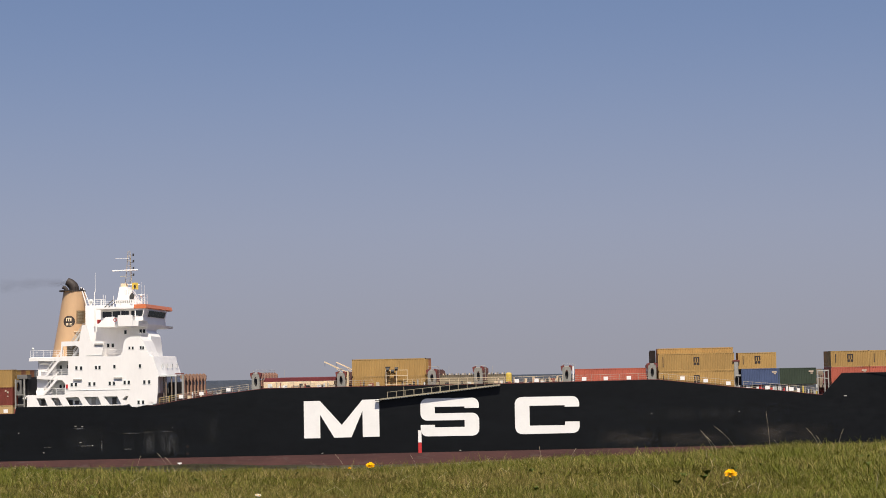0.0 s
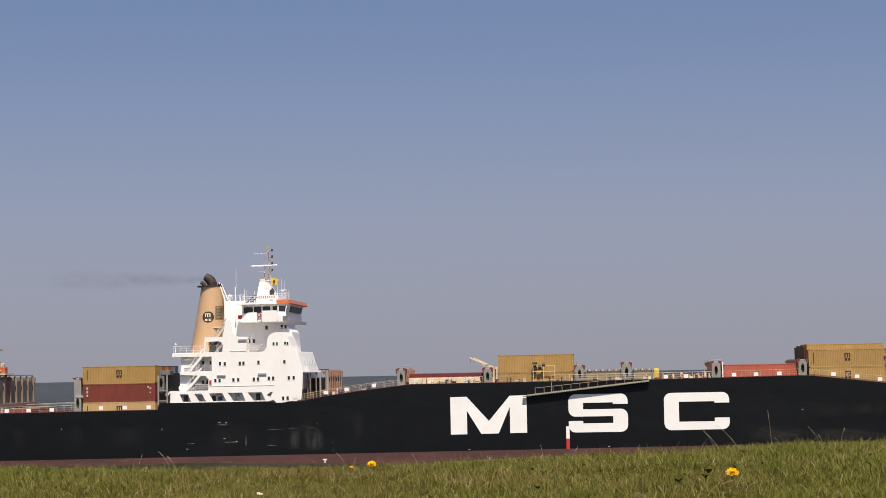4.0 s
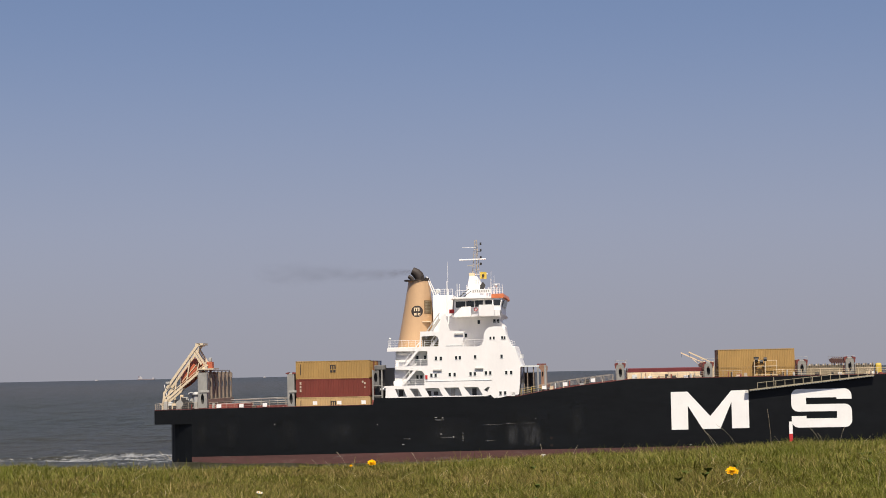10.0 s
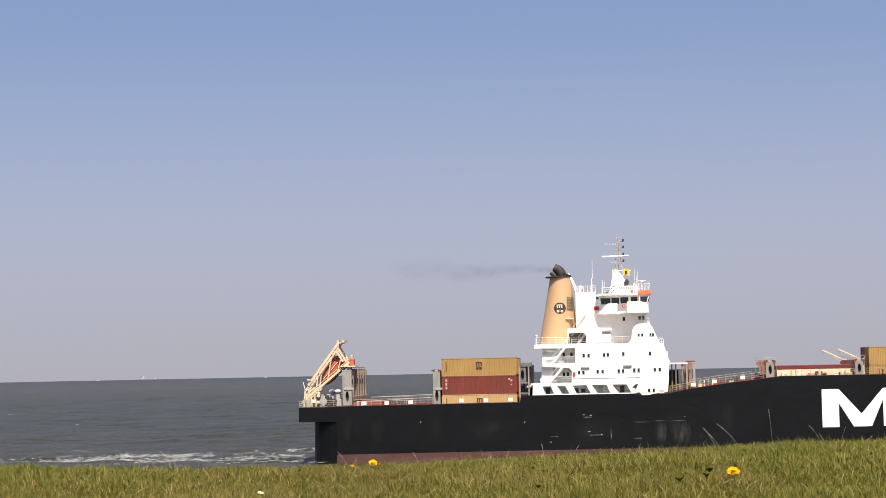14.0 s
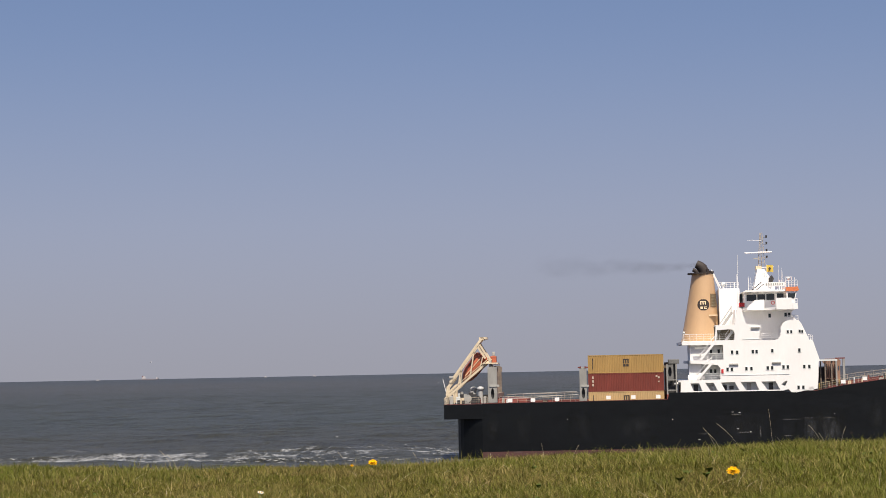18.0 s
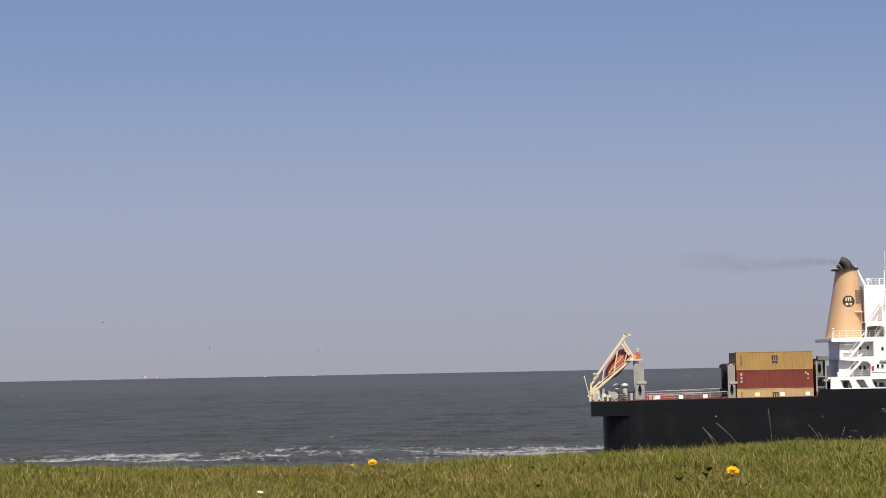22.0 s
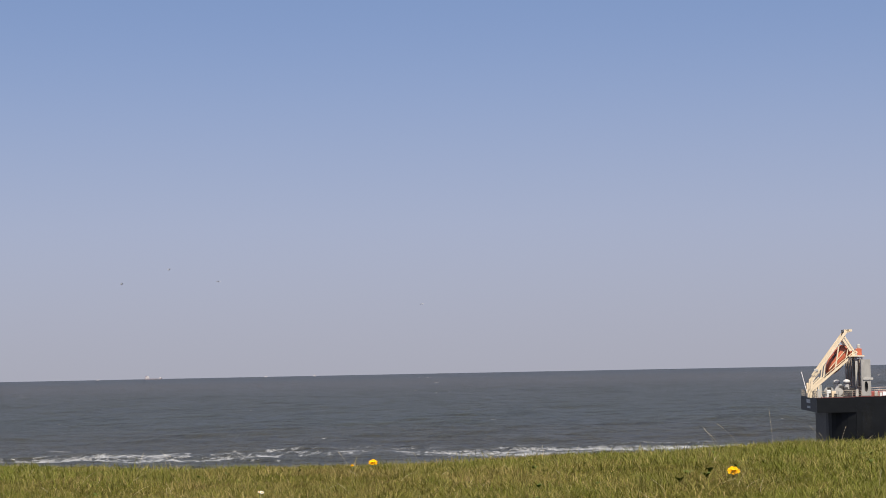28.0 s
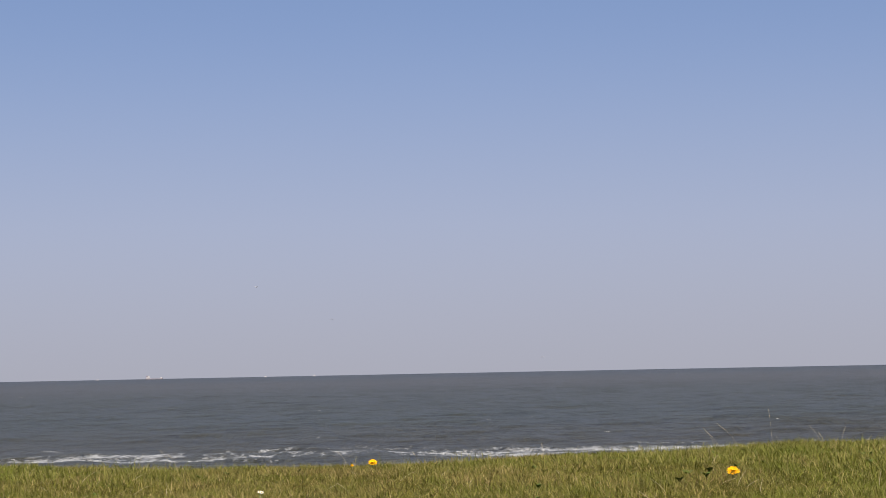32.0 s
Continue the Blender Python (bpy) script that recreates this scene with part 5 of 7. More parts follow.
for (u0, z0), (u1, z1) in zip(TOPS, TOPS[1:]):
    if u0 in (13.0, 144.9, 12.7) or u1 - u0 < 0.5 or u0 > 150 or 13 <= u0 < 32:
        continue
    part("deck_edge", bar(bmesh.new(), (u0, 0.12, z0 + 0.03), (u1, 0.12, z1 + 0.03), 0.08, 0.1), EDGERED, ship, "red painted deck edge")
for u, w in ((-12.7, 7.15), (-9.0, 7.15), (-5.1, 7.2), (3.2, 7.35), (7.2, 7.35), (11.2, 7.35), (40.7, 9.2), (44.1, 9.65), (48.6, 10.2), (99.2, 10.75), (96.0, 10.75), (106.9, 10.85), (110.4, 10.85),
             (114.1, 10.9), (122.7, 10.65), (126.4, 10.2), (130.0, 9.7), (35.6, 8.2), (136.2, 8.9), (140.0, 8.6)):
    ship_box("rail_panel", u - 0.36, u + 0.36, 0.0, 0.06, w - 0.25, w + 0.33, WHITE, ship, "white square panel on the rail")
# stray gear along the waist forward
rng = random.Random(5)
for k in range(28):
    u = 132.4 + 0.43 * k
    w = 8.0 + (144 - u) * 0.06
    m = [WHITE, CREAM, REDP, SHADE, GREY, YELLOW, DARK, OLIVE][rng.randrange(8)]
    ship_box("deck_fitting", u, u + rng.uniform(0.12, 0.45), 1.0, 1.5, 6.0, w + rng.uniform(0.2, 1.2), m)
ship_box("hatch_side", 131.8, 144.4, 1.7, 1.85, 6.5, 9.35, SHADE)
bm = bmesh.new()
for u in (144.3, 145.4, 146.0):
    rod(bm, (u, 0.7, W(7.0)), (u, 0.7, W(11.6)), 0.1, 6)
bar(bm, (144.2, 0.7, W(11.5)), (146.1, 0.7, W(11.5)), 0.2)
bar(bm, (144.2, 0.7, W(10.4)), (146.1, 0.7, W(10.2)), 0.12)
part("ladder_frame", bm, GREY, ship)
# small gear behind the rail along the waist
waist = random.Random(23)
for u_from, u_to, w_deck, count in ((55.2, 66.2, 10.2, 24), (68.6, 73.8, 10.2, 9), (77.0, 81.2, 10.25, 8), (83.0, 95.0, 10.25, 18), (95.4, 103.2, 10.3, 18), (-14.2, -1.8, 6.6, 12), (41.5, 52.0, 9.0, 10)):
    for k in range(count):
        u = waist.uniform(u_from, u_to)
        m = [DARK, CREAM, GREY, SHADE, REDOX, DARK, OLIVE, RAILP][waist.randrange(8)]
        v = waist.uniform(0.55, 1.15)
        top = (w_deck if u_from != 41.5 else 8.75 + (u - 40.3) * 0.12) + waist.uniform(0.15, 0.85)
        if waist.random() < 0.45:
            part("deck_pipe", rod(bmesh.new(), (u, v, W(top - 1.4)), (u, v, W(top + 0.2)), waist.uniform(0.06, 0.15), 7), m, ship)
        else:
            ship_box("deck_fitting", u - waist.uniform(0.1, 0.4), u + waist.uniform(0.1, 0.4), v, v + 0.3, top - 1.4, top, m, ship, "", 0.03)
for u0 in (52.0, 66.1, 81.0, 88.6, 103.0):
    bm = bmesh.new()
    for v in (2.2, BEAM - 2.2):
        rod(bm, (u0 + 0.4, v, W(11.0)), (u0 + 0.4, v, W(13.35)), 0.03, 5)
        rod(bm, (u0 + 2.2, v, W(11.0)), (u0 + 2.2, v, W(13.35)), 0.03, 5)
    for w in (12.95, 13.35):
        rod(bm, (u0 + 0.4, 2.2, W(w)), (u0 + 0.4, BEAM - 2.2, W(w)), 0.03, 5)
        rod(bm, (u0 + 0.4, 2.2, W(w)), (u0 + 2.2, 2.2, W(w)), 0.03, 5)
    part("catwalk_rail", bm, GREY, ship, "thin grey catwalk rail")
# forward of the deckhouse: posts and shaded gear
ship_box("fwd_canopy", 36.8, 39.9, 0.4, 6.0, 12.6, 12.85, SHADE)
bm = bmesh.new()
for u, v in ((38.0, 1.0), (39.0, 0.7), (39.7, 0.7), (37.4, 2.0)):
    rod(bm, (u, v, W(7.5)), (u, v, W(12.6)), 0.11, 6)
part("canopy_post", bm, RUST, ship)
ship_box("winch_house", 37.3, 38.6, 6.0, 20.0, 7.5, 11.6, DARK)
ship_box("pump_set", 37.6, 38.4, 1.2, 2.2, 7.4, 9.4, DARK)
# solid block, coloured dark to stand for a shaded recess
bm = bmesh.new()
box(bm, 12.9, 14.4, 2.0, 20.0, W(8.0), W(12.9))
part("recess_shade_block", bm, DARK, ship)
bm = bmesh.new()
rod(bm, (13.9, 0.9, W(9.4)), (15.0, 0.9, W(9.4)), 0.2, 8)
part("deck_pipe", bm, WHITE, ship)
ship_box("valve_box", 12.6, 14.1, 0.15, 0.4, 6.9, 7.7, REDOX)

# aft mooring deck
def drum(name, u, v, w, r, length, material):
    bm = bmesh.new()
    rod(bm, (u, v - length / 2, W(w)), (u, v + length / 2, W(w)), r * 0.6, 14)
    for y in (-0.5, 0.5):
        rod(bm, (u, v + y * length - 0.06, W(w)), (u, v + y * length + 0.06, W(w)), r, 16)
    box(bm, u - r, u + r, v - length * 0.6, v + length * 0.6, W(6.6), W(6.85))
    for y in (-0.62, 0.62):
        box(bm, u - 0.15, u + 0.15, v + y * length - 0.1, v + y * length + 0.1, W(6.8), W(w + 0.1))
    return part(name, bm, material, ship, "", True)


CHROME = paint("bright_steel", (0.42, 0.42, 0.41), 0.4, metal=0.0, vary=0.15, scale=2.0)
for u, v, w0, w1, m in ((-20.6, 1.6, 6.66, 7.7, CREAM), (-19.9, 1.9, 6.66, 7.45, SHADE), (-21.3, 2.0, 6.66, 7.9, SHADE), (-18.6, 1.8, 6.66, 8.3, DARK), (-19.2, 2.4, 6.66, 8.6, DARK), (-17.9, 1.4, 6.66, 7.5, REDP)):
    ship_box("deck_locker", u - 0.32, u + 0.32, v, v + 0.6, w0, w1, m, ship, "", 0.06)
drum("mooring_winch", -19.7, 2.6, 7.6, 0.62, 1.6, GREY)
drum("mooring_winch", -18.3, 3.2, 7.4, 0.6, 1.4, DARK)
drum("mooring_winch", -20.6, 8.0, 7.6, 0.7, 1.6, GREY)
for u, v, h in ((-19.25, 9.0, 9.05), (-17.9, 6.5, 9.1)):
    bm = bmesh.new()
    rod(bm, (u, v, W(6.6)), (u, v, W(h)), 0.42, 14)
    bmesh.ops.create_uvsphere(bm, u_segments=16, v_segments=10, radius=0.6, matrix=Matrix.Translation((u, v, W(h))) @ Matrix.Diagonal((1, 1, 0.7, 1)))
    part("mushroom_vent", bm, CHROME, ship, "shiny steel mushroom-headed deck vent", True)
for u, v, w in ((-21.2, 1.2, 7.4), (-20.4, 0.9, 7.3), (-18.9, 1.1, 7.35), (-16.9, 1.4, 7.9), (-13.9, 1.2, 7.6)):
    ship_box("bollard", u - 0.22, u + 0.22, v, v + 0.45, 6.65, w, [DARK, GREY, DARK][int(-u * 10) % 3], ship, "", 0.05)
ship_box("pump_house", -18.4, -16.5, 7.3, 9.0, 6.65, 8.1, DARK)
ship_box("deck_machinery", -15.0, -10.0, 2.0, 16.0, 6.0, 7.4, REDOX)
part("mooring_line", rod(bmesh.new(), (-13.6, 0.6, W(7.45)), (-1.8, 0.6, W(7.95)), 0.05, 6), GREY, ship)
part("mooring_line", rod(bmesh.new(), (-13.0, 12, W(8.0)), (-2.0, 12, W(8.3)), 0.05, 6), GREY, ship)
for k in range(6):
    ship_box("plain_bar", -23.53, -23.504, 9.8 + 1.0 * k, 10.45 + 1.0 * k, 5.65, 6.25, SHADE, counter)
for k in range(7):
    ship_box("plain_bar", -23.53, -23.504, 9.9 + 0.72 * k, 10.35 + 0.72 * k, 4.8, 5.15, SHADE, counter)
bm = bmesh.new()
for h in (0.35, 0.7, 1.05):
    rod(bm, (-23.35, 0.2, W(6.65) + h), (-23.35, BEAM - 0.2, W(6.65) + h), 0.03, 5)
for k in range(18):
    rod(bm, (-23.35, 0.2 + 1.447 * k, W(6.6)), (-23.35, 0.2 + 1.447 * k, W(7.7)), 0.035, 5)
part("railing", bm, RAILP, ship, "pale rail across the stern")
for u, v, w1, m in ((-22.9, 18.0, 8.9, CREAM), (-22.4, 20.5, 8.2, SHADE), (-22.6, 4.2, 8.0, GREY), (-21.5, 12.5, 8.6, GREY), (-20.9, 4.6, 8.3, DARK), (-19.2, 4.4, 8.7, GREY), (-18.5, 1.6, 8.0, DARK), (-17.9, 1.3, 7.6, DARK)):
    ship_box("deck_fitting", u - 0.3, u + 0.3, v, v + 0.6, 6.6, w1, m, ship, "", 0.08)

# free-fall lifeboat on its ramp
ramp = thing("lifeboat_ramp", "cream steel launching ramp sloping over the stern", "boat ramp")
aboard(ramp)
for v in (7.0, 10.6):
    part("upper_beam", bar(bmesh.new(), (-22.95, v, W(10.2)), (-17.6, v, W(17.4)), 0.55, 0.4), RAMP, ramp)
    part("lower_beam", bar(bmesh.new(), (-24.0, v, W(7.4)), (-16.0, v, W(14.0)), 0.3, 0.35), RAMP, ramp)
    part("ramp_leg", bar(bmesh.new(), (-23.7, v, W(6.6)), (-23.4, v, W(9.6)), 0.3), RAMP, ramp)
    part("ramp_leg", bar(bmesh.new(), (-22.6, v, W(6.6)), (-22.3, v, W(8.9)), 0.22), RAMP, ramp)
    part("ramp_strut", bar(bmesh.new(), (-18.1, v, W(16.7)), (-16.3, v, W(13.8)), 0.3), RAMP, ramp)
    part("ramp_strut", bar(bmesh.new(), (-23.4, v, W(9.4)), (-22.2, v, W(10.9)), 0.34), RAMP, ramp)
    part("ramp_strut", bar(bmesh.new(), (-23.7, v, W(8.2)), (-21.9, v, W(9.9)), 0.2), RAMP, ramp)
    part("ramp_strut", bar(bmesh.new(), (-22.9, v, W(6.6)), (-23.5, v, W(9.5)), 0.16), RAMP, ramp)
    part("ramp_strut", bar(bmesh.new(), (-21.8, v, W(6.6)), (-22.6, v, W(8.5)), 0.14), RAMP, ramp)
    part("ramp_strut", bar(bmesh.new(), (-18.3, v, W(16.2)), (-17.0, v, W(14.1)), 0.34), RAMP, ramp)
    part("ramp_strut", bar(bmesh.new(), (-21.6, v, W(9.5)), (-21.2, v, W(12.2)), 0.2), RAMP, ramp)
    part("ramp_strut", bar(bmesh.new(), (-19.6, v, W(11.2)), (-18.9, v, W(15.2)), 0.2), RAMP, ramp)
    part("ramp_strut", bar(bmesh.new(), (-17.9, v, W(12.6)), (-17.2, v, W(15.4)), 0.16), RAMP, ramp)
    part("ramp_post", bar(bmesh.new(), (-16.2, v, W(6.6)), (-16.2, v, W(13.7)), 0.4), GREY, ramp)
part("ramp_head", bar(bmesh.new(), (-17.5, 6.8, W(17.4)), (-17.5, 10.8, W(17.4)), 0.6, 0.5), RAMP, ramp)
part("head_plate", box(bmesh.new(), -18.0, -16.7, 6.8, 10.8, W(17.3), W(17.65)), RAMP, ramp)
for k in range(20):
    f = k / 19
    p = (-23.2 + 6.8 * f, 7.0, W(7.7 + 5.5 * f))
    part("ramp_rung", bar(bmesh.new(), p, (p[0] + (0.32 if k % 2 else -0.1), 7.0, p[2] + 0.95), 0.06), RAMP, ramp)
part("ramp_walk_rail", bar(bmesh.new(), (-22.9, 6.9, W(8.9)), (-16.2, 6.9, W(14.3)), 0.1), RAMP, ramp)
part("top_platform", box(bmesh.new(), -17.4, -14.9, 6.4, 11.2, W(13.2), W(13.4)), RAMP, ramp)
part("platform_gear", box(bmesh.new(), -16.2, -15.2, 7.2, 8.6, W(13.4), W(14.5), 0, 0.1), BOAT, ramp)
part("platform_lamp", box(bmesh.new(), -15.9, -15.4, 7.4, 8.0, W(14.5), W(15.2), 0, 0.12), GREY, ramp)
part("ramp_lamp", box(bmesh.new(), -23.1, -22.4, 6.6, 7.0, W(10.9), W(11.3), 0, 0.08), GREY, ramp)
boat = thing("lifeboat", "weathered orange enclosed lifeboat lying bow-down on its ramp", "lifeboat")
aboard(boat)
bm = bmesh.new()
axis = Vector((5.6, 0, 6.3)).normalized()
side_v = Vector((0, 1, 0))
up_v = Vector((-axis.z, 0, axis.x))
c0 = Vector((-21.7, 8.8, W(9.35)))
rings = []
for s, r, k in ((1.2, 0.05, 0.3), (1.6, 0.5, 0.8), (2.4, 0.85, 1.0), (3.4, 1.0, 1.1), (5.0, 1.0, 1.15), (5.8, 0.98, 1.25), (6.5, 0.92, 1.2), (6.9, 0.7, 1.0)):
    rings.append([bm.verts.new(c0 + axis * s + side_v * (1.3 * r * math.cos(2 * math.pi * i / 16)) + up_v * (1.3 * r * (k if math.sin(2 * math.pi * i / 16) > 0 else 0.85) * math.sin(2 * math.pi * i / 16))) for i in range(16)])
for p, q in zip(rings, rings[1:]):
    for i in range(16):
        bm.faces.new((p[i], p[(i + 1) % 16], q[(i + 1) % 16], q[i]))
bm.faces.new(rings[0])
bm.faces.new(rings[-1])
part("boat_hull", bm, BOAT, boat, "", True)
bm = bmesh.new()
p = c0 + axis * 5.6 + up_v * 1.1
bmesh.ops.create_cube(bm, size=1, matrix=Matrix.Translation(p) @ axis.to_track_quat("X", "Z").to_matrix().to_4x4() @ Matrix.Diagonal((1.5, 1.4, 0.7, 1)))
part("conning_hood", bm, BOAT, boat)
for s0, s1, off, m, told in ((2.2, 6.2, 0.35, CREAM, "pale grab rail"),):
    a_, b_ = c0 + axis * s0 + up_v * off, c0 + axis * s1 + up_v * off
    part("grab_rail", bar(bmesh.new(), a_ + side_v * -1.32, b_ + side_v * -1.32, 0.07, 0.12), m, boat, told)
part("boat_hatch", bar(bmesh.new(), c0 + axis * 4.0 + up_v * 0.8 + side_v * -0.85, c0 + axis * 4.9 + up_v * 0.8 + side_v * -0.85, 0.3, 0.6), DARK, boat, "dark side hatch")
# flag staff
bm = bmesh.new()
rod(bm, (-23.6, 12, W(6.6)), (-24.6, 12, W(10.8)), 0.06, 6)
part("stern_staff", bm, WHITE, ship)

# scuffs on the side
def worn_paint(name, color, most, stretch, rim_width=0.4):
    """Worn paint that lies patchily over the black: thins out towards its rim, broken by streaks."""
    m = paint(name, color, 0.7, vary=0.5, scale=0.8, grain=5, stretch=stretch, spec=0.2)
    t = m.node_tree
    b = t.nodes["Principled BSDF"]
    co = t.nodes.new("ShaderNodeTexCoord")
    mp = node(t, "Mapping", Scale=stretch)
    t.links.new(co.outputs["Object"], mp.inputs["Vector"])
    n = node(t, "TexNoise", Scale=1.1, Detail=7.0, Roughness=0.68)
    t.links.new(mp.outputs[0], n.inputs["Vector"])
    torn = node(t, "MapRange", From_Min=0.36, From_Max=0.68, To_Min=0.0, To_Max=most)
    t.links.new(n.outputs[0], torn.inputs["Value"])
    axes = t.nodes.new("ShaderNodeSeparateXYZ")
    t.links.new(co.outputs["Generated"], axes.inputs[0])
    out = torn.outputs[0]
    for axis in ("X", "Z"):
        off = t.nodes.new("ShaderNodeMath")
        off.operation = "PINGPONG"
        off.inputs[1].default_value = 0.5
        t.links.new(axes.outputs[axis], off.inputs[0])
        rim = node(t, "MapRange", From_Min=0.0, From_Max=rim_width)
        rim.interpolation_type = "SMOOTHSTEP"
        t.links.new(off.outputs[0], rim.inputs["Value"])
        both = t.nodes.new("ShaderNodeMath")
        both.operation = "MULTIPLY"
        t.links.new(out, both.inputs[0])
        t.links.new(rim.outputs[0], both.inputs[1])
        out = both.outputs[0]
    t.links.new(out, b.inputs["Alpha"])
    return m


SCUFF = worn_paint("scuffed_paint", (0.045, 0.047, 0.05), 0.62, (1.8, 1, 0.35), 0.4)
FADED = worn_paint("faded_paint", (0.02, 0.021, 0.023), 0.3, (0.5, 1, 0.16), 0.5)
DUST = worn_paint("dusty_band", (0.06, 0.052, 0.046), 0.4, (0.25, 1, 0.8), 0.5)
SCRAPE = worn_paint("scraped_paint", (0.13, 0.13, 0.13), 0.6, (1.6, 1, 3.0), 0.3)
for u0, u1, w0, w1, m, told in ((34.1, 36.5, -0.5, 3.8, SCUFF, "grey scuffed patch"), (36.9, 40.4, -0.5, 3.7, SCUFF, "grey scuffed patch"), (30.6, 33.2, 0.4, 3.7, FADED, "faded patch"),
                                (20.0, 30.0, -0.4, 5.2, FADED, "faded patch"), (33.0, 41.5, -0.6, 6.0, FADED, "faded patch"), (-13.0, -9.0, -0.2, 5.6, FADED, "faded patch"), (-3.4, 0.6, -0.3, 5.8, FADED, "faded patch"),
                                (4.0, 12.0, 0.2, 4.8, FADED, "faded patch"), (44.0, 47.5, 0.5, 7.0, FADED, "faded patch"), (108.0, 119.0, -0.6, 3.0, DUST, "dusty patch"), (117.0, 131.0, -0.4, 2.4, DUST, "dusty patch"),
                                (129.5, 147.0, -0.6, 3.6, DUST, "dusty patch"), (112.0, 140.0, 3.4, 6.4, FADED, "faded patch"), (-16.8, -14.4, 0.0, 6.0, FADED, "faded patch"),
                                (34.2, 36.1, 3.45, 3.62, SCRAPE, "pale scrape"), (37.1, 39.5, 3.45, 3.6, SCRAPE, "pale scrape"), (30.6, 33.9, 3.3, 3.48, SCRAPE, "pale scrape"), (30.8, 32.6, 0.7, 0.9, SCRAPE, "pale scrape"),
                                (22.6, 24.5, 4.15, 4.45, SCRAPE, "pale scrape"), (23.5, 26.4, 1.3, 1.55, SCRAPE, "pale scrape"), (27.2, 27.5, 0.6, 2.4, SCRAPE, "pale scrape"), (17.5, 19.0, 1.2, 1.4, SCRAPE, "pale scrape")):
    lies = -0.006 - 0.004 * (m is SCUFF) - 0.008 * (m is SCRAPE) - 0.002 * (m is DUST)
    patch_ob = ship_box("worn_patch", u0, u1, lies, lies + 0.003, w0, w1, m, hull, told + " in the black hull paint")
    patch_ob.visible_shadow = False
for u, w, a, b in ((23.0, 4.7, 0.35, 0.08), (24.1, 4.6, 0.25, 0.12), (23.8, 2.0, 0.3, 0.1), (25.8, 1.5, 0.18, 0.18), (117.6, 5.1, 0.16, 0.12), (131.6, 5.2, 0.14, 0.12), (-3.5, 4.0, 0.12, 0.2), (13.4, 3.7, 0.12, 0.16),
                   (148.5, 7.4, 0.4, 0.15), (39.2, 4.2, 0.1, 0.1), (64.0, -0.4, 0.3, 0.08), (86.6, -0.3, 0.25, 0.12), (17.6, 0.4, 0.3, 0.1)):
    ship_prism("paint_chip", oval(u, w, a * 0.7, b * 0.6, 7), -0.012, 0.0, GREY, hull)
for u, w in ((41.7, 1.05), (41.7, -0.12)):
    ship_prism("hull_port", oval(u, w, 0.25, 0.22, 10), -0.03, 0.0, BLACKISH, hull, "black discharge port")
ship_box("drain_tag", 40.0, 40.7, -0.03, 0.0, -1.75, -1.55, WHITE, hull)
ship_box("drain_tag", 40.27, 40.45, -0.03, 0.0, -2.2, -1.76, WHITE, hull)

# ---------------------------------------------------------------- foam on the sea
FOAM = paint("sea_foam", (0.27, 0.27, 0.26), 0.8, vary=0.35, scale=1.4, grain=5, stain=(0.1, 0.1, 0.095), amount=1.0, bump=0.05)


def foam_patch(rng, verts, faces, x, y, lx, ly, z, thick=0.16):
    """An uneven raft of foam lying on the water."""
    n = 9
    base = len(verts)
    verts.append((x, y, z + thick))
    for i in range(n):
        a = 2 * math.pi * i / n
        r = rng.uniform(0.55, 1.15)
        verts.append((x + lx * r * math.cos(a), y + ly * r * math.sin(a), z + rng.uniform(-0.06, 0.03)))
    for i in range(n):
        faces.append((base, base + 1 + i, base + 1 + (i + 1) % n))


CAPS = paint("whitecap_foam", (0.27, 0.27, 0.265), 0.8, vary=0.35, scale=1.4, grain=5, stain=(0.1, 0.1, 0.095), amount=0.8, bump=0.05)


def foam(name, label, rng, patches, material=None):
    verts, faces = [], []
    for q in patches:
        foam_patch(rng, verts, faces, *q)
    me = bpy.data.meshes.new(name)
    me.from_pydata(verts, [], faces)
    me.materials.append(material or FOAM)
    return tagged(new(name, me), label, "foam", kind="stuff")


rng = random.Random(11)
patches = []
for k in range(620):          # the wash along the dyke's foot and the ship's track
    x = rng.uniform(-98, 92)
    lane = rng.choice((0, 0, 0, 1, 1, 2))
    ragged = 0.5 + 0.5 * math.sin(x * 0.19 + 1.7 * lane)
    y = (354, 341, 371)[lane] - 0.02 * x + rng.gauss(0, (1.0 + 3.6 * ragged, 6.0, 3.0)[lane]) + 6.0 * math.sin(x * 0.052 + lane) + 4.0 * math.sin(x * 0.137 + 2 * lane) + 1.6 * math.sin(x * 0.53)
    gap = math.sin(x * 0.21 + 2 * lane) + math.sin(x * 0.083 + 1.3 * lane) + 0.6 * math.sin(x * 0.9)
    if rng.random() > (0.75 if lane == 0 else 0.5) + 0.42 * gap - 0.32 * lane:
        continue
    patches.append((x, y, rng.uniform(0.08, 0.6), rng.uniform(0.2, 0.8), 0.05, rng.uniform(0.0, 0.07 if lane == 0 else 0.03)))
surf_a = foam("wash", "broken white foam of the wash lying on the water", rng, patches)
patches = []
for k in range(300):
    x = rng.uniform(-98, 92)
    y = 346 - 0.02 * x + rng.gauss(0, 2.0) + 2.5 * math.sin(x * 0.14)
    if rng.random() > 0.45 + 0.4 * math.sin(x * 0.16 + 0.5) + 0.3 * math.sin(x * 0.37):
        continue
    patches.append((x, y, rng.uniform(0.1, 0.45), rng.uniform(0.12, 0.5), 0.06, rng.uniform(0.01, 0.07)))
surf_b = foam("wash", "thin line of foam on the water", rng, patches)
patches = []
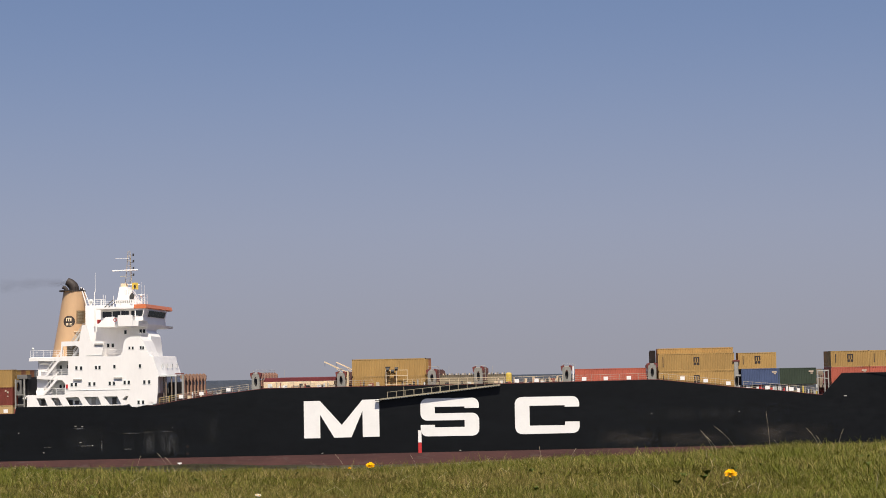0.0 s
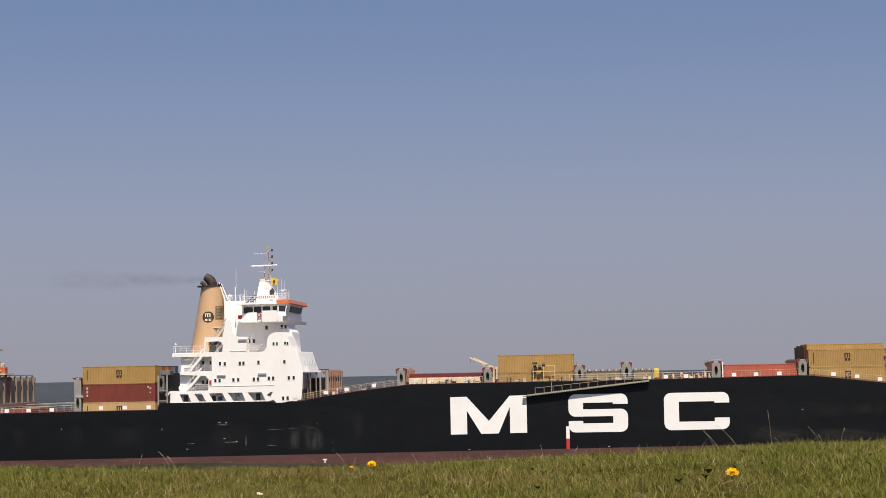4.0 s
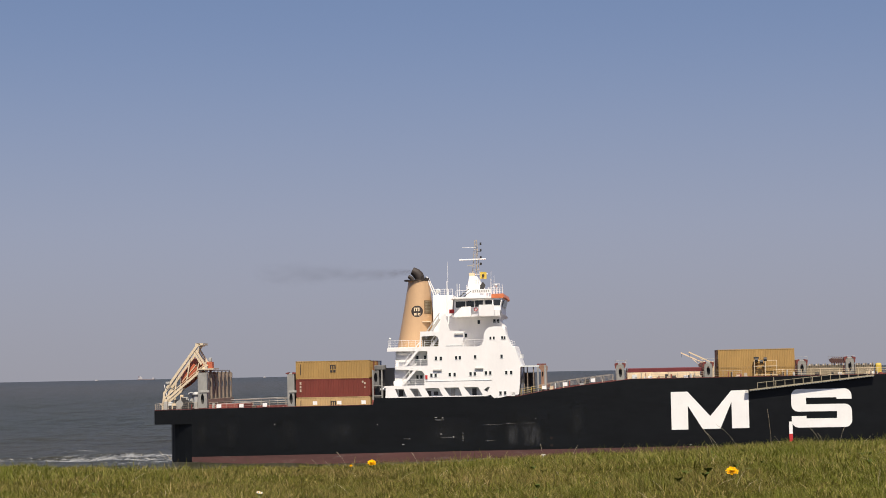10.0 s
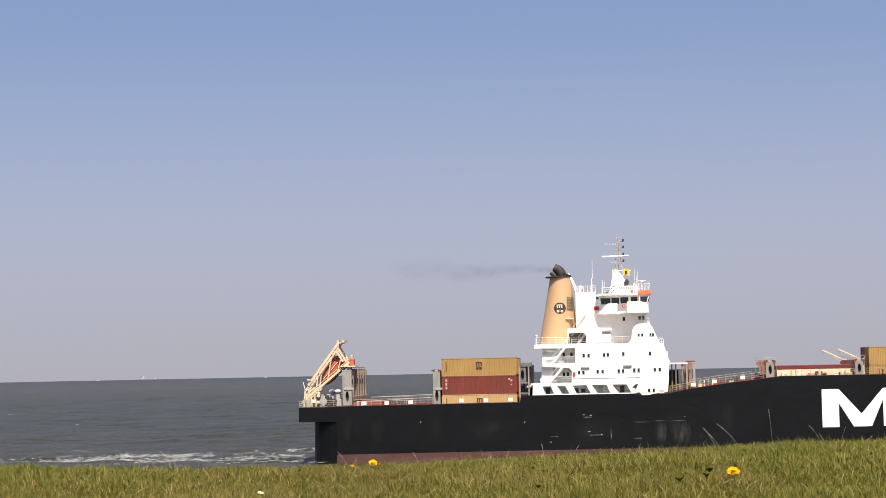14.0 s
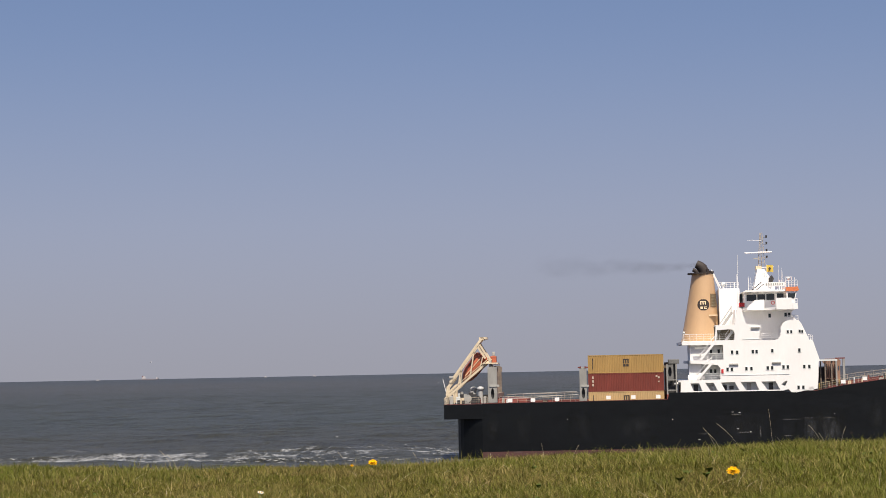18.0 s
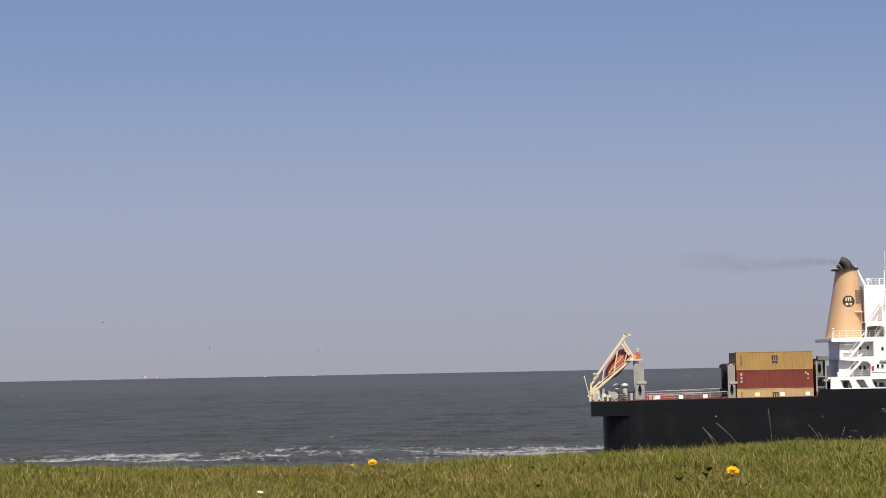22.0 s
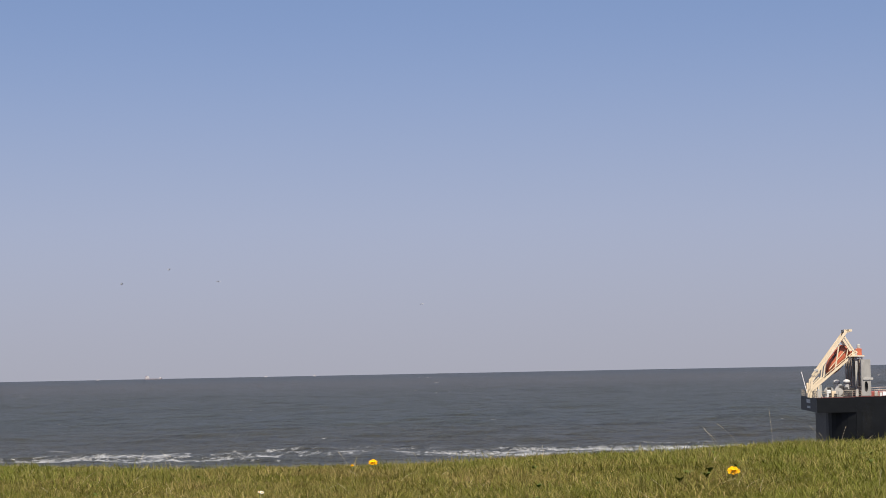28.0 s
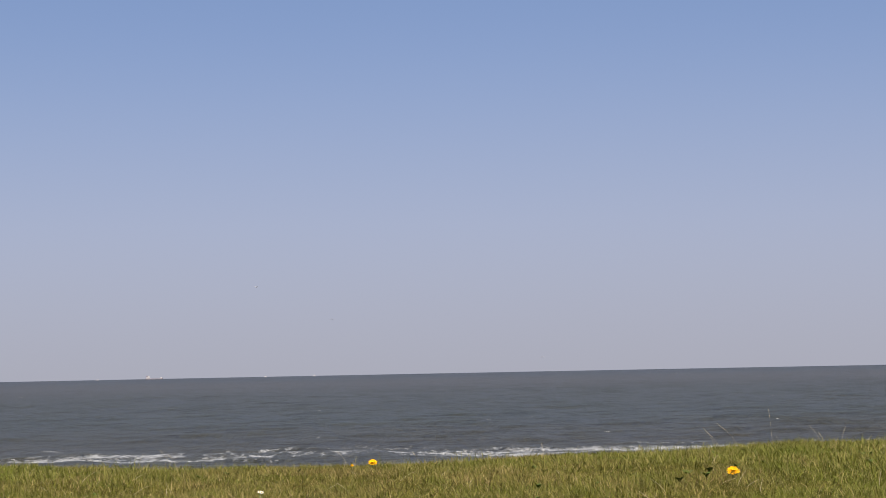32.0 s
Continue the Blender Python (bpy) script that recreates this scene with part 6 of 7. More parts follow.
for k in range(160):          # churned water round the stern
    f = rng.random() ** 1.7
    patches.append((-18.5 - 42.0 * f, 2.0 + rng.uniform(0, 20) + rng.gauss(0, 1.5), rng.uniform(0.2, 1.1), rng.uniform(0.1, 0.5), W(-2.3) + 0.05, rng.uniform(0.005, 0.03)))
wake = foam("wake", "broken foam of the wake behind the stern", rng, patches)
aboard(wake)
whitecaps = []
for band in range(3):
    patches = []
    for k in range(100):
        y = 400 + 3000 * rng.random() ** 0.9 + band * 7
        x = rng.uniform(-0.27, 0.27) * y
        wide = rng.uniform(0.2, 1.0) ** 2 * 1.0 * (y / 380) ** 0.6
        for j in range(rng.randrange(2, 6)):
            f = rng.uniform(-1, 1)
            patches.append((x + wide * f, y + rng.gauss(0, 0.5), rng.uniform(0.15, 0.5) * (y / 380) ** 0.6, rng.uniform(0.1, 0.3), 0.04, rng.uniform(0.01, 0.07) * (1 - 0.6 * abs(f)) * (y / 380) ** 0.75))
    whitecaps.append(foam("whitecaps", "small scattered whitecaps on the sea", rng, patches, CAPS))

# ---------------------------------------------------------------- vessels on the horizon
FARW = paint("far_white", (0.42, 0.4, 0.4), 0.6, vary=0.05)
far_ship = thing("distant_ship", "small white and red coaster on the horizon", "ship", at=pose(-700, 4600, SEA_LEVEL))
part("far_hull", prism(bmesh.new(), [(-16, -1), (-17, 2.2), (20, 1.6), (25, 2.6), (23, -1)], -4, 4), paint("far_hull", (0.2, 0.17, 0.18), 0.6), far_ship)
part("far_house", prism(bmesh.new(), [(-14, 2.2), (-14, 5.5), (-11.5, 5.8), (-11, 8.5), (-8.5, 8.5), (-6, 4.5), (-5.5, 2.2)], -4, 4), FARW, far_ship)
part("far_funnel", box(bmesh.new(), -14.0, -12.8, -1.5, 1.5, 5.5, 8.6), CT_RED, far_ship)
part("far_mast", box(bmesh.new(), 19.0, 22.6, -1, 1, 1.7, 4.8), FARW, far_ship)
boats = []
for x, y, h in ((-430, 4600, 3.0), (-314, 4600, 4.0), (-840, 4650, 2.6)):
    sb = thing("sailing_boat", "tiny white sailing boat on the horizon", "boat", "boats on the horizon", at=pose(x, y, SEA_LEVEL))
    part("sail", prism(bmesh.new(), [(-1.6, 1.5), (1.4, 1.5), (0.7, h)], -0.1, 0.1), FARW, sb)
    part("boat_hull", prism(bmesh.new(), [(-4, 1.2), (4.6, 1.5), (3.6, -0.5), (-3.6, -0.5)], -1.3, 1.3), FARW, sb)
    boats.append(sb)

# ---------------------------------------------------------------- gulls
GULLM = paint("gull_grey", (0.26, 0.26, 0.27), 0.8, vary=0.3, scale=3)


def gull():
    g = thing("gull", "grey gull gliding over the sea", "bird", "gulls")
    bm = bmesh.new()
    bmesh.ops.create_uvsphere(bm, u_segments=10, v_segments=8, radius=0.1, matrix=Matrix.Diagonal((2.3, 0.9, 0.9, 1)))
    part("bird_body", bm, GULLM, g, "", True)
    for sgn in (-1, 1):
        bm = bmesh.new()
        pts = [(0.12, 0.05, 0.02), (0.16, 0.34, 0.12), (0.02, 0.72, 0.06), (-0.06, 0.7, 0.05), (-0.02, 0.34, 0.1), (-0.12, 0.05, 0.02)]
        low = [bm.verts.new((x, sgn * y, z)) for x, y, z in pts]
        high = [bm.verts.new((x, sgn * y, z + 0.025)) for x, y, z in pts]
        bm.faces.new(low)
        bm.faces.new(high)
        for i in range(6):
            bm.faces.new((low[i], low[(i + 1) % 6], high[(i + 1) % 6], high[i]))
        part("wing", bm, GULLM, g)
    bm = bmesh.new()
    box(bm, -0.36, -0.16, -0.07, 0.07, -0.015, 0.015)
    part("tail", bm, GULLM, g)
    return g


gulls = [gull() for _ in range(5)]

# ---------------------------------------------------------------- smoke
def smoke_material(thick, seed):
    """Smoke that thins from the middle of a puff to its rim, torn by a soft noise."""
    m = bpy.data.materials.new("thin_smoke")
    m.use_nodes = True
    t = m.node_tree
    b = t.nodes["Principled BSDF"]
    b.inputs["Base Color"].default_value = (0.06, 0.052, 0.046, 1)
    b.inputs["Roughness"].default_value = 1.0
    b.inputs["Specular IOR Level"].default_value = 0.0
    co = t.nodes.new("ShaderNodeTexCoord")
    flat = t.nodes.new("ShaderNodeVectorMath")
    flat.operation = "MULTIPLY_ADD"
    flat.inputs[1].default_value, flat.inputs[2].default_value = (2.0, 0.0, 2.0), (-1.0, 0.0, -1.0)
    t.links.new(co.outputs["Generated"], flat.inputs[0])
    out = t.nodes.new("ShaderNodeVectorMath")
    out.operation = "LENGTH"
    t.links.new(flat.outputs[0], out.inputs[0])
    core = node(t, "MapRange", From_Min=0.05, From_Max=0.95, To_Min=1.0, To_Max=0.0)
    core.interpolation_type = "SMOOTHSTEP"
    t.links.new(out.outputs["Value"], core.inputs["Value"])
    mp = node(t, "Mapping", Scale=(0.35, 0.7, 0.8), Location=(seed * 3.7, 0, seed))
    n = node(t, "TexNoise", Scale=1.0, Detail=4.0, Roughness=0.55)
    t.links.new(co.outputs["Object"], mp.inputs["Vector"])
    t.links.new(mp.outputs[0], n.inputs["Vector"])
    torn = node(t, "MapRange", From_Min=0.3, From_Max=0.7, To_Min=0.1 * thick, To_Max=thick)
    t.links.new(n.outputs[0], torn.inputs["Value"])
    a = t.nodes.new("ShaderNodeMath")
    a.operation = "MULTIPLY"
    t.links.new(core.outputs[0], a.inputs[0])
    t.links.new(torn.outputs[0], a.inputs[1])
    t.links.new(a.outputs[0], b.inputs["Alpha"])
    return m


smoke = thing("funnel_smoke", "thin dark exhaust smoke trailing from the funnel", "smoke")
aboard(smoke)
rng = random.Random(3)
puffs = []
for k in range(11):
    f = k / 10
    bm = bmesh.new()
    size = 0.85 + 2.0 * f
    bmesh.ops.create_icosphere(bm, subdivisions=3, radius=1.0, matrix=Matrix.Diagonal((1.9 + 2.6 * f, size, size, 1)))
    for v in bm.verts:
        v.co += v.normal * 0.12 * size * noise.noise(v.co * 1.1 + Vector((k * 7.1, 0, 0)))
    puff = part("puff", bm, smoke_material(0.2 * (1 - 0.8 * f ** 0.6), k), smoke, "", True)
    puff.location = (18.0 - 24.0 * f ** 1.1, 11.8 + rng.uniform(-0.3, 0.3), W(28.9 + 0.15 * f) + rng.gauss(0, 0.05 + 0.25 * f))
    puff.rotation_euler = (0, rng.uniform(-0.08, 0.08), 0)
    puff.visible_shadow = False
    puffs.append(puff)

# ---------------------------------------------------------------- grass and flowers on the dyke
def grass_material(name, colours, dry=0.65):
    m = bpy.data.materials.new(name)
    m.use_nodes = True
    t = m.node_tree
    b = t.nodes["Principled BSDF"]
    geo = t.nodes.new("ShaderNodeNewGeometry")
    ramp = t.nodes.new("ShaderNodeValToRGB")
    while len(ramp.color_ramp.elements) < len(colours):
        ramp.color_ramp.elements.new(0.5)
    for e, (at, c) in zip(ramp.color_ramp.elements, colours):
        e.position, e.color = at, (*c, 1)
    t.links.new(geo.outputs["Random Per Island"], ramp.inputs[0])
    co = t.nodes.new("ShaderNodeTexCoord")
    n = node(t, "TexNoise", Scale=1.6, Detail=6.0, Roughness=0.65)
    t.links.new(co.outputs["Object"], n.inputs["Vector"])
    rr = t.nodes.new("ShaderNodeValToRGB")
    rr.color_ramp.elements[0].position, rr.color_ramp.elements[1].position = 0.47, 0.66
    t.links.new(n.outputs[0], rr.inputs[0])
    half = t.nodes.new("ShaderNodeMath")
    half.operation = "MULTIPLY"
    half.inputs[1].default_value = dry
    t.links.new(rr.outputs[0], half.inputs[0])
    mx = t.nodes.new("ShaderNodeMix")
    mx.data_type = "RGBA"
    t.links.new(half.outputs[0], mx.inputs[0])
    t.links.new(ramp.outputs[0], mx.inputs[6])
    mx.inputs[7].default_value = (0.21, 0.145, 0.06, 1)
    # lusher patches
    n4 = node(t, "TexNoise", Scale=3.6, Detail=4.0, Roughness=0.6)
    t.links.new(co.outputs["Object"], n4.inputs["Vector"])
    lush = node(t, "MapRange", From_Min=0.47, From_Max=0.64, To_Min=0.0, To_Max=0.62)
    t.links.new(n4.outputs[0], lush.inputs["Value"])
    mg = t.nodes.new("ShaderNodeMix")
    mg.data_type = "RGBA"
    t.links.new(lush.outputs[0], mg.inputs[0])
    t.links.new(mx.outputs[2], mg.inputs[6])
    mg.inputs[7].default_value = (0.084, 0.102, 0.012, 1)
    t.links.new(mg.outputs[2], b.inputs["Base Color"])
    b.inputs["Roughness"].default_value = 0.55
    b.inputs["Specular IOR Level"].default_value = 0.08
    return m


GRASS = grass_material("grass_blades", [(0.0, (0.038, 0.042, 0.008)), (0.3, (0.115, 0.11, 0.02)), (0.62, (0.165, 0.144, 0.034)), (0.86, (0.23, 0.182, 0.062)), (1.0, (0.38, 0.295, 0.145))])
LUSH = grass_material("lush_blades", [(0.0, (0.04, 0.051, 0.008)), (0.4, (0.122, 0.133, 0.019)), (0.8, (0.178, 0.17, 0.034)), (1.0, (0.34, 0.275, 0.12))], 0.25)
STRAW = paint("dry_straw", (0.43, 0.37, 0.25), 0.7, vary=0.2, scale=5)
PETAL = paint("dandelion_yellow", (0.72, 0.38, 0.006), 0.8, vary=0.2, scale=60, bump=0.001, spec=0.05)
LEAF = paint("dark_leaf", (0.055, 0.085, 0.015), 0.75, vary=0.3, scale=20, bump=0.002, spec=0.12)
STEM = paint("pale_stem", (0.16, 0.2, 0.06), 0.6, vary=0.2, scale=20, bump=0.001)
PALE = paint("daisy_white", (0.62, 0.62, 0.58), 0.6, vary=0.08, scale=30, bump=0.001)
bank_v = np.vectorize(bank)


def blades(name, label, xs, ys, length, width, seed, lean=0.5, material=None):
    """A mesh of bent blades, five corners each, rooted on the dyke."""
    r = np.random.default_rng(seed)
    n = len(xs)
    z = bank_v(xs, ys) - 0.004
    length = length * r.uniform(0.55, 1.25, n)
    a = r.uniform(0, 2 * np.pi, n)
    tilt = lean * r.uniform(0.15, 1.3, n)
    side_a = r.uniform(0, np.pi, n)
    wx, wy = np.cos(side_a) * width / 2 * r.uniform(0.6, 1.3, n), np.sin(side_a) * width / 2 * r.uniform(0.6, 1.3, n)
    dx, dy = np.cos(a) * np.sin(tilt) - 0.03, np.sin(a) * np.sin(tilt)
    up = np.cos(tilt)
    co = np.empty((n, 5, 3))
    co[:, 0] = np.stack([xs - wx, ys - wy, z], 1)
    co[:, 1] = np.stack([xs + wx, ys + wy, z], 1)
    mx, my, mz = xs + dx * length * 0.45, ys + dy * length * 0.45, z + up * length * 0.6
    co[:, 2] = np.stack([mx + wx * 0.75, my + wy * 0.75, mz], 1)
    co[:, 3] = np.stack([mx - wx * 0.75, my - wy * 0.75, mz], 1)
    co[:, 4] = np.stack([xs + dx * length * 1.25, ys + dy * length * 1.25, z + up * length * 0.97], 1)
    me = bpy.data.meshes.new(name)
    me.vertices.add(5 * n)
    me.vertices.foreach_set("co", co.ravel())
    base = np.arange(n)[:, None] * 5
    loops = np.concatenate([base + np.array([0, 1, 2, 3]), base + np.array([3, 2, 4])], 1).astype(np.int32)
    me.loops.add(7 * n)
    me.loops.foreach_set("vertex_index", loops.ravel())
    me.polygons.add(2 * n)
    starts = np.stack([np.arange(n) * 7, np.arange(n) * 7 + 4], 1).astype(np.int32)
    me.polygons.foreach_set("loop_start", starts.ravel())
    me.update(calc_edges=True)
    me.materials.append(material or GRASS)
    return tagged(new(name, me), label, "grass", kind="stuff")


def tussock(x, y, sx, sy, seed):
    """Smooth random values from 0 to 1 over the ground, with cells of sx by sy metres."""
    r = np.random.default_rng(seed).random((64, 64))
    u, v = x / sx + 100.0, y / sy + 100.0
    i, j = np.floor(u).astype(int), np.floor(v).astype(int)
    f, g = u - i, v - j
    f, g = f * f * (3 - 2 * f), g * g * (3 - 2 * g)
    at = lambda a, b: r[a % 64, b % 64]
    return (at(i, j) * (1 - f) + at(i + 1, j) * f) * (1 - g) + (at(i, j + 1) * (1 - f) + at(i + 1, j + 1) * f) * g


gr = np.random.default_rng(7)
n = 640000
gy = np.sqrt(gr.uniform(5.0 ** 2, 10.2 ** 2, n))
gx = gr.uniform(-0.27, 0.27, n) * gy
clump = np.sin(gx * 5.1 + 1.3 * np.sin(gy * 3.3)) + np.sin(gy * 4.7 + 1.1 * np.sin(gx * 4.1))
hump = 0.6 * tussock(gx, gy, 0.07, 0.28, 41) + 0.4 * tussock(gx, gy, 0.16, 0.6, 42)
keep = gr.random(n) < (0.72 + 0.2 * clump) * np.clip(0.25 + 1.9 * hump, 0, 1)
for fx, fy in ((1.05, 7.1), (-0.635, 6.6), (0.93, 7.05)):      # thin where broad leaves and flowers stand
    keep &= ~((np.abs(gx - fx) < 0.045) & (gy < fy + 0.02) & (gy > fy - 0.2))
gx, gy, clump, hump = gx[keep], gy[keep], clump[keep], 0.45 + 1.15 * hump[keep]
fresh = gr.random(len(gx)) < np.clip((np.maximum(gx - 0.25, -1.0 - gx) + 0.35 * np.sin(gy * 2.3) + 0.2 * np.sin(gx * 7.0 + gy * 3.0)) / 0.8, 0.1, 0.85)
blades("grass", "short mixed green and straw-coloured grass on the dyke", gx[~fresh], gy[~fresh], (hump * (0.026 + 0.007 * clump))[~fresh], 0.002, 21, 1.4)
blades("grass", "short fresh green grass on the dyke", gx[fresh], gy[fresh], (hump * (0.027 + 0.008 * clump))[fresh], 0.0021, 26, 1.4, LUSH)
n = 70000          # coarser bent blades lying every way
cy = np.sqrt(gr.uniform(5.0 ** 2, 10.1 ** 2, n))
cx = gr.uniform(-0.27, 0.27, n) * cy
blades("grass", "coarse bent blades among the short grass", cx, cy, np.full(n, 0.04), 0.0025, 24, 1.8)
n = 60000
ty = np.sqrt(gr.uniform(5.0 ** 2, 10.0 ** 2, n))
tx = gr.uniform(-0.27, 0.27, n) * ty
patch = np.sin(tx * 3.7 + 0.8) + np.sin(ty * 5.3 + tx * 2.0) + np.where(tx > 0.7, 1.3, 0.0)
keep = patch > 0.35
blades("grass", "longer green tufts among the short grass", tx[keep], ty[keep], np.full(keep.sum(), 0.046), 0.0023, 22, 1.5, LUSH)
n = 5200          # taller fringe along the brow
fx_ = gr.uniform(-2.6, 2.7, n)
fy_ = 9.0 + 0.275 * (1 + np.tanh((fx_ - 1.0) * 1.1)) + gr.normal(0, 0.16, n)
keep = gr.random(n) < np.where(fx_ > 0.9, 1.0, 0.35) * (0.5 + 0.5 * np.sin(fx_ * 9.0 + 2 * np.sin(fx_ * 3.1)))
blades("grass", "taller tufts along the brow of the dyke", fx_[keep], fy_[keep], np.full(keep.sum(), 0.06), 0.0022, 25, 1.0, LUSH)
n = 60000
oy = gr.uniform(-2.0, 10.5, n)
ox = gr.uniform(-7.5, 7.5, n)
keep = (np.abs(ox) > 0.26 * np.abs(oy)) | (oy < 5.0)
keep &= (ox ** 2 + oy ** 2) > 0.8
blades("grass", "short grass on the crown of the dyke", ox[keep], oy[keep], np.full(keep.sum(), 0.05), 0.011, 23)
# dry seed stalks standing over the edge
rng = random.Random(9)
bm = bmesh.new()


def stalk(x, y, h, lean_x, r=0.00042):
    z = bank(x, y)
    last = Vector((x, y, z))
    for k in range(1, 5):
        f = k / 4
        nxt = Vector((x + lean_x * (0.45 * f + 0.55 * f * f), y + 0.02 * f, z + h * (f - 0.06 * f * f)))
        rod(bm, last, nxt, r * (1.15 - 0.5 * f) if k < 4 or h < 0.07 else r * 1.5, 4)
        last = nxt


for place, h, lean_x in ((1259, 0.12, -0.06), (1266, 0.09, -0.055), (1300, 0.135, -0.105), (1358, 0.2, -0.012), (1376, 0.06, -0.03), (1446, 0.11, -0.06), (1452, 0.07, -0.03), (1478, 0.1, 0.03), (240, 0.085, 0.02),
                      (300, 0.1, -0.06), (310, 0.08, -0.05), (610, 0.085, -0.05), (955, 0.085, -0.01), (1005, 0.07, 0.03), (735, 0.07, -0.03)):
    y = 9.25 if place > 1100 else 8.75
    stalk((place - 784) / 3400 * y, y, h, lean_x)
for k in range(70):
    y = rng.uniform(5.6, 9.4)
    stalk(rng.uniform(-0.25, 0.25) * y, y, rng.uniform(0.02, 0.06), rng.uniform(-0.06, 0.06), 0.00045)
me = finish("dry_stalks", bm, STRAW)
tagged(new("dry_stalks", me), "thin dry seed stalks standing in the grass", "grass", kind="stuff")


def dandelion(x, y, top, radius, label, leaves=5):
    """A flower head of ray petals on a hollow stem, with a rosette of toothed leaves."""
    z = bank(x, y)
    d = thing("dandelion", label, "flower", "dandelions", at=pose(x, y, z))
    part("stem", rod(bmesh.new(), (0, 0, 0), (0, 0, top), 0.0025, 6), STEM, d)
    nod = Matrix.Translation((0, 0, top)) @ Matrix.Rotation(radians(30), 4, "X") @ Matrix.Translation((0, 0, -top))
    petals = random.Random(int(radius * 1e5) + int(abs(x) * 100))
    for ring, (n, r0, tip, rise) in enumerate(((26, 1.0, 1.0, 0.1), (22, 0.75, 0.8, 0.35), (16, 0.45, 0.55, 0.6))):
        bm = bmesh.new()
        for i in range(n):
            a = 2 * math.pi * (i + 0.3 * ring) / n
            c, s_ = math.cos(a), math.sin(a)
            w = radius * 0.13
            grow = petals.uniform(0.72, 1.12)
            vs = [bm.verts.new(p) for p in ((-s_ * w * 0.4, c * w * 0.4, top), (s_ * w * 0.4, -c * w * 0.4, top),
                                            (c * radius * tip * grow + s_ * w, s_ * radius * tip * grow - c * w, top + radius * rise * grow), (c * radius * tip * grow - s_ * w, s_ * radius * tip * grow + c * w, top + radius * rise * grow))]
            bm.faces.new(vs)
        bm.transform(nod)
        part("petal_ring", bm, PETAL, d)
    bm = bmesh.new()
    bmesh.ops.create_uvsphere(bm, u_segments=10, v_segments=6, radius=radius * 0.4, matrix=nod @ Matrix.Translation((0, 0, top + radius * 0.15)) @ Matrix.Diagonal((1, 1, 0.6, 1)))
    part("flower_heart", bm, PETAL, d, "", True)
    r = random.Random(int(x * 1000))
    for i in range(leaves):
        a = 2 * math.pi * i / 5 + r.uniform(-0.3, 0.3)
        bm = bmesh.new()
        prev = None
        for k in range(6):
            f = k / 5
            w = 0.008 * (0.5 + f) * (1.3 if k % 2 else 0.7) if k < 5 else 0.001
            q = Vector((math.cos(a), math.sin(a), 0)) * 0.09 * f + Vector((0, 0, 0.004 + 0.03 * math.sin(2.4 * f)))
            nrm = Vector((-math.sin(a), math.cos(a), 0)) * w
            cur = (bm.verts.new(q + nrm), bm.verts.new(q - nrm))
            if prev:
                bm.faces.new((prev[0], prev[1], cur[1], cur[0]))
            prev = cur
        part("leaf", bm, LEAF, d)
    return d


dandelion(-0.3316, 8.6, 0.031, 0.021, "yellow dandelion in full flower in the grass", 0)
dandelion(1.05, 7.1, 0.022, 0.023, "large yellow dandelion flower low in the grass", 2)
dandelion(-0.4245, 8.6, 0.0225, 0.0075, "small half-closed yellow dandelion in the grass", 0)
# a rosette of dark leaves beside the large dandelion, and a white daisy
weeds = random.Random(31)
spots = [(0.95, 7.1, 1, 8), (0.84, 7.0, 2, 6), (0.9, 7.25, 3, 6), (0.99, 7.3, 5, 5), (-0.6, 6.5, 4, 5)]
for k in range(26):
    y = weeds.uniform(6.3, 8.6)
    spots.append(((weeds.uniform(0.0, 0.23) if k % 3 else weeds.uniform(-0.22, 0.0)) * y, y, 10 + k, weeds.randrange(3, 6)))
for x, y, seed, n in spots:
    plant = thing("leafy_plant", "low rosette of dark green broad leaves in the grass", "plant", "broad-leaved weeds", at=pose(x, y, bank(x, y)))
    r = random.Random(seed)
    for i in range(n):
        a = r.uniform(0, 2 * math.pi)
        bm = bmesh.new()
        prev = None
        size = r.uniform(0.024, 0.038) if seed < 10 else r.uniform(0.018, 0.03)
        for k in range(6):
            f = k / 5
            w = 0.24 * size * math.sin(math.pi * (0.12 + 0.86 * f))
            q = Vector((math.cos(a), math.sin(a), 0)) * size * 0.7 * f + Vector((0, 0, 0.01 + size * 0.9 * f * (1 - 0.45 * f)))
            nrm = Vector((-math.sin(a), math.cos(a), 0)) * w
            cur = (bm.verts.new(q + nrm), bm.verts.new(q - nrm))
            if prev:
                bm.faces.new((prev[0], prev[1], cur[1], cur[0]))
            prev = cur
        part("leaf", bm, LEAF, plant)
for x, y in ((-0.645, 6.62), (-0.634, 6.585)):
    z = bank(x, y)
    daisy = thing("daisy", "small white daisy in the grass", "flower", "daisies", at=pose(x, y, z))
    part("stem", rod(bmesh.new(), (0, 0, 0), (0, 0, 0.045), 0.0015, 5), STEM, daisy)
    bm = bmesh.new()
    for i in range(12):
        a = 2 * math.pi * i / 12
        bar(bm, (0, 0, 0.045), (0.0065 * math.cos(a), 0.0065 * math.sin(a) , 0.048 + 0.003 * math.sin(a)), 0.003, 0.001)
    part("petal_ring", bm, PALE, daisy)
    bm = bmesh.new()
    bmesh.ops.create_uvsphere(bm, u_segments=8, v_segments=6, radius=0.0028, matrix=Matrix.Translation((0, 0, 0.048)))
    part("flower_heart", bm, PETAL, daisy)


def sight(across, above, distance):
    """A place that many metres out over the sea, across and above in 1/3400 of the way to the right and up from eye level."""
    return (across / 3400 * distance, distance, EYE.z + above / 3400 * distance)


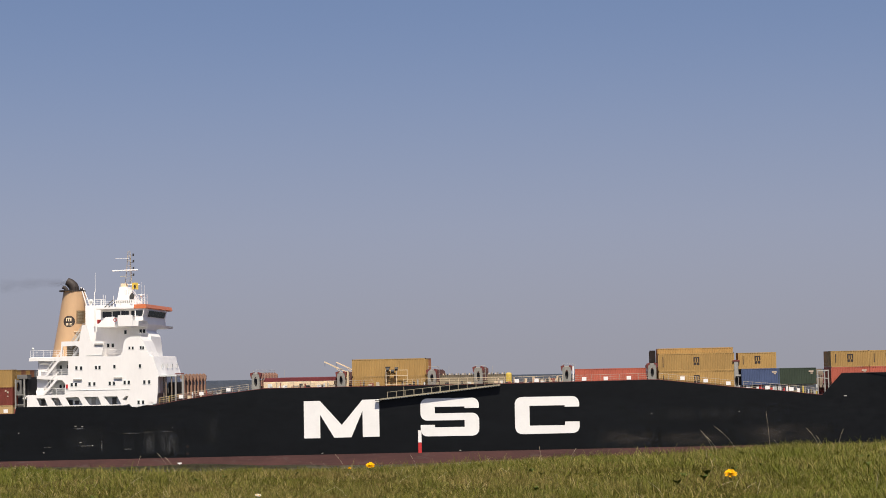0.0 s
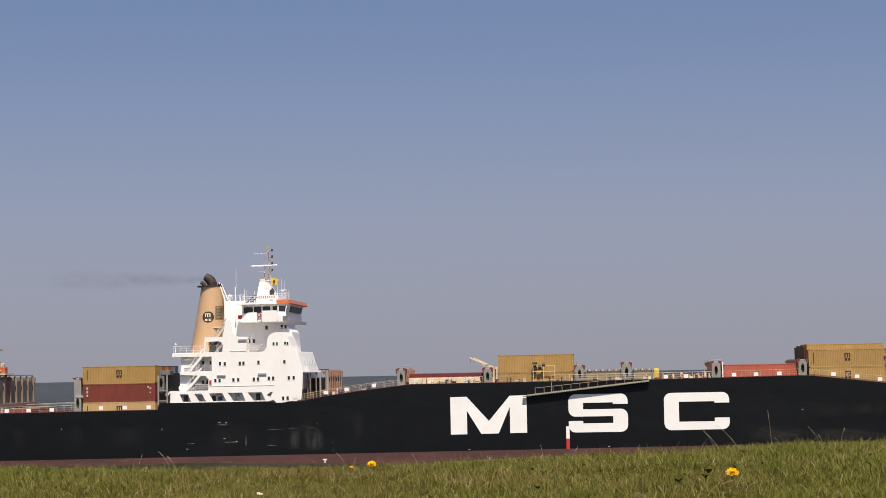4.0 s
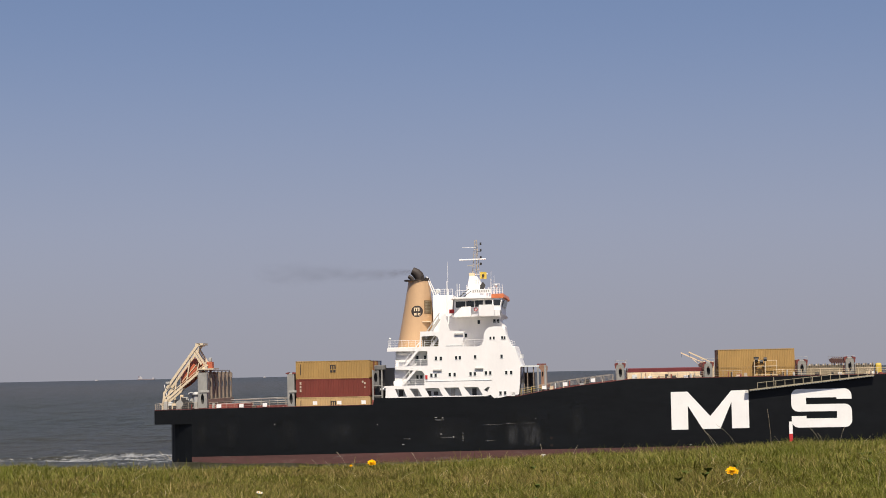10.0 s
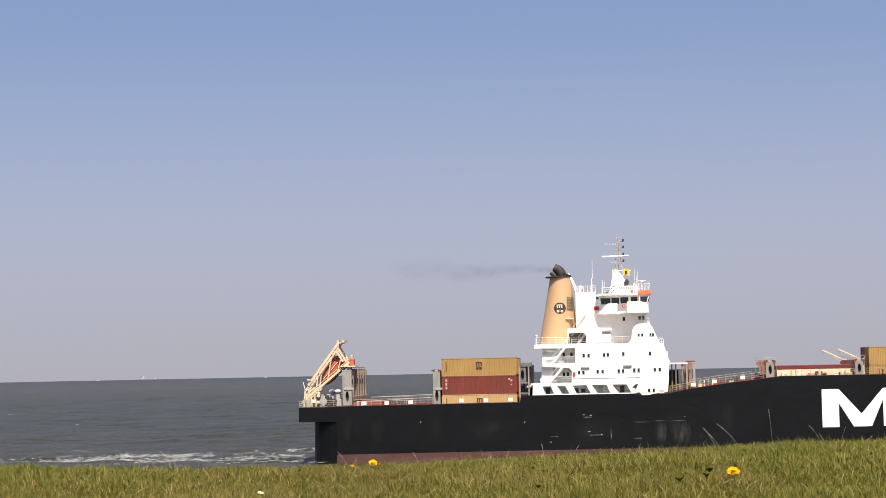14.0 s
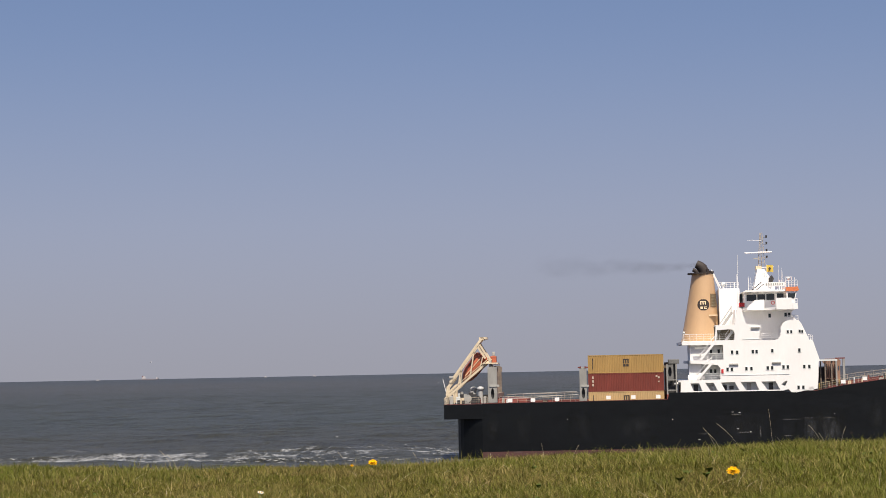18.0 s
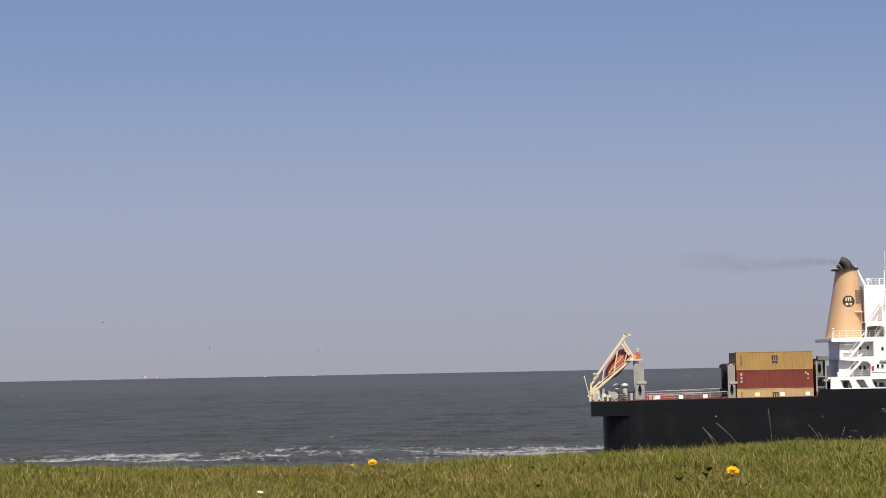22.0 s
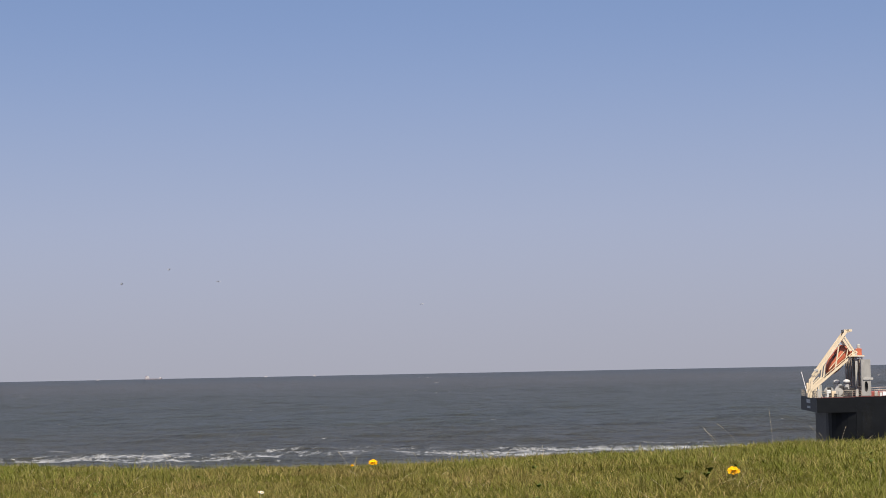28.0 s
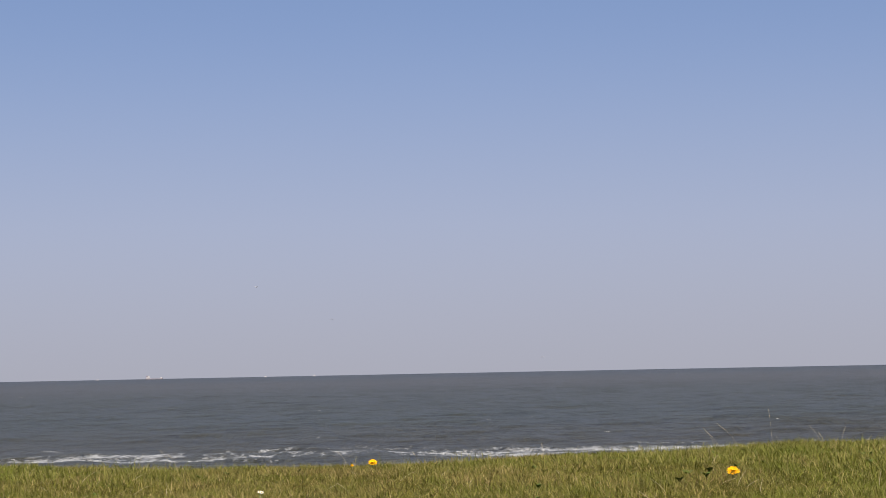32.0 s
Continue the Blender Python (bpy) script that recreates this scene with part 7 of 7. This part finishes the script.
def motions():
    times = [0, 4, 8, 12, 16, 20, 24, 28, 32]
    for ob, local in MOVERS:
        walk(ob, [(t, ship_pose(t) @ local) for t in times])
    # gulls: seconds, and the way to each place
    flights = [[(0, -1100, 60), (16, -1000, 70), (20, -640, 50), (23, -374, 42), (28, -400, 160), (29, -375, 161), (30, -333, 140), (32, -198, 89)],
               [(0, -1300, 40), (18, -900, 60), (23, -579, 100), (28, -571, 158), (29, -508, 170), (30, -448, 168), (32, -332, 148)],
               [(0, -1200, 30), (18, -520, 20), (23, -168, 42), (28, -39, 113), (29, -3, 125), (30, 40, 107), (32, 171, 15)],
               [(0, -1400, 50), (20, -1000, 120), (25, -620, 150), (28, -487, 182), (29, -687, 190), (32, -1200, 230)],
               [(0, 1500, 60), (16, 1000, 80), (19, 776, 85), (22, 900, 100), (32, 1400, 120)]]
    for g, rows in zip(gulls, flights):
        walk(g, [(t, pose(*sight(across, above, 420), 0, 0, 15 + 8 * k)) for k, (t, across, above) in enumerate(rows)])
    for k, g in enumerate(gulls):
        for w in [c for c in g.children if c.name.startswith("wing")]:
            sgn = 1 if w.data.vertices[2].co.y > 0 else -1
            walk(w, [(0.25 * i, pose(0, 0, 0, sgn * (14 if (i + k) % 2 else -16))) for i in range(129)])
    # smoke wells out and drifts astern
    for k, q in enumerate(puffs):
        base, turn = q.location.copy(), q.rotation_euler.copy()
        walk(q, [(2.0 * i, pose(base.x + 0.5 * math.sin(i + k), base.y, base.z + 0.18 * math.sin(1.7 * i + 0.9 * k), 0, math.degrees(turn.y), 4 * math.sin(i + 2 * k))) for i in range(17)])
    # the sea and its foam drift before the wind
    walk(water, [(0, pose(0, 0, SEA_LEVEL)), (32, pose(-9, -5, SEA_LEVEL))])
    for k, f in enumerate(whitecaps):
        walk(f, [(4.0 * i, pose(-0.9 * i * (1 + 0.3 * k), -0.7 * i, SEA_LEVEL + 0.12 * math.sin(1.3 * i + 2 * k))) for i in range(9)])
    walk(surf_a, [(4.0 * i, pose(-0.25 * i, -0.45 * i, SEA_LEVEL + 0.05 * math.sin(1.5 * i))) for i in range(9)])
    walk(surf_b, [(4.0 * i, pose(0.2 * i, -0.8 * i, SEA_LEVEL + 0.07 * math.sin(1.9 * i))) for i in range(9)])
    walk(far_ship, [(0, pose(-724, 4600, SEA_LEVEL)), (16, pose(-712, 4600, SEA_LEVEL)), (32, pose(-700, 4600, SEA_LEVEL))])


motions()
